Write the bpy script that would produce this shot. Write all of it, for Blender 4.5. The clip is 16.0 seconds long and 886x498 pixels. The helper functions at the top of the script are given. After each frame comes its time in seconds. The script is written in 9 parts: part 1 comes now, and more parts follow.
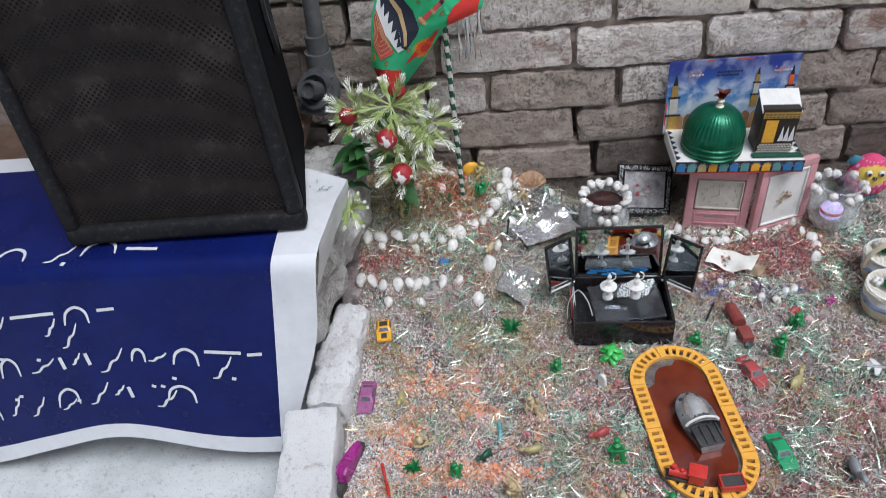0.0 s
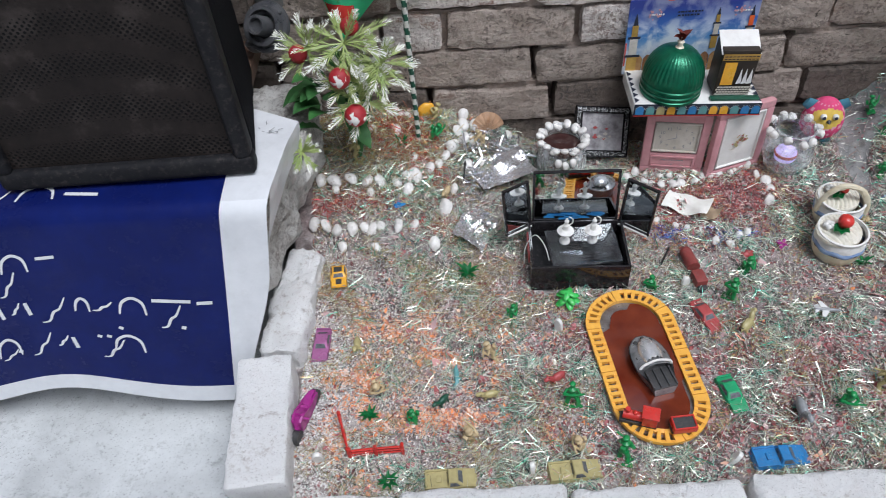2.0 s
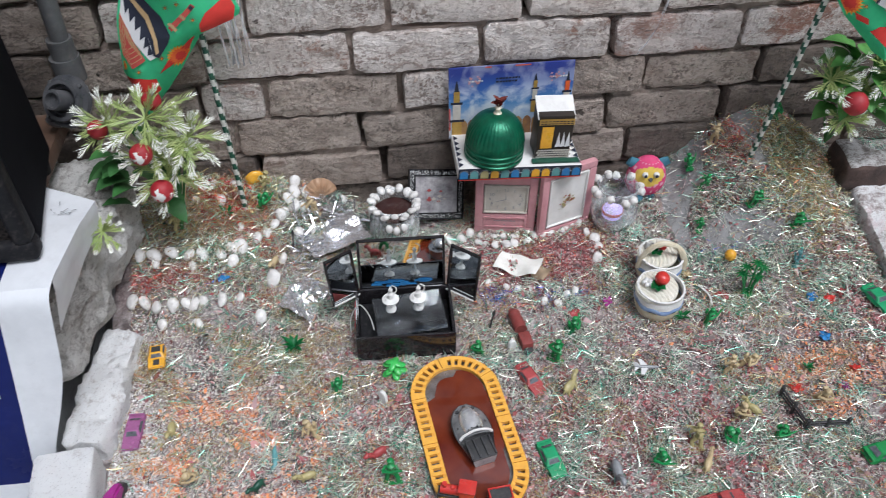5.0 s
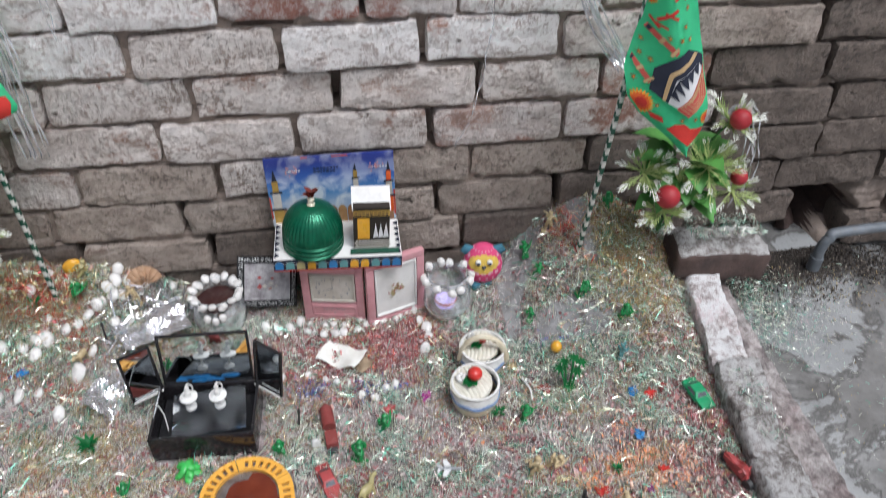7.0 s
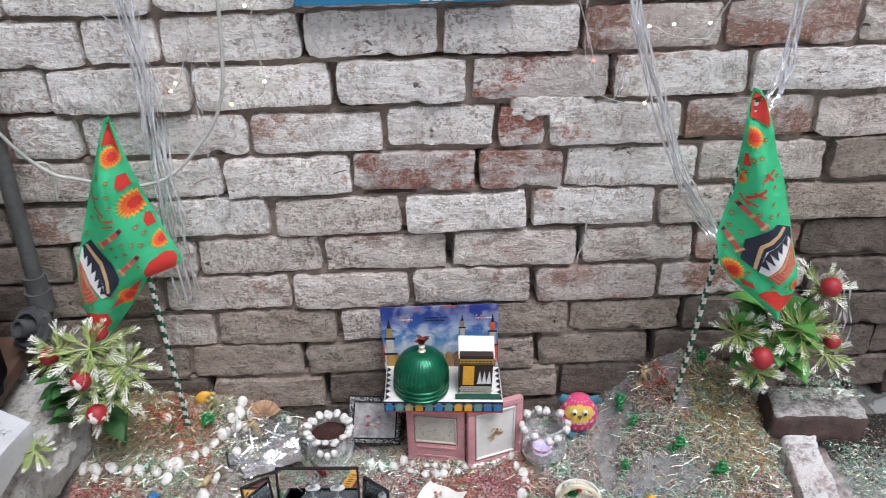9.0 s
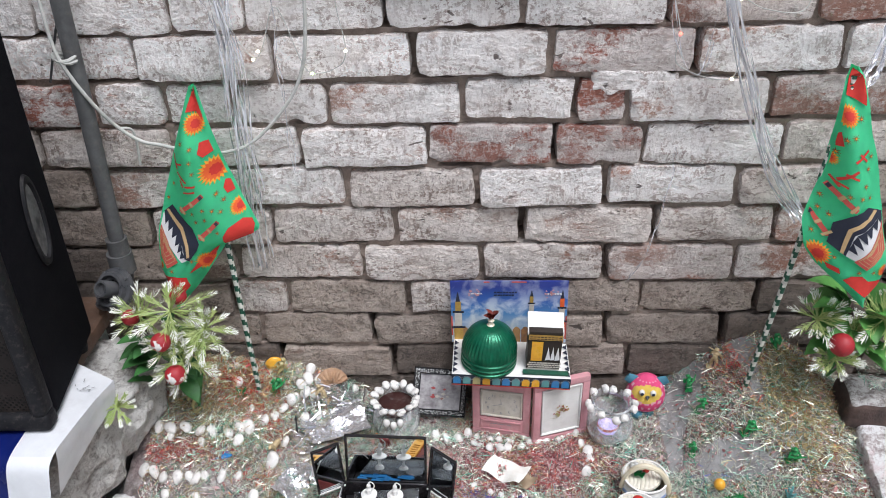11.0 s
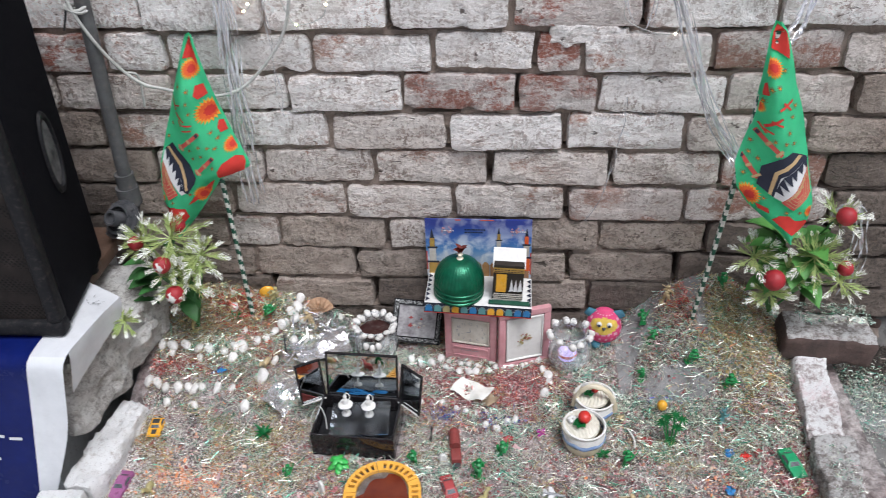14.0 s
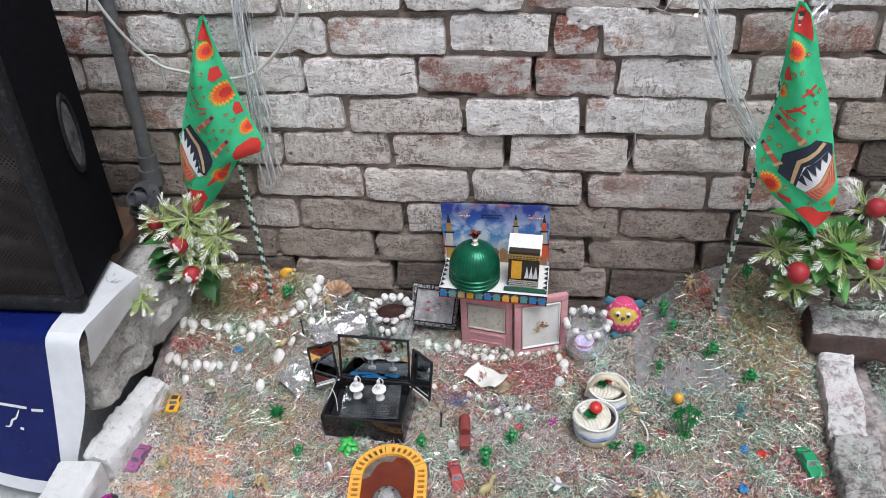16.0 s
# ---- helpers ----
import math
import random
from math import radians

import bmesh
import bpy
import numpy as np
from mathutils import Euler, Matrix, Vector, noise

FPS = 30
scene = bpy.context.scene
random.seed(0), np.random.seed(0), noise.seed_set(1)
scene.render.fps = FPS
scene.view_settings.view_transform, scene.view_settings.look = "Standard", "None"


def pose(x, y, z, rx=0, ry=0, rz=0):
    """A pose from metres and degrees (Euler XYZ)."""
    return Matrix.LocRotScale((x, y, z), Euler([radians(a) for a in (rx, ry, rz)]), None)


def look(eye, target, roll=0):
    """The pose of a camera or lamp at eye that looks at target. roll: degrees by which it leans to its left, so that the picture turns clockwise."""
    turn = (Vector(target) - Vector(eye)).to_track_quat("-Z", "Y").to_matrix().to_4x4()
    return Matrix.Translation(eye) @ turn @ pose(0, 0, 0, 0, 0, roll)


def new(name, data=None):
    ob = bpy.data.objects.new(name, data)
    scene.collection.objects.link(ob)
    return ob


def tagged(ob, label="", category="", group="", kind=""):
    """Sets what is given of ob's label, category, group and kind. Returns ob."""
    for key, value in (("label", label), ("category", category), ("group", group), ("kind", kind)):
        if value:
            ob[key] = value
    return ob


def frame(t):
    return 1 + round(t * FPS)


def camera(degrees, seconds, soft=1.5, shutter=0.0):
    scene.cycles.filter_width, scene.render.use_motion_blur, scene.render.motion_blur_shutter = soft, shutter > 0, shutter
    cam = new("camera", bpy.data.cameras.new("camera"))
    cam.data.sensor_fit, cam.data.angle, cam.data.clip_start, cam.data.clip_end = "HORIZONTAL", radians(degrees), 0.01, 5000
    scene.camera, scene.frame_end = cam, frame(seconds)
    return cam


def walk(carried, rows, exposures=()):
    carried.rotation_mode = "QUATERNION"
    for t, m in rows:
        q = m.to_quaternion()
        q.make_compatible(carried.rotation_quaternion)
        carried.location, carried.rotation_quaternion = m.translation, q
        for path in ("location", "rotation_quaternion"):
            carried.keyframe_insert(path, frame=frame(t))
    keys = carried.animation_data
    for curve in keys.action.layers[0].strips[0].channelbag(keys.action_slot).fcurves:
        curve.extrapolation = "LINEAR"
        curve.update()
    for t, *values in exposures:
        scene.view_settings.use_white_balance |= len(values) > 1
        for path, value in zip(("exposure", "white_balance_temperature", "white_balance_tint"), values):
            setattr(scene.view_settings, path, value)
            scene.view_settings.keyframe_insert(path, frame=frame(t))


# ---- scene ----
cam = camera(59.9, 16.0, soft=0.78, shutter=0.5)
PATH = [
    (0, (-0.499, -1.318, 1.078), (-0.641, 0.171, -0.25), -6.8),
    (0.5, (-0.522, -1.295, 1.049), (-0.639, 0.154, -0.324), -6.5),
    (1, (-0.525, -1.303, 1.067), (-0.607, 0.116, -0.341), -5.4),
    (1.5, (-0.518, -1.304, 1.072), (-0.576, 0.092, -0.359), -4.7),
    (2, (-0.502, -1.291, 1.069), (-0.535, 0.084, -0.382), -4.1),
    (2.5, (-0.475, -1.284, 1.078), (-0.472, 0.095, -0.371), -3.4),
    (3, (-0.455, -1.279, 1.08), (-0.408, 0.114, -0.354), -2.4),
    (3.2, (-0.45, -1.271, 1.08), (-0.382, 0.125, -0.351), -1.9),
    (5.5, (-0.306, -1.253, 1.097), (-0.058, 0.178, -0.279), 0.8),
    (6, (-0.261, -1.252, 1.112), (0.045, 0.176, -0.254), 1.7),
    (6.5, (-0.113, -1.24, 1.116), (0.182, 0.22, -0.219), 1.7),
    (7, (-0.012, -1.223, 1.13), (0.22, 0.288, -0.16), 0.9),
    (7.1, (-0.008, -1.227, 1.135), (0.222, 0.324, -0.106), 0.5),
    (7.3, (-0.005, -1.222, 1.162), (0.208, 0.395, 0.004), -0.5),
    (7.5, (0.01, -1.23, 1.19), (0.184, 0.433, 0.092), -1.4),
    (8, (-0.002, -1.27, 1.218), (0.129, 0.431, 0.175), -1.0),
    (8.5, (-0.027, -1.293, 1.229), (0.06, 0.427, 0.213), -1.2),
    (9, (-0.061, -1.302, 1.226), (-0.022, 0.429, 0.224), -1.3),
    (9.5, (-0.078, -1.304, 1.226), (-0.094, 0.425, 0.221), -1.7),
    (9.7, (-0.09, -1.295, 1.233), (-0.114, 0.423, 0.21), -1.7),
    (12, (-0.108, -1.306, 1.213), (-0.258, 0.379, 0.146), -2.4),
    (12.5, (-0.095, -1.319, 1.217), (-0.263, 0.352, 0.131), -2.7),
    (13, (-0.081, -1.39, 1.251), (-0.245, 0.275, 0.156), -2.8),
    (13.5, (-0.069, -1.477, 1.252), (-0.221, 0.177, 0.138), -2.4),
    (14, (0.005, -1.456, 1.253), (-0.141, 0.19, 0.127), -1.9),
    (14.5, (0.08, -1.43, 1.246), (-0.085, 0.202, 0.101), -1.7),
    (15, (0.091, -1.428, 1.252), (-0.14, 0.191, 0.101), -2.7),
    (15.5, (0.095, -1.434, 1.253), (-0.182, 0.179, 0.104), -3.5),
    (16, (0.088, -1.435, 1.247), (-0.197, 0.171, 0.09), -3.7),
]
walk(cam, [(t, look(eye, target, roll)) for t, eye, target, roll in PATH], [(0.0, -0.06, 6080, 10), (3.2, -0.04, 6080, 10), (6.0, 0.04, 6150, 10), (9.0, 0.15, 6280, 11), (12.5, 0.28, 6250, 11), (14.0, 0.14, 6250, 11), (16.0, 0.1, 6220, 10)])

# ---- light: an overcast sky and a broad, weak sun ----
world = bpy.data.worlds.new("overcast")
scene.world = world
world.use_nodes = True
wn = world.node_tree.nodes
wl = world.node_tree.links
sky = wn.new("ShaderNodeTexSky")
sky.sky_type = "NISHITA"
sky.sun_disc = False
sky.sun_elevation = radians(65)
sky.sun_rotation = radians(143)
sky.air_density = 1.2
sky.dust_density = 4.0
cloud = wn.new("ShaderNodeHueSaturation")
cloud.inputs["Saturation"].default_value = 0.5
wl.new(sky.outputs[0], cloud.inputs["Color"])
wl.new(cloud.outputs[0], wn["Background"].inputs["Color"])
wn["Background"].inputs["Strength"].default_value = 0.09
sun_data = bpy.data.lights.new("sun", "SUN")
sun_data.energy = 2.5
sun_data.angle = radians(28)
sun_data.color = (0.955, 0.968, 1.0)
sun = new("sun", sun_data)
sun.matrix_world = look((0.85, -1.1, 3.0), (0, 0, 0))

# ---- helpers for materials ----
def nodes_of(name):
    m = bpy.data.materials.new(name)
    m.use_nodes = True
    nt = m.node_tree
    return m, nt, nt.nodes["Principled BSDF"]


def add(nt, kind, **sets):
    n = nt.nodes.new(kind)
    for k, v in sets.items():
        if k in n.inputs:
            n.inputs[k].default_value = v
    return n


def rgba(c):
    return (c[0], c[1], c[2], 1.0)


def ramp(nt, fac, stops, interp="LINEAR"):
    r = nt.nodes.new("ShaderNodeValToRGB")
    r.color_ramp.interpolation = interp
    e = r.color_ramp.elements
    while len(e) < len(stops):
        e.new(0.5)
    for el, (p, c) in zip(e, stops):
        el.position = p
        el.color = rgba(c) if len(c) == 3 else c
    nt.links.new(fac, r.inputs["Fac"])
    return r.outputs["Color"]


def mix(nt, fac, a, b, mode="MIX"):
    n = nt.nodes.new("ShaderNodeMix")
    n.data_type = "RGBA"
    n.blend_type = mode
    for sock, v in ((n.inputs["Factor"], fac), (n.inputs["A"], a), (n.inputs["B"], b)):
        if isinstance(v, (int, float)):
            sock.default_value = v
        elif isinstance(v, tuple):
            sock.default_value = rgba(v)
        else:
            nt.links.new(v, sock)
    return n.outputs["Result"]


def noise_tex(nt, vec, scale, detail=4, rough=0.6, dist=0.0):
    n = add(nt, "ShaderNodeTexNoise", Scale=scale, Detail=detail, Roughness=rough, Distortion=dist)
    if vec is not None:
        nt.links.new(vec, n.inputs["Vector"])
    return n.outputs["Fac"]


def coords(nt, spread=True):
    """Object coordinates, shifted by the object's own random number so that no two pieces look alike."""
    tc = nt.nodes.new("ShaderNodeTexCoord")
    if not spread:
        return tc.outputs["Object"]
    oi = nt.nodes.new("ShaderNodeObjectInfo")
    sc = nt.nodes.new("ShaderNodeMath")
    sc.operation = "MULTIPLY"
    sc.inputs[1].default_value = 37.0
    nt.links.new(oi.outputs["Random"], sc.inputs[0])
    ad = nt.nodes.new("ShaderNodeVectorMath")
    nt.links.new(tc.outputs["Object"], ad.inputs[0])
    nt.links.new(sc.outputs[0], ad.inputs[1])
    return ad.outputs[0]


def relief(nt, bsdf, height, strength, distance=0.002):
    b = add(nt, "ShaderNodeBump", Strength=strength, Distance=distance)
    nt.links.new(height, b.inputs["Height"])
    nt.links.new(b.outputs[0], bsdf.inputs["Normal"])


def mat(name, c, c2=None, scale=40, rough=0.6, metal=0.0, bump=0.15, bscale=300, rvar=0.12, grime=0.25, shine=0.5):
    """A surface of one paint or plastic, with blotches, fine grain and some grime in it."""
    m, nt, b = nodes_of(name)
    v = coords(nt)
    c2 = c2 or tuple(x * 0.72 for x in c)
    n1 = noise_tex(nt, v, scale, 5, 0.65)
    n2 = noise_tex(nt, v, bscale, 3, 0.6)
    col = ramp(nt, n1, [(0.35, c), (0.68, c2)])
    dirt = ramp(nt, noise_tex(nt, v, scale * 2.3, 6, 0.7), [(0.52, (0, 0, 0)), (0.72, (1, 1, 1))])
    amount = mix(nt, grime, (0, 0, 0), dirt)
    col = mix(nt, amount, col, (0.2, 0.17, 0.15))
    nt.links.new(col, b.inputs["Base Color"])
    rr = nt.nodes.new("ShaderNodeMapRange")
    rr.inputs["To Min"].default_value = max(0.03, rough - rvar)
    rr.inputs["To Max"].default_value = min(1.0, rough + rvar)
    nt.links.new(n1, rr.inputs["Value"])
    nt.links.new(rr.outputs[0], b.inputs["Roughness"])
    b.inputs["Metallic"].default_value = metal
    b.inputs["Specular IOR Level"].default_value = shine
    if bump:
        relief(nt, b, n2, bump, 0.001)
    return m


def island_mat(name, stops, rough=0.5, metal=0.0, interp="CONSTANT"):
    """Loose bits: every island takes a colour of its own."""
    m, nt, b = nodes_of(name)
    g = nt.nodes.new("ShaderNodeNewGeometry")
    nt.links.new(ramp(nt, g.outputs["Random Per Island"], stops, interp), b.inputs["Base Color"])
    b.inputs["Roughness"].default_value = rough
    b.inputs["Metallic"].default_value = metal
    return m


def glass_mat(name, c=(0.95, 0.97, 0.97), rough=0.06, mist=0.12):
    m, nt, b = nodes_of(name)
    v = coords(nt)
    b.inputs["Base Color"].default_value = rgba(c)
    b.inputs["IOR"].default_value = 1.45
    b.inputs["Roughness"].default_value = rough
    f = ramp(nt, noise_tex(nt, v, 30, 5), [(0.4, (1, 1, 1)), (0.75, (1 - mist * 2,) * 3)])
    nt.links.new(f, b.inputs["Transmission Weight"])
    relief(nt, b, noise_tex(nt, v, 25, 3), 0.12, 0.002)
    return m


def brick_mat(name, cover, paint, paint2, body, body2, dirt, crust=0.7, streaky=True):
    """Old fired brick under crusty, peeling whitewash; cover is the share of it that still holds."""
    m, nt, b = nodes_of(name)
    v = coords(nt)
    oi = nt.nodes.new("ShaderNodeObjectInfo")

    def stretched(x, z, turn):
        mp = nt.nodes.new("ShaderNodeMapping")
        mp.inputs["Scale"].default_value = (x, 1.0, z)
        mp.inputs["Rotation"].default_value = (0, radians(turn), 0)
        nt.links.new(v, mp.inputs["Vector"])
        return mp.outputs[0]

    def madd(x, k, y):
        n = nt.nodes.new("ShaderNodeMath")
        n.operation = "MULTIPLY_ADD"
        nt.links.new(x, n.inputs[0])
        n.inputs[1].default_value = k
        if isinstance(y, float):
            n.inputs[2].default_value = y
        else:
            nt.links.new(y, n.inputs[2])
        return n.outputs[0]
    along = stretched(0.65, 1.4, 12) if streaky else stretched(0.85, 1.15, 9)
    upright = stretched(1.5, 0.6, -14) if streaky else stretched(1.1, 0.95, -8)
    wide = stretched(0.8, 1.1, 0)
    zone = ramp(nt, noise_tex(nt, wide, 10, 3, 0.5), [(0.44, (0, 0, 0)), (0.58, (1, 1, 1))])
    strokes = mix(nt, zone, noise_tex(nt, along, 62, 6, 0.74, 0.7), noise_tex(nt, upright, 66, 6, 0.74, 0.6))
    peel = noise_tex(nt, wide, 170, 5, 0.72, 0.3)
    rough = madd(peel, 0.45, madd(strokes, 0.55, 0.0))
    tone = noise_tex(nt, wide, 11, 5, 0.65)
    coat = ramp(nt, tone, [(0.34, paint), (0.68, paint2)])
    amount = ramp(nt, noise_tex(nt, wide, 17, 5, 0.65), [(0.36, (0.25 * crust,) * 3), (0.62, (crust,) * 3)])
    hollow = ramp(nt, rough, [(0.5, (0, 0, 0)), (0.54, (1, 1, 1))])
    coat = mix(nt, mix(nt, 1.0, hollow, amount, "MULTIPLY"), coat, dirt)
    clay = ramp(nt, noise_tex(nt, wide, 30, 5, 0.7), [(0.3, body), (0.7, body2)])
    clay = mix(nt, ramp(nt, rough, [(0.5, (0, 0, 0)), (0.55, (0.6, 0.6, 0.6))]), clay, paint2)
    # bare clay in a few patches
    half = madd(madd(noise_tex(nt, wide, 8, 2, 0.5, 0.2), 1.5, noise_tex(nt, wide, 70, 7, 0.75, 0.4)), 0.4, 0.0)
    edge = 0.36 + 0.3 * cover
    col = mix(nt, ramp(nt, half, [(edge, (0, 0, 0)), (edge + 0.05, (1, 1, 1))]), coat, clay)
    dark = tuple(x * 0.3 for x in dirt)
    pits = ramp(nt, noise_tex(nt, along, 46, 3, 0.5, 0.8), [(0.7, (0, 0, 0)), (0.74, (0.85, 0.85, 0.85))])
    col = mix(nt, pits, col, dark)
    stain = ramp(nt, noise_tex(nt, wide, 7, 6, 0.72, 0.3), [(0.46, (0, 0, 0)), (0.72, (0.6 * crust,) * 3)])
    col = mix(nt, stain, col, tuple(0.5 * (x + y) for x, y in zip(dirt, paint2)))
    # the coat is rubbed off along the arrises
    own = nt.nodes.new("ShaderNodeSeparateXYZ")
    nt.links.new(coords(nt, False), own.inputs[0])
    up = nt.nodes.new("ShaderNodeMath")
    up.operation = "ABSOLUTE"
    nt.links.new(own.outputs["Z"], up.inputs[0])
    rub = madd(noise_tex(nt, wide, 34, 6, 0.75), 0.04, up.outputs[0])
    col = mix(nt, ramp(nt, rub, [(0.056, (0, 0, 0)), (0.064, (0.5, 0.5, 0.5))]), col, body2)
    hs = add(nt, "ShaderNodeHueSaturation")
    mr = nt.nodes.new("ShaderNodeMapRange")
    mr.inputs["To Min"].default_value, mr.inputs["To Max"].default_value = 0.97, 1.13
    nt.links.new(oi.outputs["Random"], mr.inputs["Value"])
    nt.links.new(mr.outputs[0], hs.inputs["Value"])
    nt.links.new(col, hs.inputs["Color"])
    nt.links.new(hs.outputs[0], b.inputs["Base Color"])
    b.inputs["Roughness"].default_value = 0.9
    relief(nt, b, madd(noise_tex(nt, wide, 36, 4, 0.6), 1.3, madd(rough, 1.5, madd(pits, -0.5, 0.0))), 1.0, 0.0085)
    return m


def rough_stone(name, c, c2, c3, scale=10, bump=0.8):
    m, nt, b = nodes_of(name)
    v = coords(nt)
    n1 = noise_tex(nt, v, scale, 6, 0.65, 0.3)
    n2 = noise_tex(nt, v, scale * 8, 6, 0.75)
    n3 = noise_tex(nt, v, scale * 45, 3, 0.7)
    col = ramp(nt, n1, [(0.3, c), (0.5, c2), (0.72, c3)])
    col = mix(nt, ramp(nt, n2, [(0.45, (0, 0, 0)), (0.75, (0.7, 0.7, 0.7))]), col, c3)
    col = mix(nt, ramp(nt, n3, [(0.58, (0, 0, 0)), (0.7, (0.6, 0.6, 0.6))]), col, tuple(x * 0.45 for x in c3))
    nt.links.new(col, b.inputs["Base Color"])
    b.inputs["Roughness"].default_value = 0.9
    relief(nt, b, n2, bump, 0.005)
    return m


WHITEWASH = brick_mat("whitewashed_brick", 0.79, (0.98, 0.945, 0.92), (0.92, 0.865, 0.83), (0.4, 0.18, 0.125), (0.38, 0.235, 0.175), (0.27, 0.165, 0.125), 0.75)
WORN_WASH = brick_mat("worn_whitewash", 0.72, (0.83, 0.765, 0.72), (0.66, 0.58, 0.53), (0.36, 0.19, 0.14), (0.3, 0.195, 0.15), (0.24, 0.165, 0.13), 0.85)
RED_WASH = brick_mat("thinly_washed_red_brick", 0.45, (0.8, 0.74, 0.71), (0.62, 0.54, 0.5), (0.36, 0.17, 0.125), (0.3, 0.18, 0.14), (0.25, 0.165, 0.13), 0.8)
# low bricks: real dust and dirt, plus the wall foot's shade in the colour
DUSTY_SHADED = brick_mat("dusty_shaded_brick", 0.8, (0.49, 0.415, 0.36), (0.315, 0.252, 0.21), (0.22, 0.145, 0.115), (0.18, 0.13, 0.105), (0.14, 0.11, 0.092), 0.85, False)
DINGY_SHADED = brick_mat("dingy_shaded_brick", 0.84, (0.25, 0.2, 0.168), (0.135, 0.105, 0.087), (0.13, 0.096, 0.08), (0.105, 0.085, 0.075), (0.072, 0.061, 0.053), 0.8, False)
BARE_RED = brick_mat("bare_red_brick", 0.38, (0.78, 0.74, 0.71), (0.6, 0.53, 0.5), (0.33, 0.11, 0.075), (0.26, 0.11, 0.08), (0.27, 0.18, 0.15), 0.75)
MORTAR = rough_stone("mortar", (0.43, 0.35, 0.3), (0.34, 0.272, 0.23), (0.2, 0.152, 0.125), 12, 0.9)
CONCRETE = rough_stone("concrete_floor", (0.66, 0.675, 0.675), (0.55, 0.565, 0.565), (0.4, 0.41, 0.41), 5, 0.5)


def ground_mat():
    """Dry pale concrete that turns dark, damp and blotchy past the bed."""
    m, nt, b = nodes_of("concrete_ground")
    v = coords(nt, False)
    sep = nt.nodes.new("ShaderNodeSeparateXYZ")
    nt.links.new(v, sep.inputs[0])
    wob = nt.nodes.new("ShaderNodeMath")
    wob.operation = "MULTIPLY_ADD"
    nt.links.new(noise_tex(nt, v, 2.5, 5, 0.6), wob.inputs[0])
    wob.inputs[1].default_value = 0.8
    nt.links.new(sep.outputs["X"], wob.inputs[2])
    damp = ramp(nt, wob.outputs[0], [(0.35, (0, 0, 0)), (0.75, (1, 1, 1))])
    n1 = noise_tex(nt, v, 6, 6, 0.65, 0.3)
    n2 = noise_tex(nt, v, 45, 6, 0.75)
    n3 = noise_tex(nt, v, 260, 3, 0.7)
    dry = ramp(nt, n1, [(0.3, (0.66, 0.675, 0.675)), (0.5, (0.55, 0.565, 0.565)), (0.72, (0.4, 0.41, 0.41))])
    big = noise_tex(nt, v, 3.2, 7, 0.62, 0.6)
    wet = ramp(nt, n1, [(0.36, (0.34, 0.335, 0.325)), (0.5, (0.22, 0.214, 0.205)), (0.7, (0.12, 0.112, 0.104))])
    wet = mix(nt, ramp(nt, big, [(0.56, (0, 0, 0)), (0.575, (0.6, 0.6, 0.6))]), wet, (0.38, 0.39, 0.39))
    wet = mix(nt, ramp(nt, big, [(0.53, (0, 0, 0)), (0.552, (0.75, 0.75, 0.75)), (0.57, (0, 0, 0))]), wet, (0.07, 0.066, 0.062))
    col = mix(nt, damp, dry, wet)
    pits = ramp(nt, n2, [(0.55, (1, 1, 1)), (0.75, (0.55, 0.55, 0.54))])
    col = mix(nt, 1.0, col, pits, "MULTIPLY")
    col = mix(nt, ramp(nt, n3, [(0.59, (0, 0, 0)), (0.67, (0.6, 0.6, 0.6))]), col, (0.17, 0.17, 0.17))
    nt.links.new(col, b.inputs["Base Color"])
    b.inputs["Roughness"].default_value = 0.85
    relief(nt, b, n2, 0.6, 0.005)
    return m


GROUND = ground_mat()


def lime_crust(name, white, under, stain, hold=0.5, blush=0.4):
    """Pitted masonry under a crust of old lime; hold is where the crust gives way."""
    m, nt, b = nodes_of(name)
    v = coords(nt)
    fine = noise_tex(nt, v, 85, 9, 0.8, 0.3)
    broad = noise_tex(nt, v, 15, 6, 0.7, 0.4)
    grain = noise_tex(nt, v, 420, 3, 0.7)
    both = mix(nt, 0.38, fine, broad)
    col = ramp(nt, both, [(hold - 0.13, tuple(x * 0.45 for x in under)), (hold - 0.06, under), (hold + 0.01, white)])
    col = mix(nt, ramp(nt, noise_tex(nt, v, 9, 7, 0.75, 0.5), [(0.5, (0, 0, 0)), (0.66, (blush,) * 3)]), col, stain)
    col = mix(nt, ramp(nt, grain, [(0.6, (0, 0, 0)), (0.68, (0.7, 0.7, 0.7))]), col, tuple(x * 0.5 for x in under))
    nt.links.new(col, b.inputs["Base Color"])
    b.inputs["Roughness"].default_value = 0.95
    relief(nt, b, both, 1.0, 0.014)
    return m


KERB_WHITE = lime_crust("limed_kerb", (0.97, 0.965, 0.955), (0.66, 0.62, 0.59), (0.84, 0.77, 0.75), 0.45, 0.3)
KERB_WASHED = lime_crust("limed_brick", (0.94, 0.92, 0.91), (0.52, 0.44, 0.42), (0.68, 0.4, 0.41), 0.505, 0.6)
KERB_GREY = lime_crust("worn_kerb", (0.66, 0.645, 0.63), (0.3, 0.265, 0.245), (0.3, 0.23, 0.22), 0.53, 0.5)
ROCK = lime_crust("bench_stone", (0.7, 0.68, 0.645), (0.44, 0.41, 0.38), (0.24, 0.215, 0.19), 0.5, 0.6)
# dark clay, deepened further so that it carries the wall hole's shade
CLAY_AND_SHADE = rough_stone("clay_brick_and_shade", (0.15, 0.096, 0.08), (0.105, 0.068, 0.058), (0.055, 0.04, 0.036), 20, 0.9)


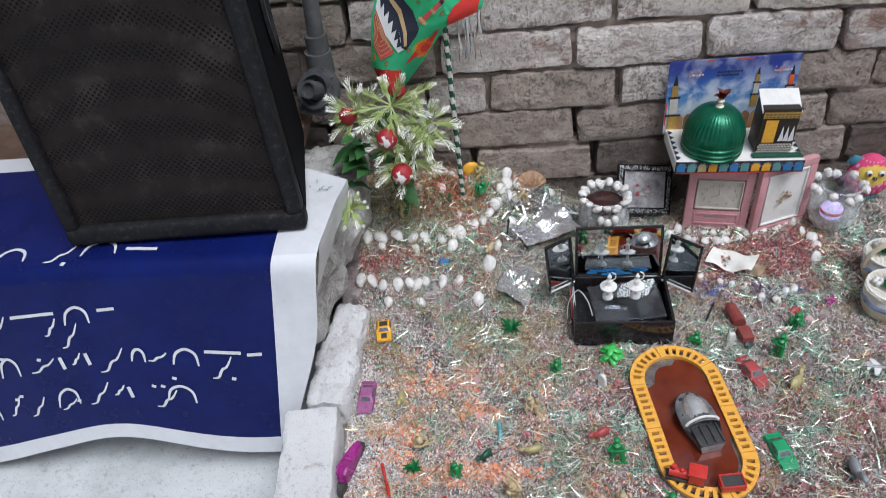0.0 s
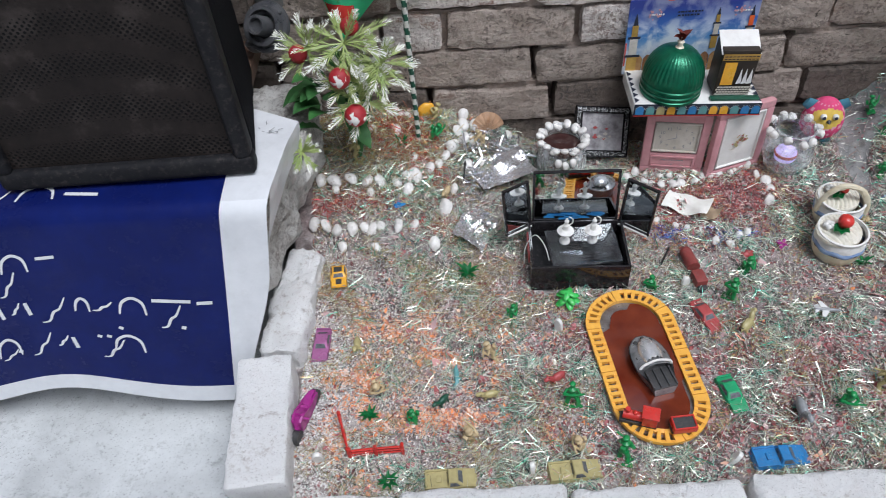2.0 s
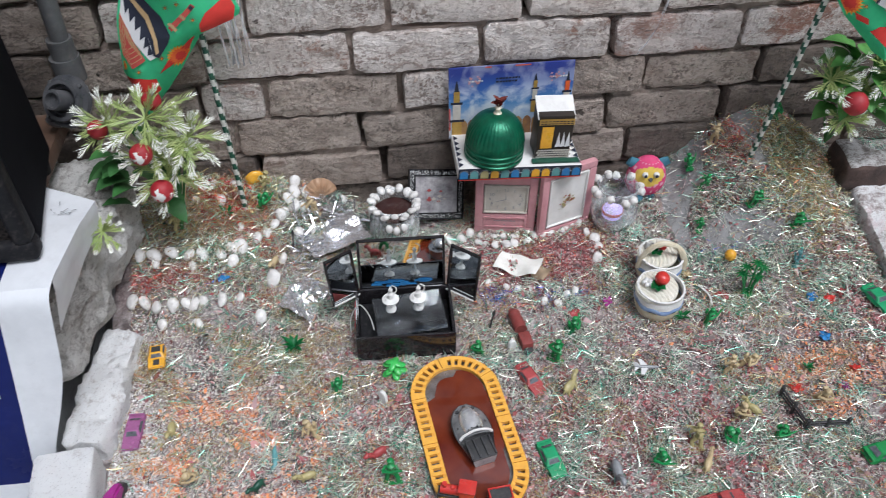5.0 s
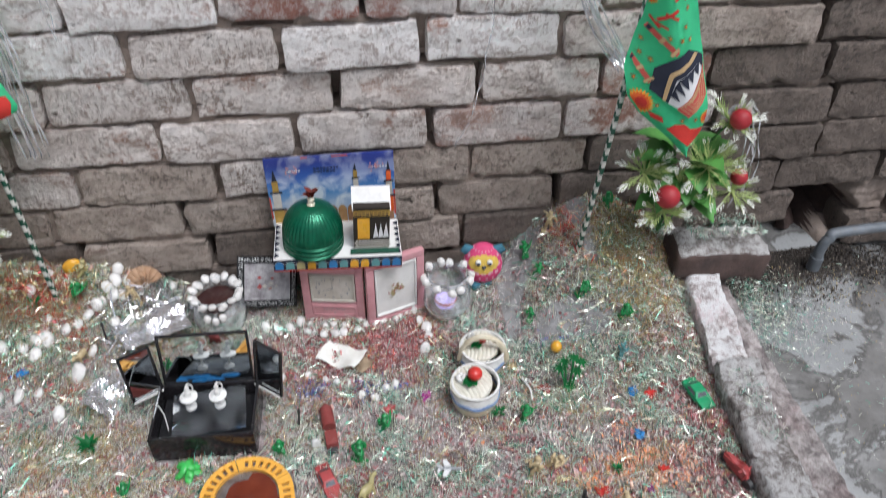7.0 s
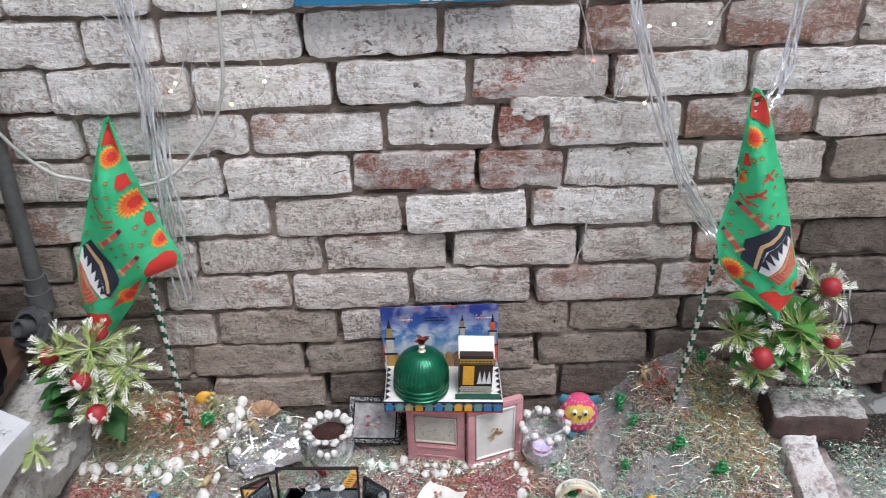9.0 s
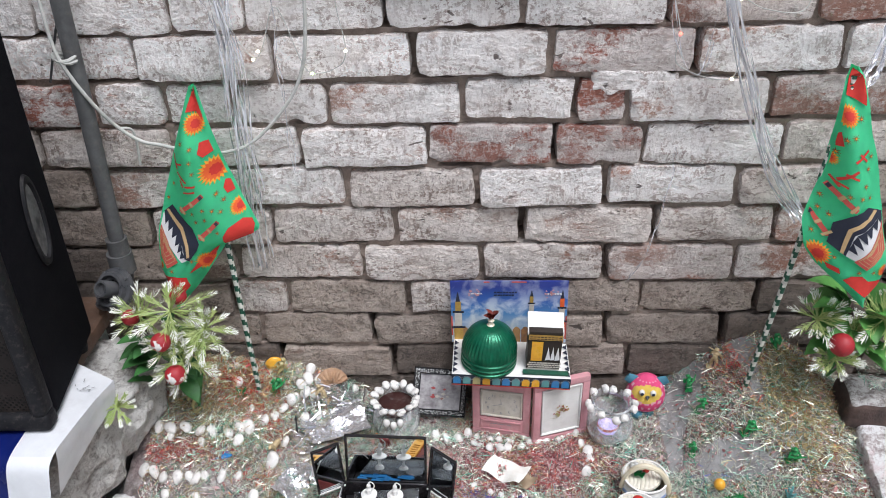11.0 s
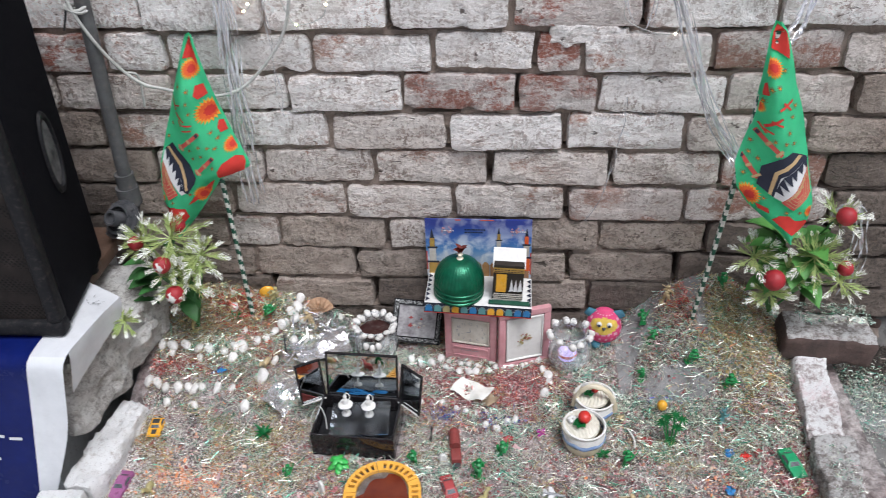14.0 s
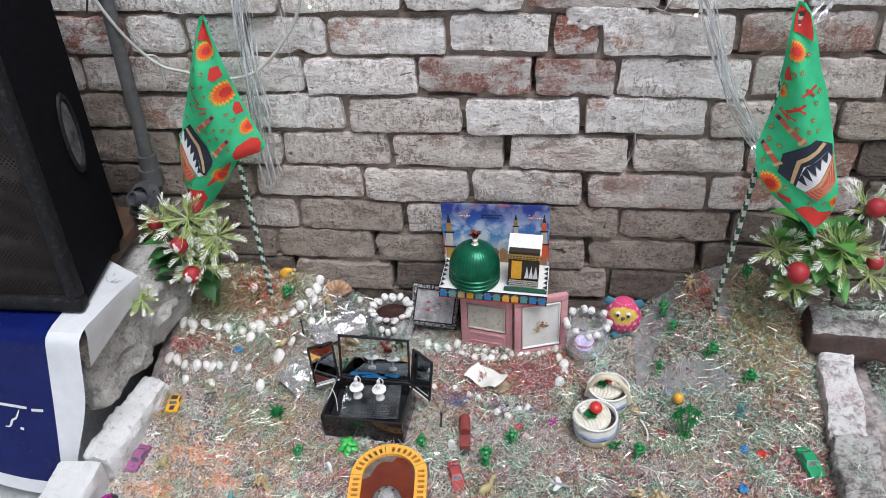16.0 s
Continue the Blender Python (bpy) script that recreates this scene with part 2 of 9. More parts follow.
def soil_mat():
    m, nt, b = nodes_of("dyed_soil")
    v = coords(nt, False)
    n1 = noise_tex(nt, v, 5.5, 6, 0.7, 0.6)
    n2 = noise_tex(nt, v, 60, 8, 0.75, 0.4)
    n3 = noise_tex(nt, v, 320, 4, 0.7)
    grey = ramp(nt, n2, [(0.32, (0.12, 0.1, 0.096)), (0.5, (0.36, 0.325, 0.312)), (0.7, (0.62, 0.58, 0.56))])
    red = ramp(nt, n2, [(0.3, (0.07, 0.04, 0.039)), (0.55, (0.24, 0.15, 0.147)), (0.72, (0.44, 0.33, 0.325))])
    col = mix(nt, ramp(nt, n1, [(0.45, (0, 0, 0)), (0.62, (0.65, 0.65, 0.65))]), grey, red)
    col = mix(nt, ramp(nt, n3, [(0.6, (0, 0, 0)), (0.68, (0.6, 0.6, 0.6))]), col, (0.5, 0.46, 0.44))
    patch = ramp(nt, noise_tex(nt, v, 24, 5, 0.65, 0.5), [(0.38, (0.5, 0.48, 0.48)), (0.52, (1, 1, 1)), (0.66, (1.15, 1.15, 1.15))])
    col = mix(nt, 1.0, col, patch, "MULTIPLY")
    nt.links.new(col, b.inputs["Base Color"])
    b.inputs["Roughness"].default_value = 0.95
    relief(nt, b, n2, 0.9, 0.006)
    return m


SOIL = soil_mat()
CEMENT = rough_stone("cement_mound", (0.33, 0.325, 0.32), (0.27, 0.265, 0.26), (0.21, 0.2, 0.195), 8, 0.6)
TINSEL = island_mat("tinsel_shreds", [(0.0, (0.74, 0.76, 0.6)), (0.16, (0.55, 0.76, 0.62)), (0.28, (0.04, 0.3, 0.18)), (0.4, (0.66, 0.68, 0.56)), (0.56, (0.07, 0.09, 0.09)), (0.64, (0.7, 0.5, 0.5)), (0.7, (0.2, 0.58, 0.44)), (0.78, (0.93, 0.94, 0.86)), (0.95, (0.04, 0.05, 0.06))], 0.28, 0.5)
TINSEL_BLUE = island_mat("blue_shreds", [(0.0, (0.03, 0.08, 0.5)), (0.5, (0.08, 0.2, 0.6)), (0.8, (0.5, 0.55, 0.7))], 0.3, 0.6)
TINSEL_RED = island_mat("red_shreds", [(0.0, (0.55, 0.06, 0.05)), (0.4, (0.65, 0.15, 0.08)), (0.7, (0.45, 0.04, 0.06)), (0.9, (0.8, 0.6, 0.5))], 0.33, 0.5)
TINSEL_GOLD = island_mat("gold_shreds", [(0.0, (0.6, 0.48, 0.22)), (0.3, (0.42, 0.42, 0.2)), (0.5, (0.75, 0.62, 0.35)), (0.66, (0.6, 0.22, 0.12)), (0.8, (0.3, 0.5, 0.35)), (0.93, (0.8, 0.8, 0.75))], 0.35, 0.5)
BOARD_BROWN = mat("brown_board", (0.13, 0.074, 0.048), (0.08, 0.046, 0.032), 14, 0.65, 0, 0.3, 120, 0.1, 0.5)
NOTE_PAPER = mat("white_note_paper", (0.86, 0.85, 0.8), (0.76, 0.74, 0.67), 30, 0.8, 0, 0.2, 200, 0.05, 0.15)
TINSEL_SILVER = mat("silver_tinsel", (0.92, 0.92, 0.94), (0.74, 0.74, 0.77), 60, 0.22, 0.65, 0.3, 90, 0.1, 0.05)
SILVER_PRINT = mat("silvered_print", (0.56, 0.54, 0.54), (0.22, 0.2, 0.21), 55, 0.35, 0.25, 0.3, 150)
SCALLOP = mat("sandy_pink_shell", (0.72, 0.48, 0.3), (0.6, 0.38, 0.24), 40, 0.5, 0, 0.3, 200, 0.1, 0.15)
DULL_FOIL = mat("dirty_foil", (0.35, 0.34, 0.33), (0.16, 0.13, 0.12), 50, 0.3, 0.7, 0.5, 90, 0.1, 0.4)
FOIL = mat("crumpled_foil", (0.86, 0.86, 0.88), (0.72, 0.72, 0.75), 60, 0.2, 0.85, 0.3, 90, 0.1, 0.12)
FLAKE_RED = island_mat("crimson_sawdust", [(0.0, (0.31, 0.085, 0.088)), (0.22, (0.4, 0.165, 0.165)), (0.42, (0.17, 0.07, 0.07)), (0.58, (0.46, 0.28, 0.275)), (0.78, (0.25, 0.135, 0.13)), (0.92, (0.56, 0.46, 0.45))], 0.9)
FLAKE_ORANGE = island_mat("orange_sawdust", [(0.0, (0.82, 0.31, 0.13)), (0.25, (0.8, 0.46, 0.29)), (0.5, (0.64, 0.25, 0.15)), (0.75, (0.84, 0.6, 0.47))], 0.9)
FLAKE_PALE = island_mat("pale_sawdust", [(0.0, (0.76, 0.72, 0.7)), (0.18, (0.5, 0.45, 0.43)), (0.36, (0.7, 0.61, 0.55)), (0.48, (0.24, 0.19, 0.18)), (0.6, (0.77, 0.72, 0.69)), (0.74, (0.56, 0.43, 0.39)), (0.86, (0.58, 0.55, 0.42))], 0.9)
FLAKE_LIME = island_mat("white_grit", [(0.0, (0.8, 0.78, 0.76)), (0.35, (0.66, 0.63, 0.61)), (0.6, (0.9, 0.88, 0.86)), (0.8, (0.46, 0.43, 0.41))], 0.9)
FLAKE_PETAL = island_mat("dried_petals", [(0.0, (0.6, 0.3, 0.28)), (0.25, (0.45, 0.16, 0.17)), (0.45, (0.68, 0.4, 0.3)), (0.6, (0.35, 0.1, 0.1)), (0.8, (0.62, 0.42, 0.42))], 0.85)
FLAKE_DIRT = island_mat("dark_dirt", [(0.0, (0.05, 0.04, 0.034)), (0.4, (0.09, 0.075, 0.063)), (0.7, (0.03, 0.025, 0.022)), (0.9, (0.2, 0.17, 0.14))], 0.95)
FLAKE_STRAW = island_mat("straw_bits", [(0.0, (0.4, 0.29, 0.13)), (0.35, (0.27, 0.21, 0.09)), (0.6, (0.48, 0.4, 0.2)), (0.85, (0.16, 0.11, 0.05))], 0.85)

BLACK_CARPET = mat("black_carpet_covering", (0.004, 0.004, 0.006), (0.007, 0.007, 0.009), 60, 0.9, 0, 0.6, 500, 0.05, 0.02, 0.08)
BLACK_RUBBER = mat("black_rubber", (0.008, 0.008, 0.01), (0.014, 0.014, 0.015), 50, 0.6, 0, 0.4, 300, 0.1, 0.16, 0.16)
BLACK_GLOSS = mat("black_gloss_plastic", (0.012, 0.011, 0.012), (0.02, 0.018, 0.02), 50, 0.12, 0, 0.05, 200, 0.05, 0.06)


def grille_mat():
    m, nt, b = nodes_of("perforated_grille")
    v = coords(nt, False)
    sep = nt.nodes.new("ShaderNodeMapping")
    sep.inputs["Rotation"].default_value = (0, radians(45), 0)
    nt.links.new(v, sep.inputs["Vector"])
    vo = add(nt, "ShaderNodeTexVoronoi", Scale=155, Randomness=0.0)
    nt.links.new(sep.outputs[0], vo.inputs["Vector"])
    hole = ramp(nt, vo.outputs["Distance"], [(0.30, (0, 0, 0)), (0.40, (1, 1, 1))])
    dust = ramp(nt, noise_tex(nt, v, 9, 7, 0.72), [(0.36, (0.011, 0.0085, 0.0077)), (0.52, (0.019, 0.0145, 0.013)), (0.72, (0.055, 0.045, 0.041))])
    nt.links.new(mix(nt, hole, (0.003, 0.0028, 0.0028), dust), b.inputs["Base Color"])
    b.inputs["Specular IOR Level"].default_value = 0.2
    b.inputs["Roughness"].default_value = 0.6
    b.inputs["Metallic"].default_value = 0.2
    relief(nt, b, hole, 0.6, 0.001)
    return m


GRILLE = grille_mat()
VINYL_BLUE = mat("blue_vinyl", (0.0055, 0.0125, 0.105), (0.0045, 0.009, 0.075), 12, 0.26, 0, 0.1, 60, 0.08, 0.03, 0.15)
VINYL_WHITE = mat("white_vinyl", (0.7, 0.71, 0.73), (0.6, 0.61, 0.63), 14, 0.35, 0, 0.08, 60, 0.1, 0.12)
WHITE = mat("white_plastic", (0.8, 0.79, 0.76), (0.7, 0.69, 0.66), 60, 0.35, 0, 0.05)
SHELL = mat("sea_shell", (0.78, 0.76, 0.73), (0.6, 0.57, 0.54), 45, 0.45, 0, 0.3, 220, 0.1, 0.3)
PIPE_GREY = mat("grey_painted_pipe", (0.115, 0.118, 0.12), (0.07, 0.07, 0.071), 30, 0.55, 0.1, 0.3, 200, 0.1, 0.4)
PIPE_BLACK = mat("black_pvc", (0.045, 0.047, 0.052), (0.09, 0.09, 0.094), 30, 0.3, 0, 0.15, 200, 0.1, 0.08, 0.4)
GRIP_DUST = mat("dusty_scuffed_plastic", (0.2, 0.2, 0.195), (0.02, 0.02, 0.022), 22, 0.7, 0, 0.4, 120, 0.1, 0.3)
PIPE_PALE = mat("pale_grey_pipe", (0.17, 0.19, 0.21), (0.11, 0.122, 0.135), 30, 0.5, 0, 0.3, 200, 0.1, 0.4)
CABLE_WHITE = mat("white_cable", (0.56, 0.56, 0.53), (0.42, 0.42, 0.39), 60, 0.5, 0, 0.05, 300, 0.1, 0.2)
FLAG_GREEN = mat("green_flag_cloth", (0.11, 0.8, 0.42), (0.09, 0.7, 0.36), 25, 0.75, 0, 0.25, 900, 0.08, 0.05)
FLAG_RED = mat("red_flag_print", (0.62, 0.035, 0.025), (0.5, 0.03, 0.02), 40, 0.75, 0, 0.2, 900, 0.08, 0.03)
FLAG_ORANGE = mat("orange_flag_print", (0.75, 0.14, 0.025), (0.7, 0.09, 0.02), 50, 0.75, 0, 0.2, 900, 0.08, 0.03)
FLAG_AMBER = mat("amber_flag_print", (0.85, 0.42, 0.04), (0.8, 0.32, 0.03), 50, 0.75, 0, 0.2, 900, 0.08, 0.03)
FLAG_BLACK = mat("navy_flag_print", (0.015, 0.018, 0.035), (0.02, 0.025, 0.045), 50, 0.75, 0, 0.2, 900, 0.08, 0.03)
FLAG_WHITE = mat("white_flag_print", (0.75, 0.75, 0.74), (0.66, 0.66, 0.66), 50, 0.75, 0, 0.2, 900, 0.08, 0.03)
FLAG_BRICK = mat("brick_red_flag_print", (0.6, 0.1, 0.08), (0.5, 0.08, 0.06), 50, 0.75, 0, 0.2, 900, 0.08, 0.03)
FLAG_BROWN = mat("brown_flag_print", (0.28, 0.09, 0.03), (0.22, 0.07, 0.025), 50, 0.75, 0, 0.2, 900, 0.08, 0.03)
FLAG_TAN = mat("tan_flag_print", (0.6, 0.42, 0.22), (0.5, 0.33, 0.16), 50, 0.75, 0, 0.2, 900, 0.08, 0.03)
POLE_GREEN = mat("dark_green_stripe", (0.012, 0.085, 0.05), None, 60, 0.4)
POLE_WHITE = mat("white_stripe", (0.72, 0.7, 0.64), None, 60, 0.4)
LEAF = mat("silk_leaf_green", (0.05, 0.18, 0.045), (0.03, 0.11, 0.028), 30, 0.55, 0, 0.2, 150, 0.1, 0.12)
LEAF_LIGHT = mat("light_silk_leaf", (0.11, 0.33, 0.07), (0.07, 0.22, 0.045), 30, 0.5, 0, 0.2, 150, 0.1, 0.1)
FROND = mat("pale_green_frond", (0.4, 0.46, 0.17), (0.24, 0.34, 0.1), 30, 0.5, 0, 0.1, 150, 0.1, 0.1)
FROND_WHITE = mat("white_frosted_frond", (0.84, 0.84, 0.79), (0.72, 0.73, 0.64), 30, 0.5, 0, 0.1, 150, 0.1, 0.1)
BERRY = mat("red_fruit_ball", (0.4, 0.02, 0.028), (0.28, 0.016, 0.022), 40, 0.55, 0, 0.2, 160, 0.1, 0.08)
GREEN_TOY = mat("green_plastic", (0.015, 0.26, 0.07), (0.01, 0.2, 0.05), 60, 0.35)
LIME_TOY = mat("bright_green_plastic", (0.06, 0.52, 0.11), (0.06, 0.4, 0.07), 60, 0.3)
OLIVE_TOY = mat("olive_plastic", (0.46, 0.4, 0.19), (0.36, 0.31, 0.14), 60, 0.4)
SAND_TOY = mat("sand_plastic", (0.56, 0.44, 0.25), (0.45, 0.34, 0.19), 60, 0.45)
YELLOW_TOY = mat("yellow_plastic", (0.8, 0.42, 0.04), (0.72, 0.35, 0.03), 60, 0.3)
ORANGE_TRACK = mat("amber_plastic_track", (0.85, 0.45, 0.07), (0.78, 0.38, 0.06), 40, 0.35, 0, 0.1, 200, 0.1, 0.12)
RED_TOY = mat("red_plastic", (0.62, 0.04, 0.03), (0.5, 0.03, 0.025), 60, 0.3)
DRY_RED = mat("brown_red_plastic", (0.26, 0.05, 0.045), (0.2, 0.04, 0.035), 60, 0.5)
MAROON_TOY = mat("dusty_red_plastic", (0.42, 0.07, 0.07), (0.33, 0.05, 0.05), 60, 0.45)
BLUE_TOY = mat("blue_plastic", (0.035, 0.22, 0.5), (0.03, 0.17, 0.4), 60, 0.3)
PURPLE_TOY = mat("purple_metallic_paint", (0.46, 0.17, 0.36), (0.34, 0.11, 0.26), 60, 0.3, 0.3)
CAR_GREEN = mat("green_car_plastic", (0.02, 0.34, 0.14), (0.015, 0.25, 0.1), 60, 0.4)
DRY_FLOWER = mat("dried_red_petals", (0.2, 0.03, 0.02), (0.12, 0.02, 0.015), 60, 0.7)
FOAM_PATCH = mat("white_foam_patch", (0.75, 0.74, 0.7), None, 60, 0.8)
MAGENTA_TOY = mat("magenta_plastic", (0.36, 0.025, 0.24), (0.28, 0.02, 0.18), 60, 0.35)
TEAL_TOY = mat("teal_plastic", (0.12, 0.33, 0.33), (0.1, 0.26, 0.27), 60, 0.45)
GREY_TOY = mat("grey_plastic", (0.3, 0.31, 0.32), (0.22, 0.23, 0.24), 60, 0.4)
SILVER_TOY = mat("silver_plated_plastic", (0.42, 0.42, 0.43), (0.2, 0.2, 0.21), 60, 0.3, 0.6, 0.3, 120)
SILVER_BRIGHT = mat("bright_plated_plastic", (0.78, 0.78, 0.79), (0.5, 0.5, 0.51), 60, 0.26, 0.6, 0.3, 120)
DARK_TOY = mat("charcoal_plastic", (0.035, 0.035, 0.038), (0.05, 0.05, 0.05), 60, 0.45)
TOY_GLASS = mat("grey_toy_window", (0.16, 0.17, 0.19), (0.06, 0.065, 0.07), 120, 0.2)
PINK_WOOD = mat("pink_painted_wood", (0.62, 0.32, 0.34), (0.54, 0.25, 0.27), 35, 0.45, 0, 0.2, 160, 0.1, 0.25)
PAPER = mat("aged_paper", (0.62, 0.58, 0.52), (0.5, 0.45, 0.38), 30, 0.8, 0, 0.2, 200, 0.05, 0.25)
CARD_WHITE = mat("white_card", (0.78, 0.77, 0.74), (0.68, 0.66, 0.63), 25, 0.6, 0, 0.05, 200, 0.1, 0.15)
CUBE_BLACK = mat("black_brown_print", (0.022, 0.016, 0.012), (0.03, 0.022, 0.016), 60, 0.5, 0, 0.1, 300, 0.1, 0.05)
GOLD = mat("gold_print", (0.62, 0.4, 0.1), (0.5, 0.3, 0.07), 60, 0.4, 0.4)
ARCADE = mat("ochre_print", (0.4, 0.2, 0.07), (0.5, 0.3, 0.13), 90, 0.4)
ARCADE_DARK = mat("brown_print", (0.2, 0.1, 0.06), (0.42, 0.2, 0.07), 90, 0.4)
DOME_GREEN = mat("green_metallic_dome", (0.006, 0.15, 0.075), (0.004, 0.09, 0.045), 50, 0.3, 0.5, 0.3, 250, 0.06, 0.08)
CREAM = mat("cream_ceramic", (0.72, 0.66, 0.52), (0.62, 0.52, 0.34), 40, 0.3, 0, 0.2, 120, 0.1, 0.15)
LID_WHITE = mat("cream_white_glaze", (0.76, 0.73, 0.64), (0.62, 0.58, 0.47), 50, 0.3, 0, 0.25, 120, 0.1, 0.2)
CERAMIC_BLUE = mat("blue_glaze", (0.2, 0.3, 0.52), (0.35, 0.45, 0.62), 60, 0.25)
TOY_PINK = mat("pink_plush", (0.72, 0.07, 0.2), (0.62, 0.05, 0.16), 60, 0.8, 0, 0.5, 500)
PLUSH_DOT = mat("pale_pink_plush", (0.86, 0.42, 0.52), None, 60, 0.8, 0, 0.5, 500)
NOTE_BROWN = mat("browned_paper", (0.4, 0.3, 0.2), (0.3, 0.22, 0.14), 40, 0.8, 0, 0.2, 200)
TOY_YELLOW = mat("yellow_plush", (0.8, 0.55, 0.1), None, 60, 0.8, 0, 0.5, 500)
TOY_BLUE = mat("teal_ear_cloth", (0.07, 0.24, 0.33), None, 60, 0.8, 0, 0.5, 500)
GLASS = glass_mat("bowl_glass", mist=0.22)
PLATE = glass_mat("smoky_plate", (0.72, 0.76, 0.8), 0.05, 0.05)
CLEAR = glass_mat("clear_plastic", (0.9, 0.92, 0.94), 0.06, 0.04)
SIGN_BLUE = mat("blue_sign_enamel", (0.01, 0.22, 0.46), (0.01, 0.18, 0.4), 12, 0.35)


def mirror_mat():
    m, nt, b = nodes_of("dusty_mirror")
    v = coords(nt)
    b.inputs["Metallic"].default_value = 1.0
    b.inputs["Base Color"].default_value = (0.72, 0.75, 0.76, 1)
    r = nt.nodes.new("ShaderNodeMapRange")
    r.inputs["To Min"].default_value, r.inputs["To Max"].default_value = 0.01, 0.05
    nt.links.new(noise_tex(nt, v, 50, 5), r.inputs["Value"])
    nt.links.new(r.outputs[0], b.inputs["Roughness"])
    return m


def water_mat():
    m, nt, b = nodes_of("dyed_water")
    v = coords(nt, False)
    nt.links.new(ramp(nt, noise_tex(nt, v, 14, 4), [(0.35, (0.10, 0.014, 0.006)), (0.7, (0.19, 0.035, 0.012))]), b.inputs["Base Color"])
    b.inputs["Roughness"].default_value = 0.06
    relief(nt, b, noise_tex(nt, v, 18, 2), 0.05, 0.003)
    return m


def sky_print_mat():
    m, nt, b = nodes_of("sky_print")
    v = coords(nt, False)
    n = noise_tex(nt, v, 22, 5, 0.55, 0.4)
    tc = nt.nodes.new("ShaderNodeSeparateXYZ")
    nt.links.new(v, tc.inputs[0])
    mr = nt.nodes.new("ShaderNodeMapRange")
    mr.inputs["From Max"].default_value = 0.15
    nt.links.new(tc.outputs["Z"], mr.inputs["Value"])
    base = ramp(nt, mr.outputs[0], [(0.28, (0.42, 0.55, 0.72)), (0.5, (0.1, 0.27, 0.56)), (0.72, (0.045, 0.12, 0.4)), (0.95, (0.018, 0.035, 0.22))])
    white = ramp(nt, n, [(0.46, (0, 0, 0)), (0.6, (0.95, 0.95, 0.95))])
    band = ramp(nt, mr.outputs[0], [(0.3, (1, 1, 1)), (0.62, (0.75, 0.75, 0.75)), (0.8, (0.25, 0.25, 0.25))])
    nt.links.new(mix(nt, mix(nt, 1.0, white, band, "MULTIPLY"), base, (0.78, 0.82, 0.86)), b.inputs["Base Color"])
    b.inputs["Roughness"].default_value = 0.35
    return m


def glow_mat(name, c, strength):
    m, nt, b = nodes_of(name)
    b.inputs["Base Color"].default_value = rgba(c)
    b.inputs["Emission Color"].default_value = rgba(c)
    b.inputs["Emission Strength"].default_value = strength
    return m


MIRROR = mirror_mat()
WATER = water_mat()
SKY_PRINT = sky_print_mat()
GLOW_WARM = glow_mat("warm_led", (1.0, 0.82, 0.5), 9)
GLOW_GREEN = glow_mat("green_led", (0.7, 1.0, 0.35), 7)
GLOW_RED = glow_mat("red_led", (1.0, 0.06, 0.04), 9)
GLOW_BALL = glow_mat("violet_glow_ball", (0.62, 0.5, 0.92), 0.45)
BOWL_WATER = mat("dark_red_water", (0.05, 0.02, 0.018), (0.03, 0.012, 0.012), 20, 0.08, 0, 0.05)


def scroll_mat():
    """White rim with black scrollwork."""
    m, nt, b = nodes_of("scrollwork")
    v = coords(nt, False)
    n = noise_tex(nt, v, 70, 1, 0.4, 1.6)
    black, white = (0.015, 0.015, 0.016), (0.75, 0.75, 0.73)
    line = ramp(nt, n, [(0.36, black), (0.41, white), (0.45, black), (0.53, black), (0.57, white), (0.61, black)])
    nt.links.new(line, b.inputs["Base Color"])
    b.inputs["Roughness"].default_value = 0.3
    return m


SCROLL = scroll_mat()


# ---- helpers for meshes ----
rng = random.Random(11)
I4 = Matrix.Identity(4)


def finish(name, bm, mats, smooth=True):
    me = bpy.data.meshes.new(name)
    bm.normal_update()
    bm.to_mesh(me)
    bm.free()
    for m in mats if isinstance(mats, (list, tuple)) else [mats]:
        me.materials.append(m)
    if smooth:
        me.polygons.foreach_set("use_smooth", [True] * len(me.polygons))
        me.set_sharp_from_angle(angle=radians(40))
    return me


def thing(name, m=I4, label="", category="", group=""):
    ob = new(name)
    ob.empty_display_size = 0.02
    ob.matrix_world = m
    return tagged(ob, label, category, group)


def part(name, bm, mats, parent, label="", m=I4, smooth=True):
    ob = new(name, finish(name, bm, mats, smooth))
    ob.parent = parent
    ob.matrix_basis = m
    return tagged(ob, label)


def solo(name, bm, mats, m=I4, label="", category="", group="", kind="", smooth=True):
    ob = new(name, finish(name, bm, mats, smooth))
    ob.matrix_world = m
    return tagged(ob, label, category, group, kind)


def paint(faces, i):
    for f in faces:
        f.material_index = i
    return faces


def faces_of(verts):
    return list({f for v in verts for f in v.link_faces})


def box(bm, sx, sy, sz, m=I4, bevel=0.0, slot=0, seg=2):
    """A box on its base: centred in x and y, from z = 0 to sz."""
    r = bmesh.ops.create_cube(bm, size=1.0, matrix=m @ Matrix.Translation((0, 0, sz / 2)) @ Matrix.Diagonal((sx, sy, sz, 1)))
    vs = r["verts"]
    if bevel:
        es = list({e for v in vs for e in v.link_edges})
        r2 = bmesh.ops.bevel(bm, geom=es, offset=bevel, segments=seg, affect="EDGES", profile=0.6)
        fs = faces_of(r2["verts"])
    else:
        fs = faces_of(vs)
    paint(fs, slot)
    return fs


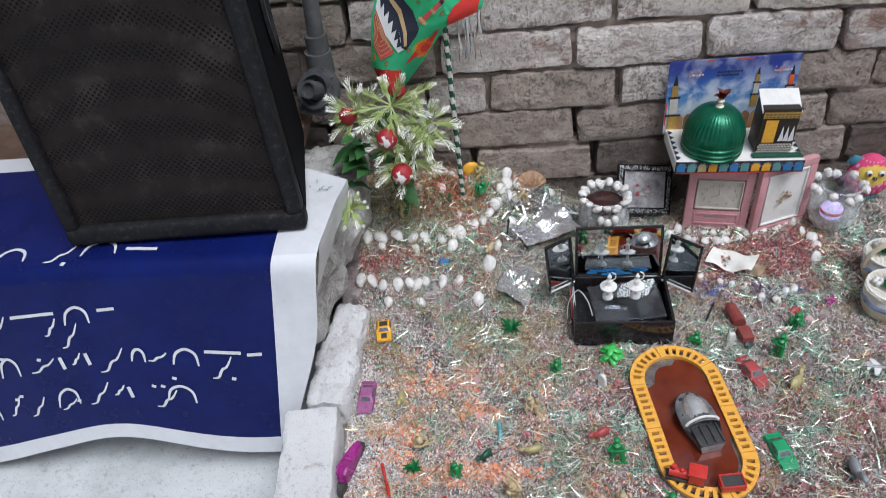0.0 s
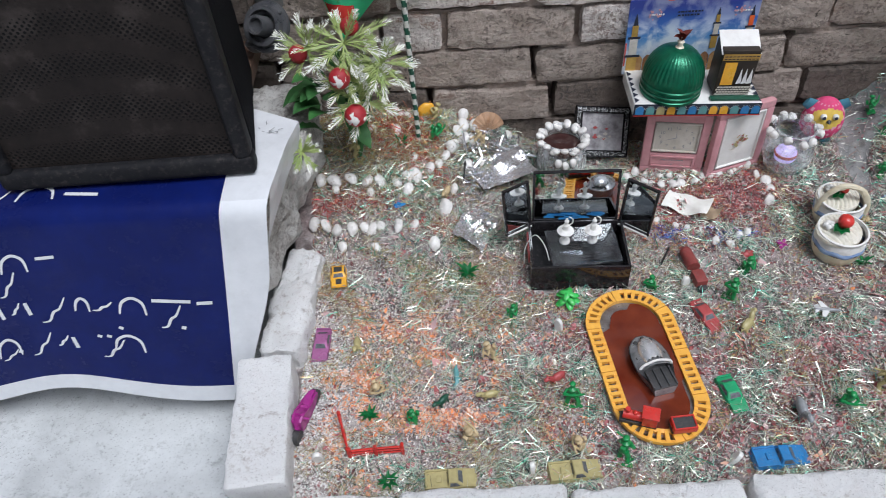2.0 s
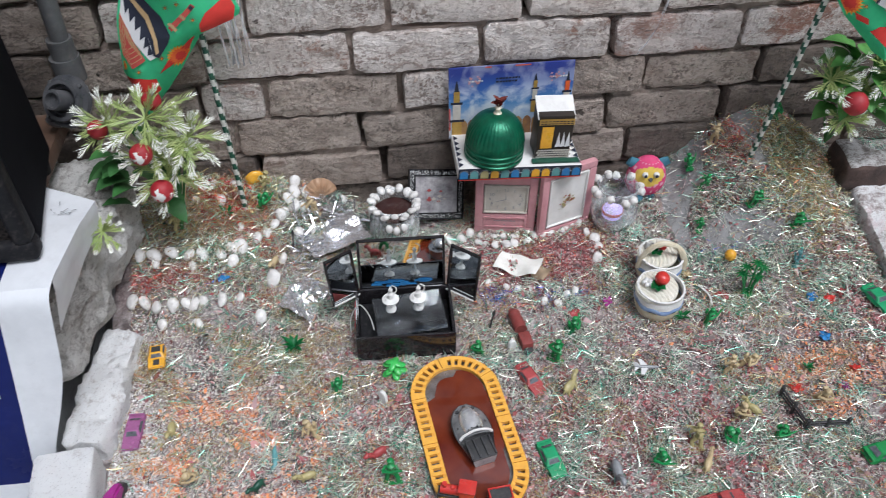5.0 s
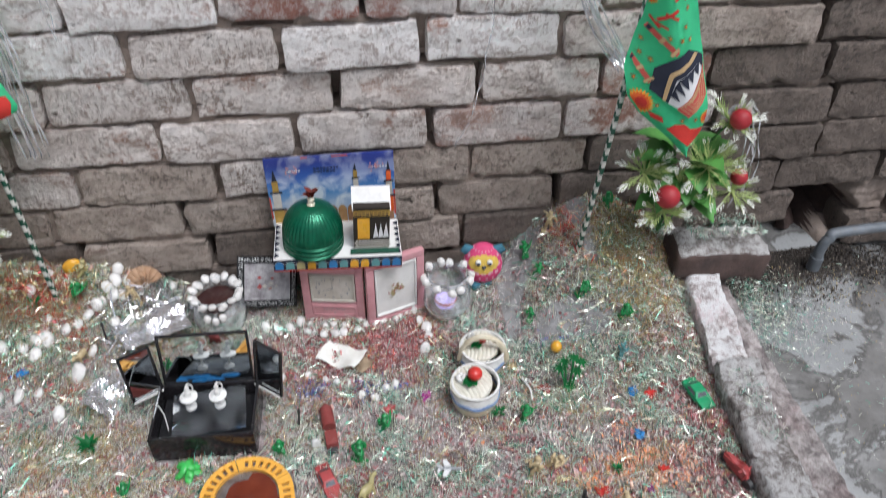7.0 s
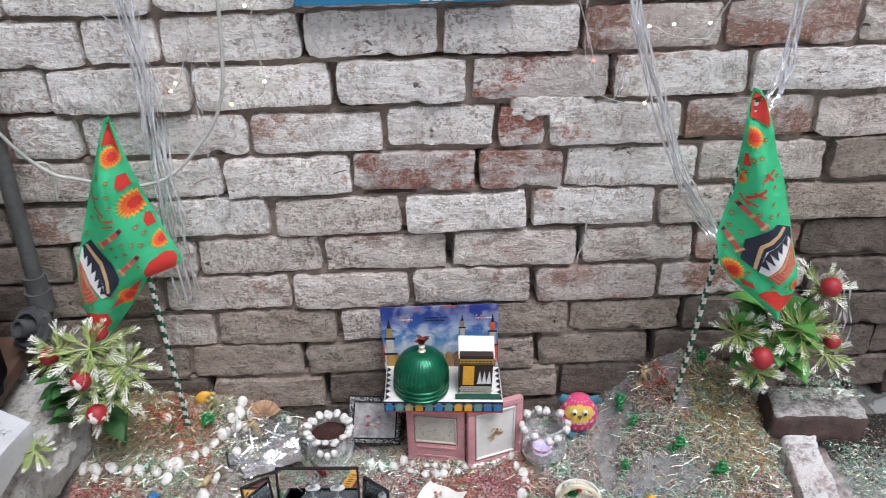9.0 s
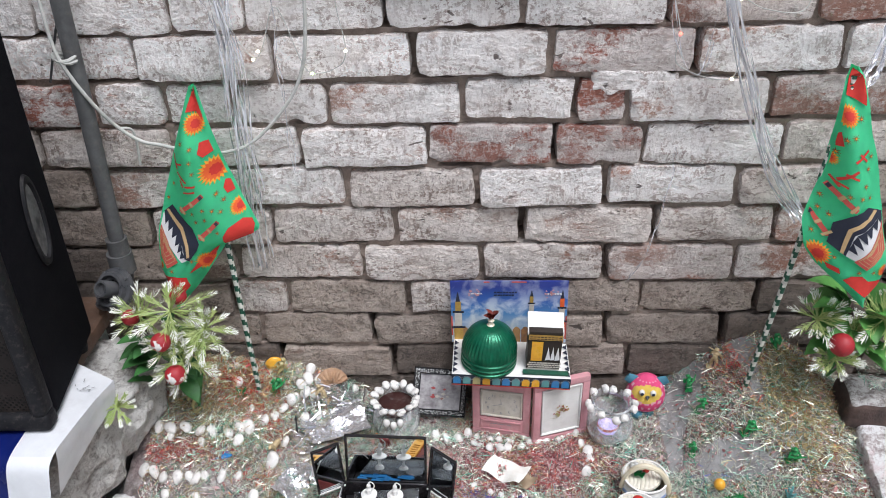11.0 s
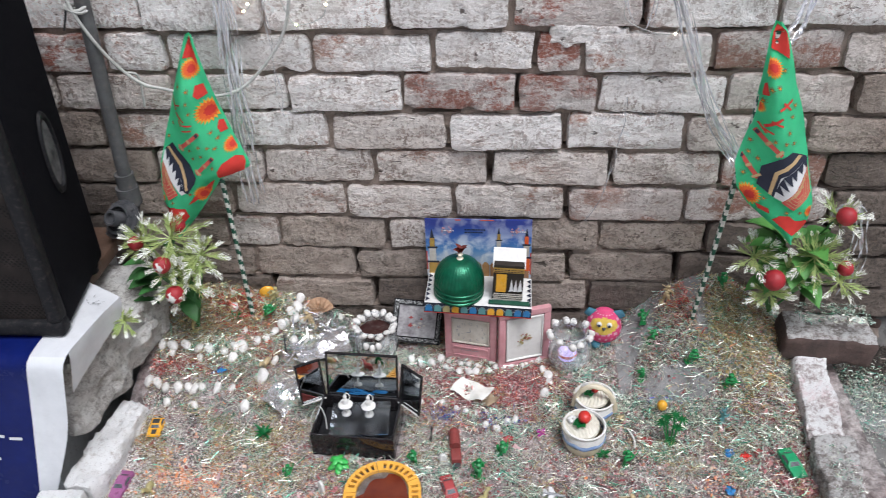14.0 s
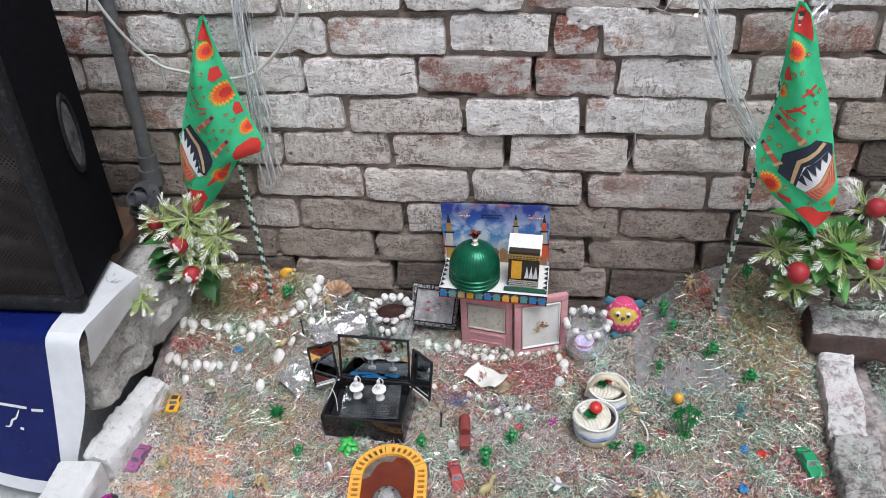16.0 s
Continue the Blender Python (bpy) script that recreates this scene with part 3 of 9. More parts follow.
def cyl(bm, r1, r2, h, m=I4, seg=16, slot=0, caps=True):
    """A cone or cylinder on its base."""
    r = bmesh.ops.create_cone(bm, cap_ends=caps, segments=seg, radius1=r1, radius2=r2, depth=h, matrix=m @ Matrix.Translation((0, 0, h / 2)))
    return paint(faces_of(r["verts"]), slot)


def ball(bm, r, m=I4, u=14, v=9, slot=0):
    q = bmesh.ops.create_uvsphere(bm, u_segments=u, v_segments=v, radius=r, matrix=m)
    return paint(faces_of(q["verts"]), slot)


def lathe(bm, profile, seg=24, m=I4, slot=0):
    """Turns a profile of (radius, height) round the z axis."""
    rings = []
    for r, z in profile:
        rings.append([bm.verts.new(m @ Vector((r * math.cos(a), r * math.sin(a), z))) for a in (2 * math.pi * k / seg for k in range(seg))])
    fs = []
    for a, b in zip(rings, rings[1:]):
        for k in range(seg):
            fs.append(bm.faces.new((a[k], a[(k + 1) % seg], b[(k + 1) % seg], b[k])))
    return paint(fs, slot)


def tube(bm, pts, radius, seg=6, slot=0):
    """A tube along points; radius is a number or one for each point."""
    pts = [Vector(p) for p in pts]
    rad = radius if isinstance(radius, (list, tuple)) else [radius] * len(pts)
    rings = []
    for i, p in enumerate(pts):
        d = (pts[min(i + 1, len(pts) - 1)] - pts[max(i - 1, 0)]).normalized()
        a = d.orthogonal().normalized() if i == 0 else (prev - d * prev.dot(d)).normalized()
        prev = a
        b = d.cross(a)
        rings.append([bm.verts.new(p + rad[i] * (math.cos(2 * math.pi * k / seg) * a + math.sin(2 * math.pi * k / seg) * b)) for k in range(seg)])
    fs = []
    for a, b in zip(rings, rings[1:]):
        for k in range(seg):
            fs.append(bm.faces.new((a[k], a[(k + 1) % seg], b[(k + 1) % seg], b[k])))
    for ring in (rings[0][::-1], rings[-1]):
        fs.append(bm.faces.new(ring))
    return paint(fs, slot)


def curve_through(pts, n=8):
    """Points of a smooth curve through the given ones."""
    pts = [Vector(p) for p in pts]
    out = []
    for i in range(len(pts) - 1):
        p0, p1, p2, p3 = pts[max(i - 1, 0)], pts[i], pts[i + 1], pts[min(i + 2, len(pts) - 1)]
        for k in range(n):
            t = k / n
            out.append(0.5 * (2 * p1 + (p2 - p0) * t + (2 * p0 - 5 * p1 + 4 * p2 - p3) * t * t + (3 * p1 - p0 - 3 * p2 + p3) * t ** 3))
    return out + [pts[-1]]


def extrude_profile(bm, prof, width, m=I4, slot=0):
    """A closed outline in x and z, thickened along y."""
    a = [bm.verts.new(m @ Vector((x, -width / 2, z))) for x, z in prof]
    b = [bm.verts.new(m @ Vector((x, width / 2, z))) for x, z in prof]
    n = len(prof)
    fs = [bm.faces.new(a), bm.faces.new(b[::-1])]
    for i in range(n):
        fs.append(bm.faces.new((a[(i + 1) % n], a[i], b[i], b[(i + 1) % n])))
    return paint(fs, slot)


def wobble(bm, amount, scale, seed=0.0):
    for v in bm.verts:
        d = noise.noise_vector(v.co * scale + Vector((seed, seed * 1.7, -seed)))
        v.co += d * amount


def grid_solid(bm, sx, sy, sz, nx, ny, nz, m=I4, round_=0.0):
    """A box of many faces, centred, with rounded edges, ready to be roughened."""
    bmesh.ops.create_cube(bm, size=1.0)
    for axis, n in ((0, nx), (1, ny), (2, nz)):
        for i in range(1, n):
            no = Vector((0, 0, 0))
            no[axis] = 1
            co = Vector((0, 0, 0))
            co[axis] = -0.5 + i / n
            bmesh.ops.bisect_plane(bm, geom=bm.verts[:] + bm.edges[:] + bm.faces[:], plane_co=co, plane_no=no)
    half = Vector((sx / 2, sy / 2, sz / 2))
    for v in bm.verts:
        p = Vector((v.co.x * sx, v.co.y * sy, v.co.z * sz))
        if round_:
            q = Vector([max(-h + round_, min(h - round_, c)) for h, c in zip(half, p)])
            d = p - q
            if d.length > 1e-9:
                p = q + d.normalized() * min(d.length, round_)
        v.co = m @ p


def smoothstep(a, b, x):
    t = min(1.0, max(0.0, (x - a) / (b - a)))
    return t * t * (3 - 2 * t)


def bed_height(x, y):
    """Height of the decorated bed: flat, with a terraced heap on one side and a mound on the other."""
    left = 0.15 * math.exp(-((x + 0.68) / 0.2) ** 2 - ((y + 0.08) / 0.2) ** 2)
    right = 0.175 * math.exp(-((x - 0.47) / 0.17) ** 2 - ((y + 0.02) / 0.2) ** 2)
    left += 0.055 * math.exp(-((x + 0.46) / 0.1) ** 2 - (y / 0.11) ** 2)
    return 0.012 + left + right + 0.03 * smoothstep(0.3, 0.65, x)


def bed_surface(x, y):
    """The bed with its lumps."""
    p = Vector((x, y, 0))
    return bed_height(x, y) + 0.006 * noise.noise(p * 22) + 0.006 * noise.noise(p * 60) + 0.003 * noise.noise(p * 140)


def on_bed(x, y, dz=0.0, rz=0, rx=0, ry=0):
    return pose(x, y, bed_height(x, y) + dz, rx, ry, rz)


def leaf_blade(bm, base, tip, w, slot=0):
    """A pointed leaf with a fold along its midrib."""
    base, tip = Vector(base), Vector(tip)
    d = tip - base
    side = d.cross(Vector((0, 0, 1)))
    side = side.normalized() if side.length > 1e-5 else Vector((1, 0, 0))
    up = side.cross(d).normalized()
    prev = None
    for k in range(6):
        t = k / 5
        ww = w * math.sin(math.pi * min(1, 0.08 + 0.92 * t) ** 0.8) * (1 if k < 5 else 0.05)
        c = base + d * t + up * (0.12 * d.length * math.sin(math.pi * t))
        row = [bm.verts.new(c - side * ww + up * ww * 0.35), bm.verts.new(c), bm.verts.new(c + side * ww + up * ww * 0.35)]
        if prev:
            for i in range(2):
                f = bm.faces.new((prev[i], prev[i + 1], row[i + 1], row[i]))
                f.material_index = slot
        prev = row


# ---- setting: ground, wall, kerbs ----
def ground_height(x, y):
    z = -0.1 + 0.095 * smoothstep(0.0, 0.6, x)
    if abs(x) < 2.5 and -2.5 < y < 0.2:
        z += 0.008 * noise.noise(Vector((x * 4, y * 4, 0))) + 0.004 * noise.noise(Vector((x * 15, y * 15, 3)))
        if x > 0.7:
            z += 0.02 * noise.noise(Vector((x * 7, y * 7, 8)))
    return z


def build_ground():
    """One sheet to the horizon: lower on the side of the bench, higher past the far kerb."""
    bm = bmesh.new()
    xs = [-60, -20, -6, -3, -2] + [-1.6 + 0.05 * i for i in range(72)] + [2.2, 3, 6, 20, 60]
    ys = [-60, -20, -6, -3] + [-2.4 + 0.05 * i for i in range(50)] + [0.15, 20, 60]
    rows = []
    for y in ys:
        rows.append([])
        for x in xs:
            z = ground_height(x, y)
            rows[-1].append(bm.verts.new((x, y, z)))
    for a, b in zip(rows, rows[1:]):
        for i in range(len(xs) - 1):
            bm.faces.new((a[i], a[i + 1], b[i + 1], b[i]))
    solo("ground", bm, [GROUND], label="rough grey concrete ground, damp past the kerb", category="ground", kind="structure")


def build_bed():
    bm = bmesh.new()
    nx, ny = 300, 160
    x0, x1, y0, y1 = -0.8, 0.75, -0.83, 0.03
    rows = []
    for j in range(ny + 1):
        y = y0 + (y1 - y0) * j / ny
        rows.append([])
        for i in range(nx + 1):
            x = x0 + (x1 - x0) * i / nx
            rows[-1].append(bm.verts.new((x, y, bed_surface(x, y))))
    for a, b in zip(rows, rows[1:]):
        for i in range(nx):
            c = a[i].co
            f = bm.faces.new((a[i], a[i + 1], b[i + 1], b[i]))
            bare = noise.noise(Vector((c.x * 9, c.y * 9, 5)))
            if (0.27 < c.x < 0.62 and c.y > -0.3 and bare > -0.05) or (c.x > 0.3 and c.y > -0.04):
                f.material_index = 1
    solo("garden_bed", bm, [SOIL, CEMENT], label="miniature garden bed of soil and dyed sawdust", category="ground", kind="structure")


# joints between bricks, course by course, from the top of each course
COURSES = [
    (1.020, (-0.74, -0.50, -0.26, -0.02, 0.21, 0.45)),
    (0.935, (-0.627, -0.5, -0.263, -0.028, 0.213, 0.454)),
    (0.850, (-0.707, -0.46, -0.217, 0.022, 0.269, 0.515)),
    (0.765, (-0.801, -0.67, -0.545, -0.371, -0.132, 0.071, 0.16, 0.407, 0.652)),
    (0.680, (-0.674, -0.433, -0.195, 0.034, 0.197, 0.447, 0.691)),
    (0.595, (-0.846, -0.6, -0.353, -0.107, 0.137, 0.38, 0.62)),
    (0.510, (-0.75, -0.51, -0.269, -0.017, 0.237, 0.467, 0.675)),
    (0.425, (-0.591, -0.336, -0.099, 0.15, 0.403, 0.706)),
    (0.340, (-0.62, -0.501, -0.251, -0.01, 0.227, 0.46)),
    (0.255, (-0.57, -0.329, -0.08, 0.162, 0.406)),
    (0.170, (-0.537, -0.289, -0.04, 0.216, 0.45)),
    (0.085, (-0.62, -0.4, -0.15, 0.1, 0.35)),
]
WALL_X0, WALL_X1 = -1.25, 1.45


def brick_mesh(k, length):
    """A worn hand-moulded brick: wavy arrises, blunt corners, a few chips."""
    bm = bmesh.new()
    grid_solid(bm, length, 0.09, 0.0755, max(8, round(length / 0.0075)), 4, 11, round_=0.004)
    seed = 3.1 * k + length * 10
    for v in bm.verts:
        p = v.co.copy()
        ez = smoothstep(0.45, 1.0, abs(p.z) / 0.037)
        ex = smoothstep(0.0, 1.0, (abs(p.x) - length / 2 + 0.03) / 0.03)
        sx, sz = math.copysign(1, p.x), math.copysign(1, p.z)
        side = 7.0 * sz
        wave = (noise.noise(Vector((p.x * 15 + seed, side, 0.5))) + 0.5 * noise.noise(Vector((p.x * 45 + seed, side, 2.5)))) * (1 - 0.7 * ex)
        end = noise.noise(Vector((9 * sx, p.z * 25 + seed, 1.5)))
        blunt = 0.5 + 0.9 * max(-0.4, noise.noise(Vector((seed * 3, 5 * sx, side))))
        chip = max(0.0, noise.noise(Vector((p.x * 24 + seed, side, p.z * 24))) - 0.2)
        v.co.z += sz * (ez * (0.0036 * wave - 0.012 * chip) - 0.0045 * blunt * ez * ex ** 3)
        v.co.x += sx * (ex * (0.004 * end - 0.011 * chip * ez) - 0.0045 * blunt * ex * ez ** 2)
        v.co.y += 0.014 * chip * max(ez, ex) + 0.003 * noise.noise(Vector((p.x * 30 + seed, 7, p.z * 30))) + 0.004 * noise.noise(Vector((p.x * 9 + seed, 3, p.z * 9)))
        v.co += 0.0013 * noise.noise_vector(p * 90 + Vector((seed, 0, 0)))
    return finish("brick", bm, WHITEWASH)


def full_courses():
    """The joints of each course, carried on past the part that was looked at."""
    r = random.Random(5)
    out = []
    for top, joints in COURSES:
        js = list(joints)
        while js[0] > WALL_X0:
            js.insert(0, js[0] - 0.245 + r.uniform(-0.012, 0.012))
        while js[-1] < WALL_X1:
            js.append(js[-1] + 0.245 + r.uniform(-0.012, 0.012))
        out.append((top, js))
    return out


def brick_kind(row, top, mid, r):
    """Which coat a brick has: whitest high on the wall, bare and dusty low down and past the far flag; the low wall's
    shade is worked into the darker coats.
    """
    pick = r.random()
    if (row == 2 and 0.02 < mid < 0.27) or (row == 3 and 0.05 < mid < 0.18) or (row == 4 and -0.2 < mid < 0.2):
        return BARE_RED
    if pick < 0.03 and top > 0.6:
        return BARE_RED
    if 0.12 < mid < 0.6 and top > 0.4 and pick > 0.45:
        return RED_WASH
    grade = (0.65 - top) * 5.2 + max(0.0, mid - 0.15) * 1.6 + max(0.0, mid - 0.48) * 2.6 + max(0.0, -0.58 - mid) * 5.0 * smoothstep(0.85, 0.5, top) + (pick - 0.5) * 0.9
    return WHITEWASH if grade < 0.3 else WORN_WASH if grade < 1.35 else DUSTY_SHADED if grade < 2.5 else DINGY_SHADED


def build_wall():
    courses = full_courses()
    bm = bmesh.new()
    nx, nz = 520, 400
    rows = []
    for j in range(nz + 1):
        z = -0.15 + 1.3 * j / nz
        k = min(range(len(courses)), key=lambda q: abs(courses[q][0] - 0.0425 - z))
        bed_joint = min((top for top, _ in courses), key=lambda q: abs(q - z))
        rows.append([])
        for i in range(nx + 1):
            x = WALL_X0 - 0.05 + (WALL_X1 - WALL_X0 + 0.1) * i / nx
            d = 0.015 + 0.006 * noise.noise(Vector((x * 9, z * 9, 2))) + 0.005 * noise.noise(Vector((x * 60, z * 60, 9)))
            # the mortar has shrunk from the underside of the bricks and fallen out of some upright joints
            if -0.001 < z - bed_joint < 0.007:
                d += 0.035 * smoothstep(0.0, 0.3, noise.noise(Vector((x * 8, bed_joint * 31, 6))) + 0.5 * (0.45 - z))
            if abs(courses[k][0] - 0.0425 - z) < 0.036:
                near = min(courses[k][1], key=lambda q: abs(q - x))
                if abs(near - x) < 0.01:
                    d += 0.045 * smoothstep(-0.1, 0.25, noise.noise(Vector((near * 31, k * 5.3, 1))) + 0.6 * (0.5 - z))
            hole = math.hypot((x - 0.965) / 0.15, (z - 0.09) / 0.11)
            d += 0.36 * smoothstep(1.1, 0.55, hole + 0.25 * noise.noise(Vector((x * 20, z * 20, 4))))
            rows[-1].append(bm.verts.new((x, max(0.012, d), z)))
    for a, b in zip(rows, rows[1:]):
        for i in range(nx):
            f = bm.faces.new((a[i], a[i + 1], b[i + 1], b[i]))
            # deep faces get the darkened clay, painting the shade inside the hole
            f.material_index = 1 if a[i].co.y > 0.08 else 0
    box(bm, 9.0, 0.2, 2.6, Matrix.Translation((0, 0.55, -0.2)))
    for x0, x1, z0, z1 in ((-4.5, WALL_X0 - 0.04, -0.2, 2.4), (WALL_X1 + 0.04, 4.5, -0.2, 2.4), (WALL_X0 - 0.04, WALL_X1 + 0.04, 1.14, 2.4)):
        box(bm, x1 - x0, 0.44, z1 - z0, Matrix.Translation(((x0 + x1) / 2, 0.23, z0)))
    wall = solo("wall_north", bm, [MORTAR, CLAY_AND_SHADE], label="old brick wall with flaking whitewash and raked joints", category="wall", kind="structure")
    meshes = {}
    wall_rng = random.Random(5)
    for row, (top, js) in enumerate(courses):
        for a, b in zip(js, js[1:]):
            mid = (a + b) / 2
            if row in (10, 11) and 0.84 < mid < 1.1:
                continue
            gap = wall_rng.uniform(0.004, 0.013)
            length = b - a - gap
            size = round(length / 0.02) * 0.02
            key = (size, wall_rng.randrange(5))
            if key not in meshes:
                meshes[key] = brick_mesh(len(meshes), size)
            ob = new("brick", meshes[key])
            ob.parent = wall
            ob.matrix_basis = pose(mid, 0.045 + wall_rng.uniform(-0.006, 0.005), top - 0.0425 + wall_rng.uniform(-0.003, 0.003), 0, wall_rng.uniform(-1.1, 1.1), wall_rng.uniform(-0.8, 0.8)) @ Matrix.Diagonal((length / size, 1, wall_rng.uniform(0.965, 1.035), 1))
            ob.material_slots[0].link = "OBJECT"
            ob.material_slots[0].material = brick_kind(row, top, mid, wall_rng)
    # rubble in the hole at the wall's foot
    for k in range(7):
        bm = bmesh.new()
        grid_solid(bm, 0.045, 0.035, 0.024, 5, 4, 3, round_=0.008)
        wobble(bm, 0.01, 26, k * 2.0)
        part("rubble", bm, CLAY_AND_SHADE, wall, "broken brick in the hole", pose(0.87 + 0.026 * k, 0.11 + 0.03 * math.sin(k * 2.1), 0.006 + 0.016 * (k % 2), 12 * k, 9 * k, 50 * k))
    # whitewash slapped across a joint
    bm = bmesh.new()
    grid_solid(bm, 0.15, 0.012, 0.036, 30, 2, 12, round_=0.005)
    for v in bm.verts:
        p = v.co.copy()
        drip = 0.03 * max(0.0, noise.noise(Vector((p.x * 34, 2.2, 0)))) if p.z < 0 else 0.0
        v.co += 0.004 * noise.noise_vector(p * 70)
        v.co.z += 0.008 * noise.noise(Vector((p.x * 40, 5, 1))) - drip
        v.co.y += 0.004 * smoothstep(0.04, 0.075, abs(p.x))
    part("plaster_smear", bm, WHITEWASH, wall, "whitewash smeared over a joint", pose(0.17, 0.0045, 0.757, 0, 3, 0))


def stone(name, sx, sy, sz, m, material, seed, label, category, rough=0.006, round_=0.012, group=""):
    bm = bmesh.new()
    grid_solid(bm, sx, sy, sz, max(4, round(sx / 0.007)), max(4, round(sy / 0.007)), max(3, round(sz / 0.012)), round_=round_)
    for v in bm.verts:
        p = v.co.copy()
        v.co += rough * noise.noise_vector(p * 11 + Vector((seed, 0, 0))) + rough * 0.45 * noise.noise_vector(p * 38 + Vector((0, seed, 0))) + rough * 0.4 * noise.noise_vector(p * 95)
    if name == "loose_brick":
        for f in bm.faces:
            f.normal_update()
            f.material_index = 1 if f.normal.z > 0.6 else 0
    return solo(name, bm, material, m, label, category, group)


def build_kerbs():
    g = "kerb stones round the bed"
    stone("kerb_stone", 0.088, 0.225, 0.17, pose(-0.81, -0.672, -0.012, 0, 0, 3.5), KERB_WHITE, 1, "white limed kerb slab beside the concrete floor", "kerb", 0.004, 0.008, g)
    stone("kerb_stone", 0.074, 0.225, 0.17, pose(-0.787, -0.428, -0.02, 2, 0, -8), KERB_WHITE, 2, "chipped white kerb slab along the garden bed", "kerb", 0.013, 0.01, g)
    x = -0.845
    for i, w in enumerate((0.244, 0.237, 0.243, 0.218, 0.25, 0.24, 0.22)):
        stone("kerb_stone", w - 0.006, 0.09, 0.17, pose(x + w / 2, -0.848 + 0.004 * math.sin(i * 2.3), -0.012, 0, 0, rng.uniform(-1, 1)), KERB_WHITE, 3 + i, "whitish stone slab edging the bed's front", "kerb", 0.005, 0.01, g)
        x += w
    stone("kerb_brick", 0.072, 0.258, 0.075, pose(0.669, -0.246, 0.058, 10, 0, -6), KERB_WASHED, 21, "limed brick on edge closing the bed", "kerb", 0.009, 0.009, g)
    stone("kerb_brick", 0.075, 0.206, 0.075, pose(0.648, -0.470, 0.046, 3, 0, -6), KERB_GREY, 22, "worn grey brick on edge closing the bed", "kerb", 0.010, 0.01, g)
    stone("kerb_brick", 0.075, 0.285, 0.075, pose(0.624, -0.706, 0.038, 1, 0, -6), KERB_GREY, 23, "worn grey brick on edge closing the bed", "kerb", 0.010, 0.01, g)
    stone("loose_brick", 0.19, 0.095, 0.068, pose(0.715, -0.125, 0.122, 0, 3, -4), [CLAY_AND_SHADE, KERB_GREY], 25, "dark clay brick lying on the cement mound", "brick", 0.007, 0.012)


build_ground()
build_bed()
build_kerbs()


# ---- the bench with its banner, the loudspeaker and the pipe ----
def build_bench():
    bench = thing("bench", I4, "low masonry bench under a printed banner", "bench")
    bm = bmesh.new()
    box(bm, 0.88, 0.44, 0.41, Matrix.Translation((-1.33, -0.25, -0.1)), 0.01)
    part("base", bm, CONCRETE, bench, "plain concrete base")
    bm = bmesh.new()
    box(bm, 0.92, 0.4, 0.03, Matrix.Translation((-1.3, -0.245, 0.303)), 0.004)
    part("top_board", bm, BOARD_BROWN, bench, "brown wooden board on top")
    bm = bmesh.new()
    grid_solid(bm, 0.34, 0.34, 0.18, 44, 44, 24, round_=0.025)
    for v in bm.verts:
        p = v.co.copy()
        v.co += 0.02 * noise.noise_vector(p * 7) + 0.014 * noise.noise_vector(p * 19) + 0.008 * noise.noise_vector(p * 48) + 0.004 * noise.noise_vector(p * 100)
        v.co.x += 0.2 * p.y + 0.08 * p.z
    part("boulder", bm, ROCK, bench, "rough grey boulder built into the bench", Matrix.Translation((-0.945, -0.275, 0.18)))


def banner_point(x, s):
    """Along x, and along the way s: from the back of the bench's top to its front edge, then down to an uneven hem."""
    top = 0.423
    r = 0.022
    d = s - top
    if d > 0.04:
        s = top + 0.04 + (d - 0.04) * (1 - 0.16 * math.exp(-((x + 1.09) / 0.15) ** 2) + 0.05 * smoothstep(-1.24, -1.4, x))
    if s < top:
        p = Vector((x, -0.05 - s, 0.338))
    elif s < top + 1.5708 * r:
        a = (s - top) / r
        p = Vector((x, -0.05 - top - r * math.sin(a), 0.338 - r + r * math.cos(a)))
    else:
        p = Vector((x, -0.05 - top - r, 0.338 - r - (s - top - 1.5708 * r)))
    if d > 0:
        p.x -= 0.15 * d
        p.y -= 0.17 * max(0.0, d - 0.03)
        p.y += 0.006 * math.sin(x * 9 + 1) * min(1, d / 0.2) + 0.006 * noise.noise(Vector((x * 5, s * 3, 1)))
    else:
        p.z += 0.004 * noise.noise(Vector((x * 7, s * 7, 4)))
    return p


def sheet(bm, xs, ss, slot=0, lift=0.0, fun=banner_point):
    rows = []
    for s in ss:
        rows.append([])
        for x in xs:
            p = fun(x, s)
            n = (fun(x + 0.004, s) - p).cross(fun(x, s + 0.004) - p).normalized()
            rows[-1].append(bm.verts.new(p - n * lift))
    fs = []
    for a, b in zip(rows, rows[1:]):
        for i in range(len(xs) - 1):
            fs.append(bm.faces.new((a[i], b[i], b[i + 1], a[i + 1])))
    return paint(fs, slot)


def steps(a, b, n):
    return [a + (b - a) * i / n for i in range(n + 1)]


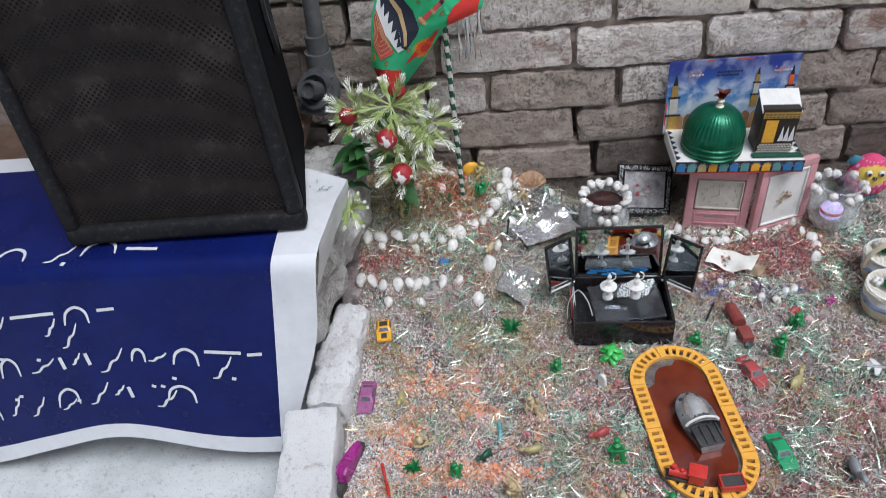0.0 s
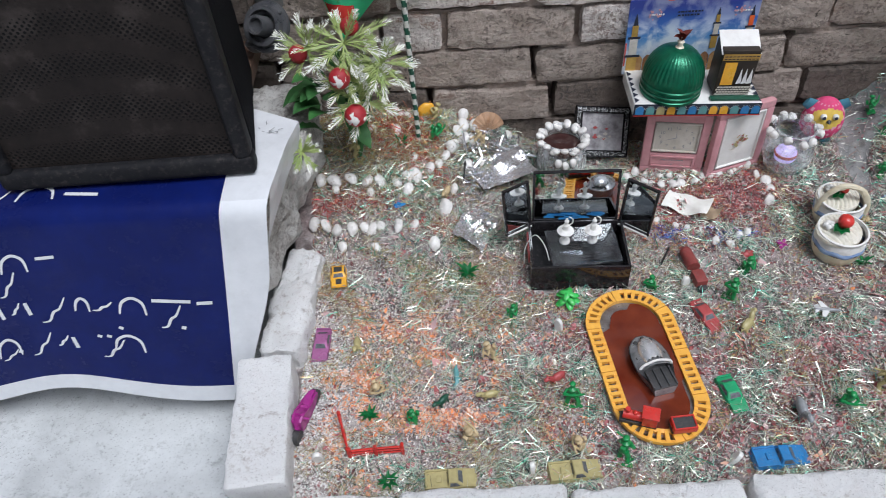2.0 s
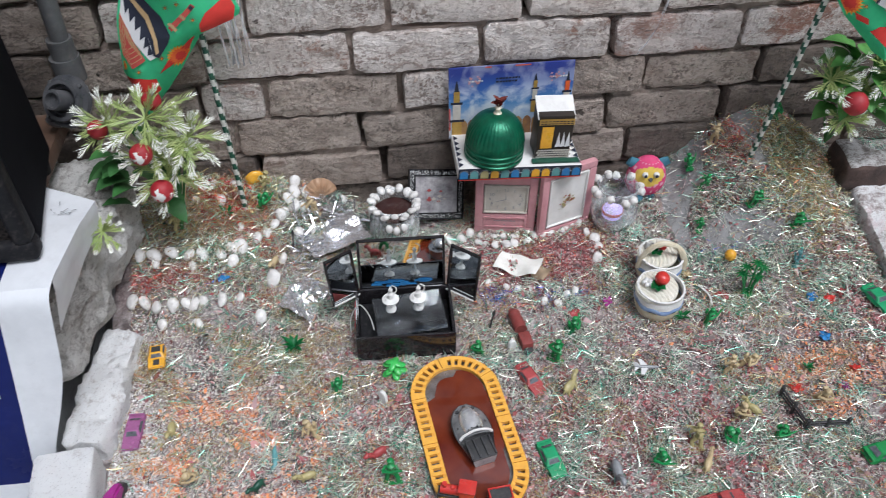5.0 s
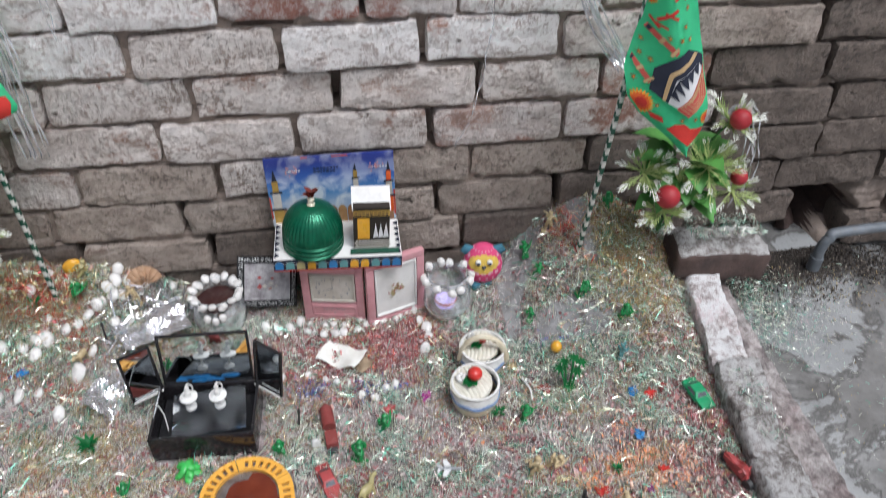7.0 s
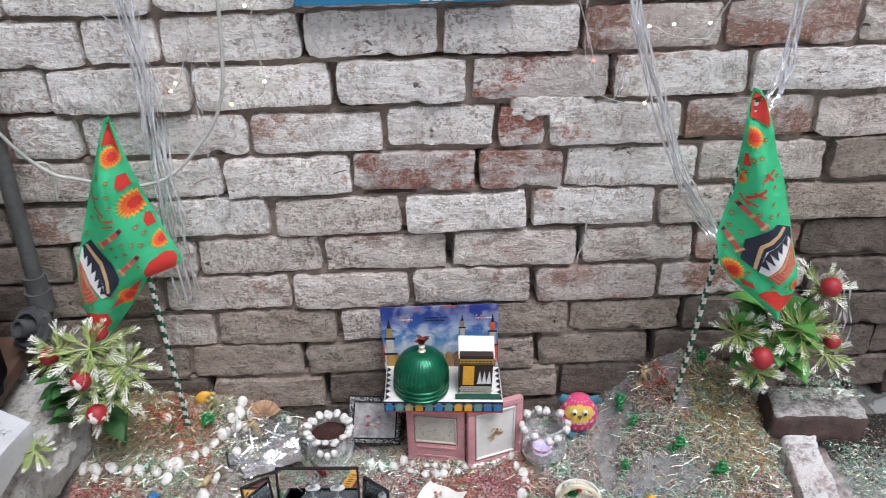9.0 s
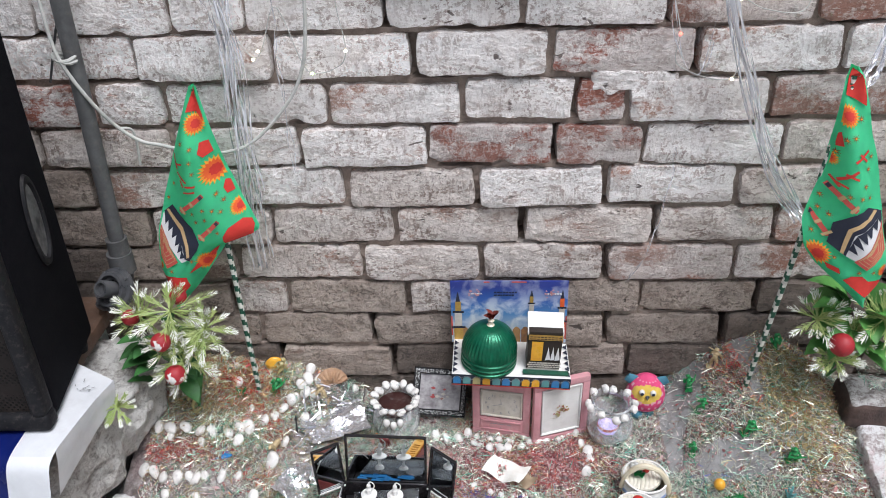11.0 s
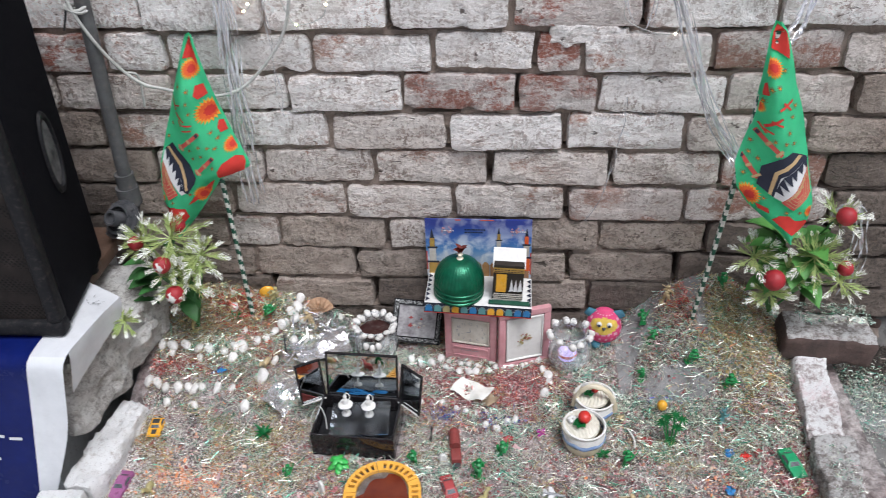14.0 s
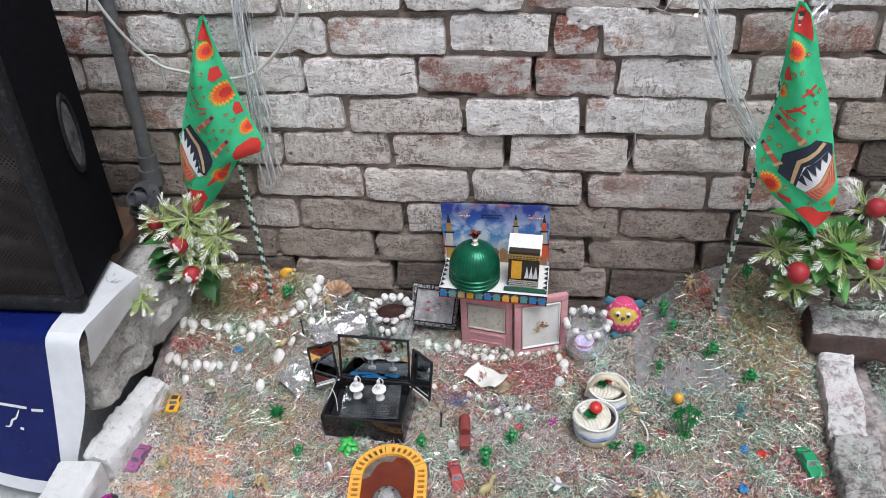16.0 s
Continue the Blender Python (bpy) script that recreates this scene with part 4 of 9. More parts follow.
def build_banner():
    ban = thing("banner", I4, "dark blue vinyl banner with white script draped over the bench", "banner")
    full = 0.423 + 0.0345 + 0.33
    bm = bmesh.new()
    sheet(bm, steps(-1.75, -0.832, 50), steps(0.17, full, 50))
    part("printed_field", bm, VINYL_BLUE, ban, "glossy dark blue field")

    def margin(u, s):
        """u runs from the blue field (0) to the fold (1) and on down the side (2)."""
        fold = -0.764 + 0.022 * max(0.0, 1 - s / 0.423) / 0.44 - 0.04 * smoothstep(0.55, 0.8, s)
        x = -0.832 + (fold + 0.832) * min(1.0, u)
        s += 0.05 * min(1.0, u) * max(0.0, 1 - (s - 0.21) / 0.1)
        p = banner_point(x, s)
        if u > 1:
            p.x += 0.002 + 0.004 * (u - 1) + 0.002 * noise.noise(Vector((s * 12, u, 3)))
            fall = 0.045 + 0.055 * max(0.0, s - 0.25) / 0.17
            p.z -= fall * (u - 1)
            p.x -= 0.28 * fall * (u - 1)
        elif s < 0.42:
            p.z += 0.002
        return p
    bm = bmesh.new()
    sheet(bm, steps(0, 1, 8), steps(0.205, 0.43, 14), fun=margin)
    part("margin", bm, VINYL_WHITE, ban, "plain white vinyl margin")
    bm = bmesh.new()
    sheet(bm, steps(1.0, 2, 5), steps(0.205, 0.421, 14), fun=margin)
    part("side_fold", bm, VINYL_WHITE, ban, "white fold down the side")
    bm = bmesh.new()
    sheet(bm, steps(0, 1, 8), steps(0.43, full + 0.02, 30), fun=margin)
    part("hanging_strip", bm, VINYL_WHITE, ban, "white strip hanging at the corner")
    bm = bmesh.new()
    sheet(bm, steps(-1.75, -0.832, 40), steps(full, full + 0.035, 3))
    part("hem", bm, VINYL_WHITE, ban, "white lower hem")
    bm = bmesh.new()
    sheet(bm, steps(-1.75, -0.88, 40), steps(0.125, 0.17, 3))
    part("hem", bm, VINYL_WHITE, ban, "white hem along the back")
    # a smudge and rubbed spots on the margin
    sm = random.Random(12)
    bm = bmesh.new()
    for k in range(9):
        u, ss = 0.55 + 0.1 * sm.gauss(0, 1), 0.262 + 0.014 * sm.gauss(0, 1)
        c = margin(u, ss)
        a, L = sm.uniform(0, 3.14), sm.uniform(0.002, 0.006)
        d, e = Vector((math.cos(a), math.sin(a), 0)) * L, Vector((-math.sin(a), math.cos(a), 0)) * 0.0007
        up = Vector((0, 0, 0.0035))
        bm.faces.new([bm.verts.new(c + up + q) for q in (-d - e, d - e, d + e, -d + e)])
    part("smudge", bm, GREY_TOY, ban, "grey scuff marks", smooth=False)
    # plain strokes stand for the script
    def stroke(pts, w):
        """A thin bar along points (x, s) on the banner, tapering at both ends."""
        line = curve_through([(x, q, 0) for x, q in pts], 6) if len(pts) > 2 else [Vector((*pts[0], 0)), Vector((*pts[1], 0))]
        bm = bmesh.new()
        prev = None
        for i, c in enumerate(line):
            d = (line[min(i + 1, len(line) - 1)] - line[max(i - 1, 0)]).normalized()
            half = w / 2 * (0.45 + 0.55 * math.sin(math.pi * i / (len(line) - 1))) if len(line) > 2 else w / 2
            row = []
            for e in (-1, 1):
                xx, ss = c.x - d.y * half * e, c.y + d.x * half * e
                p = banner_point(xx, ss)
                n = (banner_point(xx + 0.004, ss) - p).cross(banner_point(xx, ss + 0.004) - p).normalized()
                row.append(bm.verts.new(p - n * 0.0016))
            if prev:
                bm.faces.new((prev[0], prev[1], row[1], row[0]))
            prev = row
        part("script_bar", bm, VINYL_WHITE, ban, smooth=False)

    def arch(x, s0, w, h):
        stroke([(x, s0 + h), (x + w * 0.12, s0 + h * 0.3), (x + w * 0.5, s0), (x + w * 0.88, s0 + h * 0.3), (x + w, s0 + h)], 0.0058)

    def hook(x, s0, w, h):
        stroke([(x + w, s0), (x + w * 0.75, s0 + h * 0.45), (x + w * 0.5, s0 + h * 0.6), (x + w * 0.3, s0 + h * 0.95), (x, s0 + h)], 0.0048)

    def dash(x, s0, w, lean=0.0):
        stroke([(x, s0), (x + w, s0 + lean)], 0.0065)

    def dot(x, s0):
        stroke([(x, s0), (x + 0.007, s0 + 0.002)], 0.0065)

    for kind, x, s0, w, h in ((dash, -1.065, 0.4, 0.05, 0.004), (arch, -1.135, 0.38, 0.055, 0.03), (hook, -1.19, 0.385, 0.04, 0.035), (arch, -1.27, 0.385, 0.045, 0.03), (hook, -1.31, 0.395, 0.035, 0.03),
                              (dash, -1.108, 0.516, 0.028, -0.002), (arch, -1.163, 0.506, 0.04, 0.036), (hook, -1.175, 0.54, 0.03, 0.05), (dash, -1.25, 0.516, 0.072, -0.002), (hook, -1.2, 0.525, 0.022, 0.035), (hook, -1.3, 0.512, 0.04, 0.045),
                              (dash, -0.878, 0.62, 0.024, 0.0), (dash, -0.945, 0.612, 0.058, 0.004), (hook, -0.935, 0.622, 0.032, 0.045), (arch, -0.995, 0.608, 0.04, 0.034), (hook, -1.035, 0.618, 0.03, 0.02), (arch, -1.062, 0.614, 0.022, 0.028),
                              (hook, -1.118, 0.612, 0.042, 0.055), (dash, -1.14, 0.62, 0.006, 0.028), (hook, -1.165, 0.618, 0.016, 0.024), (dash, -1.185, 0.622, 0.006, 0.028), (hook, -1.24, 0.622, 0.045, 0.026), (arch, -1.295, 0.612, 0.034, 0.04), (arch, -1.36, 0.612, 0.04, 0.03),
                              (arch, -1.01, 0.69, 0.045, 0.036), (hook, -1.03, 0.7, 0.035, 0.045), (dash, -1.075, 0.704, 0.006, 0.026), (hook, -1.1, 0.7, 0.018, 0.024), (hook, -1.145, 0.692, 0.036, 0.05), (arch, -1.205, 0.696, 0.04, 0.04),
                              (hook, -1.2, 0.722, 0.03, 0.02), (hook, -1.26, 0.704, 0.03, 0.04), (hook, -1.3, 0.694, 0.024, 0.04), (arch, -1.37, 0.7, 0.05, 0.04)):
        kind(x, s0 - (0.012 if s0 > 0.6 else 0.0), w, h)
    for x, s0 in ((-1.04, 0.375), (-1.16, 0.425), (-1.29, 0.372), (-1.285, 0.498), (-0.905, 0.655), (-1.0, 0.66), (-1.225, 0.608), (-1.29, 0.598), (-1.3, 0.605), (-1.02, 0.682), (-1.035, 0.684), (-1.17, 0.715), (-1.275, 0.682), (-1.285, 0.688)):
        dot(x, s0)


def build_loudspeaker():
    spk = thing("loudspeaker", pose(-0.97, -0.415, 0.346, 0, 0, 1.5), "black carpet-covered loudspeaker with a dusty perforated grille", "loudspeaker")
    bm = bmesh.new()
    # carcass, narrower towards the back, its front frame proud round the grille
    w, d, h = 0.368, 0.235, 0.63
    prof = [(-w / 2, 0.0), (w / 2, 0.0), (w / 2 - 0.034, d), (-w / 2 + 0.034, d)]
    lo = [bm.verts.new((x, y, 0)) for x, y in prof]
    hi = [bm.verts.new((x, y, h)) for x, y in prof]
    bm.faces.new(lo[::-1])
    bm.faces.new(hi)
    for i in range(4):
        bm.faces.new((lo[i], lo[(i + 1) % 4], hi[(i + 1) % 4], hi[i]))
    bmesh.ops.bevel(bm, geom=bm.edges[:], offset=0.014, segments=3, affect="EDGES", profile=0.5)
    part("cabinet", bm, BLACK_CARPET, spk)
    for x in (-0.14, 0.14):
        for y in (0.03, 0.19):
            bm = bmesh.new()
            cyl(bm, 0.013, 0.015, 0.014, Matrix.Translation((x, y, -0.0095)), 14)
            part("foot", bm, BLACK_RUBBER, spk, "rubber foot")
    bm = bmesh.new()
    for x, z, sx, sz in ((0, 0, w, 0.028), (0, h - 0.028, w, 0.028), (-w / 2 + 0.011, 0.024, 0.022, h - 0.048), (w / 2 - 0.012, 0.024, 0.024, h - 0.048)):
        box(bm, sx, 0.03, sz, Matrix.Translation((x, -0.010, z)), 0.009, seg=3)
    wobble(bm, 0.004, 26)
    part("front_frame", bm, BLACK_RUBBER, spk, "scuffed black front frame")
    bm = bmesh.new()
    gx, gz = 20, 30
    vs = [[bm.verts.new((-w / 2 + 0.018 + (w - 0.036) * i / gx, -0.012 - 0.008 * math.sin(math.pi * i / gx) * math.sin(math.pi * j / gz), 0.022 + (h - 0.044) * j / gz)) for i in range(gx + 1)] for j in range(gz + 1)]
    for a, b in zip(vs, vs[1:]):
        for i in range(gx):
            bm.faces.new((a[i], a[i + 1], b[i + 1], b[i]))
    part("grille", bm, GRILLE, spk, "dusty brown-black perforated grille")
    # recessed oval grip in the flank
    bm = bmesh.new()
    rim = []
    for r, dx in ((1.0, 0.001), (0.96, 0.006), (0.84, 0.006), (0.78, -0.001)):
        rim.append([bm.verts.new((dx, 0.032 * r * math.cos(a), 0.078 * r * math.sin(a))) for a in (2 * math.pi * q / 28 for q in range(28))])
    for a, b in zip(rim, rim[1:]):
        for q in range(28):
            bm.faces.new((a[q], a[(q + 1) % 28], b[(q + 1) % 28], b[q]))
    grip = part("grip", bm, BLACK_RUBBER, spk, "oval carrying grip", pose(w / 2 - 0.018, 0.135, 0.275, 0, 0, 8.2))
    bm = bmesh.new()
    bm.faces.new([bm.verts.new((0.001, 0.026 * math.cos(a), 0.062 * math.sin(a))) for a in (2 * math.pi * q / 24 for q in range(24))])
    part("grip_cup", bm, GRIP_DUST, grip, "dusty grey grip cup")
    # the whole box leans back towards the wall from its level foot
    lean = Matrix.Identity(4)
    lean[1][2] = 0.135
    lean[0][2] = -0.055
    for ob in spk.children_recursive:
        if ob.name.startswith("foot"):
            continue
        m = ob.matrix_basis if ob.parent is spk else ob.parent.matrix_basis @ ob.matrix_basis
        ob.data.transform(m.inverted() @ lean @ m)
    return spk


def build_pipe():
    p = thing("drain_pipe", pose(-0.775, -0.058, 0), "grey painted drain pipe fixed upright before the wall", "pipe")
    bm = bmesh.new()
    tube(bm, [(0.006, 0, 1.15), (-0.008, 0, 0.8), (-0.026, 0, 0.42)], 0.0145, 14)
    part("pipe", bm, PIPE_GREY, p)
    bm = bmesh.new()
    for z, r, hh, x in ((0.445, 0.02, 0.034, -0.0245), (0.405, 0.024, 0.042, -0.0265)):
        cyl(bm, r, r, hh, Matrix.Translation((x, 0, z)), 20)
    part("collar", bm, PIPE_GREY, p, "thick socket collar")
    bm = bmesh.new()
    tube(bm, curve_through([(-0.027, 0, 0.42), (-0.03, -0.01, 0.385), (-0.05, -0.045, 0.365), (-0.055, -0.05, 0.37)]), 0.019, 16)
    part("elbow", bm, PIPE_BLACK, p, "dark elbow joint")
    turn = pose(-0.026, -0.046, 0.39, 55, 0, -22)
    bm = bmesh.new()
    lathe(bm, [(0.02, 0.0), (0.042, 0.0), (0.044, 0.004), (0.042, 0.011), (0.035, 0.013), (0.033, 0.022), (0.027, 0.023), (0.026, 0.014), (0.02, 0.014)], 32, turn)
    flange = part("flange", bm, PIPE_BLACK, p, "scuffed dark flange")
    bm = bmesh.new()
    lathe(bm, [(0.001, 0.012), (0.017, 0.012), (0.017, 0.04), (0.0155, 0.043), (0.012, 0.043), (0.011, 0.034), (0.001, 0.034)], 22, turn)
    part("stub", bm, PIPE_BLACK, flange, "short pipe stub")
    for k in range(4):
        a = 0.8 + 1.5708 * k
        bm = bmesh.new()
        cyl(bm, 0.0035, 0.003, 0.005, turn @ Matrix.Translation((0.0385 * math.cos(a), 0.0385 * math.sin(a), 0.011)), 6)
        part("bolt", bm, PIPE_GREY, flange)
    # short pipe elbow on the far side
    q = thing("pipe_elbow", pose(1.0, -0.07, 0), "grey plastic pipe elbow rising from the concrete", "pipe")
    bm = bmesh.new()
    tube(bm, curve_through([(0, 0, -0.02), (0, 0, 0.055), (0.01, 0, 0.085), (0.045, 0.004, 0.097), (0.3, 0.01, 0.1)]), 0.0115, 12)
    part("pipe", bm, PIPE_PALE, q)
    bm = bmesh.new()
    tube(bm, [(0, 0, 0.0), (0, 0, 0.035)], 0.0145, 12)
    part("collar", bm, PIPE_PALE, q)


build_bench()
build_banner()
build_loudspeaker()
build_pipe()


# ---- the pop-up card, the pink clock, frames, bowls and music box by the wall ----
def flat(bm, pts, slot=0):
    """A flat print: its outline in x and z, facing the viewer (towards -y)."""
    f = bm.faces.new([bm.verts.new((x, 0, z)) for x, z in pts])
    f.material_index = slot
    return f


def minaret(bm, x, z, h, w):
    """A printed tower in bands of colour."""
    for k, (a, b, ww, slot) in enumerate(((0, 0.3, 1.0, 0), (0.3, 0.34, 1.5, 1), (0.34, 0.6, 0.8, 2), (0.6, 0.64, 1.2, 1), (0.64, 0.82, 0.6, 0), (0.82, 1.0, 0.5, 1))):
        tip = 0.15 if k == 5 else 1.0
        flat(bm, [(x - w * ww / 2, z + h * a), (x + w * ww / 2, z + h * a), (x + w * ww * tip / 2, z + h * b), (x - w * ww * tip / 2, z + h * b)], slot)


def build_card():
    card = thing("popup_card", pose(-0.04, -0.078, 0.176, 0, 2.4, -1), "printed pop-up card with a green dome and a gold-trimmed black cube", "ornament")
    bm = bmesh.new()
    box(bm, 0.236, 0.112, 0.024, I4, 0.0015)
    part("tray", bm, CARD_WHITE, card, "white card tray")
    bm = bmesh.new()
    flat(bm, [(-0.118, 0.0), (0.118, 0.0), (0.118, 0.025), (-0.118, 0.025)])
    strip = part("front_strip", bm, FLAG_BLACK, card, "dark printed strip", pose(0, -0.0575, 0))
    colours = (BLUE_TOY, TEAL_TOY, OLIVE_TOY, YELLOW_TOY, TEAL_TOY, BLUE_TOY, TEAL_TOY, YELLOW_TOY, YELLOW_TOY, TEAL_TOY, BLUE_TOY, BLUE_TOY)
    for i in range(12):
        x = -0.1075 + 0.01955 * i
        bm = bmesh.new()
        flat(bm, [(-0.0076, 0.003), (0.0076, 0.003)] + [(0.0076 * math.cos(a), 0.0125 + 0.0085 * math.sin(a)) for a in steps(0, math.pi, 10)])
        part("arch_print", bm, colours[i], strip, m=pose(x, -0.002, 0), smooth=False)
        bm = bmesh.new()
        for a in steps(0.2, math.pi - 0.2, 7):
            cx, cz = 0.0089 * math.cos(a), 0.0125 + 0.0102 * math.sin(a)
            flat(bm, [(cx - 0.0009, cz), (cx, cz - 0.0009), (cx + 0.0009, cz), (cx, cz + 0.0009)])
        part("bead_print", bm, FLAG_WHITE, strip, m=pose(x, -0.0024, 0), smooth=False)
    bm = bmesh.new()
    flat(bm, [(-0.118, 0.0), (0.118, 0.0), (0.118, 0.0022), (-0.118, 0.0022)])
    part("red_edge", bm, RED_TOY, strip, m=pose(0, -0.003, 0))
    for side in (-1, 1):
        for i in range(6):
            bm = bmesh.new()
            bm.faces.new([bm.verts.new((0, -0.008, 0)), bm.verts.new((-side * 0.009, 0, 0)), bm.verts.new((0, 0.008, 0))])
            part("border_point", bm, FLAG_BLACK, card, m=pose(side * 0.116, -0.045 + 0.017 * i, 0.0262))
    bm = bmesh.new()
    box(bm, 0.238, 0.004, 0.156, I4, 0.001)
    back = part("backdrop", bm, SKY_PRINT, card, "printed blue sky with clouds", pose(-0.003, 0.058, 0.02, 0, -3, 0))
    for x, z, h, w in ((-0.104, 0.0, 0.13, 0.019), (0.108, 0.02, 0.115, 0.015), (0.046, 0.05, 0.085, 0.012)):
        bm = bmesh.new()
        minaret(bm, x, z, h, w)
        part("tower_print", bm, [FLAG_ORANGE if x > 0.1 else GOLD, FLAG_BLACK, PAPER], back, "printed tower", pose(0, -0.0035, 0))
    for x, z, w, h in ((-0.045, 0.153, 0.012, 0.003), (0.02, 0.153, 0.03, 0.003), (-0.1175, 0.02, 0.003, 0.05), (0.1175, 0.01, 0.003, 0.06)):
        bm = bmesh.new()
        flat(bm, [(x - w / 2, z), (x + w / 2, z), (x + w / 2, z + h), (x - w / 2, z + h)])
        part("red_border", bm, FLAG_BRICK, back, "worn red edge", pose(0, -0.0029, 0))
    bm = bmesh.new()
    for i in range(12):
        x = -0.1 + 0.018 * i
        flat(bm, [(x, 0.0), (x + 0.0165, 0.0), (x + 0.0165, 0.034), (x + 0.012, 0.041), (x + 0.0082, 0.043), (x + 0.0045, 0.041), (x, 0.034)], i % 2)
    part("arcade_print", bm, [ARCADE, ARCADE_DARK], back, "printed golden arcade", pose(0, -0.003, 0))
    bars = random.Random(8)
    for x, z, n in ((-0.082, 0.125, 5), (-0.03, 0.128, 8), (0.075, 0.124, 6), (-0.03, 0.121, 7)):
        for k in range(n):
            w = bars.uniform(0.003, 0.006)
            bm = bmesh.new()
            flat(bm, [(x, z), (x + w, z), (x + w, z + 0.0035), (x, z + 0.0035)])
            part("title_bar", bm, FLAG_BLACK if n > 6 else FLAG_WHITE, back, m=pose(0, -0.0035, 0), smooth=False)
            x += w + 0.0015
    for x in (-0.07, 0.085):
        bm = bmesh.new()
        for k in range(14):
            a = bars.uniform(0, 6.28)
            r = bars.uniform(0, 0.011)
            px, pz, q = x + r * math.cos(a) * 1.5, 0.127 + r * math.sin(a), 0.0022
            flat(bm, [(px - q, pz), (px, pz - q), (px + q, pz), (px, pz + q)])
        part("blossom_print", bm, PINK_WOOD, back, "pink blossom print", pose(0, -0.0042, 0))
    # dome with ribs, rings and a finial
    bm = bmesh.new()
    prof = [(0.052, 0.0), (0.056, 0.001), (0.0565, 0.006), (0.054, 0.008), (0.056, 0.0105), (0.0565, 0.015), (0.054, 0.0175), (0.0562, 0.02), (0.0562, 0.026), (0.053, 0.029)]
    prof += [(0.055 * math.cos(a) ** 0.85, 0.030 + 0.062 * math.sin(a)) for a in [math.pi / 2 * k / 11 for k in range(11)]]
    prof += [(0.004, 0.0925)]
    lathe(bm, prof, 120)
    for v in bm.verts:
        if v.co.z > 0.031 and v.co.z < 0.088:
            a = math.atan2(v.co.y, v.co.x)
            k = 1 + 0.03 * abs(math.sin(a * 20))
            v.co.x, v.co.y = v.co.x * k, v.co.y * k
    dome = part("dome", bm, DOME_GREEN, card, "glossy ribbed green dome", pose(-0.045, -0.012, 0.025))
    bm = bmesh.new()
    lathe(bm, [(0.008, 0.088), (0.009, 0.091), (0.005, 0.094), (0.0045, 0.1), (0.007, 0.103), (0.0035, 0.106), (0.0008, 0.112)], 14)
    part("finial", bm, CREAM, dome, "pale finial")
    bm = bmesh.new()
    fl = random.Random(6)
    for k in range(9):
        a = k * 2.4
        tip = Vector((0.016 * math.cos(a), 0.008 * math.sin(a), 0.114 + 0.016 * fl.random()))
        leaf_blade(bm, Vector((0, 0, 0.106)), tip, 0.008)
    part("flower", bm, DRY_FLOWER, dome, "dried dark red flower stuck on the finial")
    # black cube with gold band and lifted white roof
    cube = part("cube_body", (lambda b: (box(b, 0.066, 0.046, 0.092, I4, 0.001), b)[1])(bmesh.new()), CUBE_BLACK, card, "black printed cube", pose(0.063, -0.01, 0.028))
    for name, pts, m in (("gold_band", [(-0.033, 0.074), (0.033, 0.074), (0.033, 0.087), (-0.033, 0.087)], GOLD),
                         ("gold_door", [(-0.026, 0.022), (-0.004, 0.022), (-0.004, 0.07), (-0.026, 0.07)], YELLOW_TOY),
                         ("curtain", [(0.002, 0.024), (0.012, 0.026), (0.011, 0.034), (0.007, 0.058), (0.004, 0.034)], FLAG_WHITE),
                         ("curtain", [(0.012, 0.024), (0.021, 0.026), (0.02, 0.034), (0.0165, 0.058), (0.013, 0.034)], FLAG_WHITE),
                         ("curtain", [(0.021, 0.024), (0.031, 0.026), (0.03, 0.034), (0.0262, 0.058), (0.022, 0.034)], FLAG_WHITE)):
        bm = bmesh.new()
        flat(bm, pts)
        part(name, bm, m, cube, m=pose(0, -0.0255, 0), smooth=False)
    for i in range(4):
        bm = bmesh.new()
        for k in range(12):
            x = -0.032 + 0.0054 * k + 0.0025 * (i % 2)
            flat(bm, [(x, 0.0), (x + 0.0045, 0.0), (x + 0.0045, 0.0035), (x, 0.0035)])
        part("step_print", bm, PAPER, cube, m=pose(0, -0.0256 - 0.002, 0.002 + 0.005 * i), smooth=False)
    for z in (0.077, 0.082):
        bm = bmesh.new()
        for k in range(9):
            x = -0.031 + 0.007 * k
            flat(bm, [(x, z), (x + 0.005, z), (x + 0.005, z + 0.002), (x, z + 0.002)])
        part("gold_bars", bm, FLAG_BLACK, cube, m=pose(0, -0.0275, 0), smooth=False)
    bm = bmesh.new()
    box(bm, 0.071, 0.05, 0.0025, pose(0, 0.002, 0.094, 28, 0, 0), 0.0005)
    part("roof", bm, CARD_WHITE, cube, "white paper roof, tilted")
    bm = bmesh.new()
    box(bm, 0.09, 0.012, 0.004, I4, 0.001)
    part("green_slip", bm, POLE_GREEN, card, "green printed slip", pose(0.068, -0.044, 0.0255))


def panel(bm, w, h, rail, depth=0.012):
    """A frame of four mitred rails with a bevel."""
    for x, z, sx, sz in ((0, 0, w, rail), (0, h - rail, w, rail), (-w / 2 + rail / 2, rail, rail, h - 2 * rail), (w / 2 - rail / 2, rail, rail, h - 2 * rail)):
        box(bm, sx, depth, sz, Matrix.Translation((x, 0, z)), 0.0025)


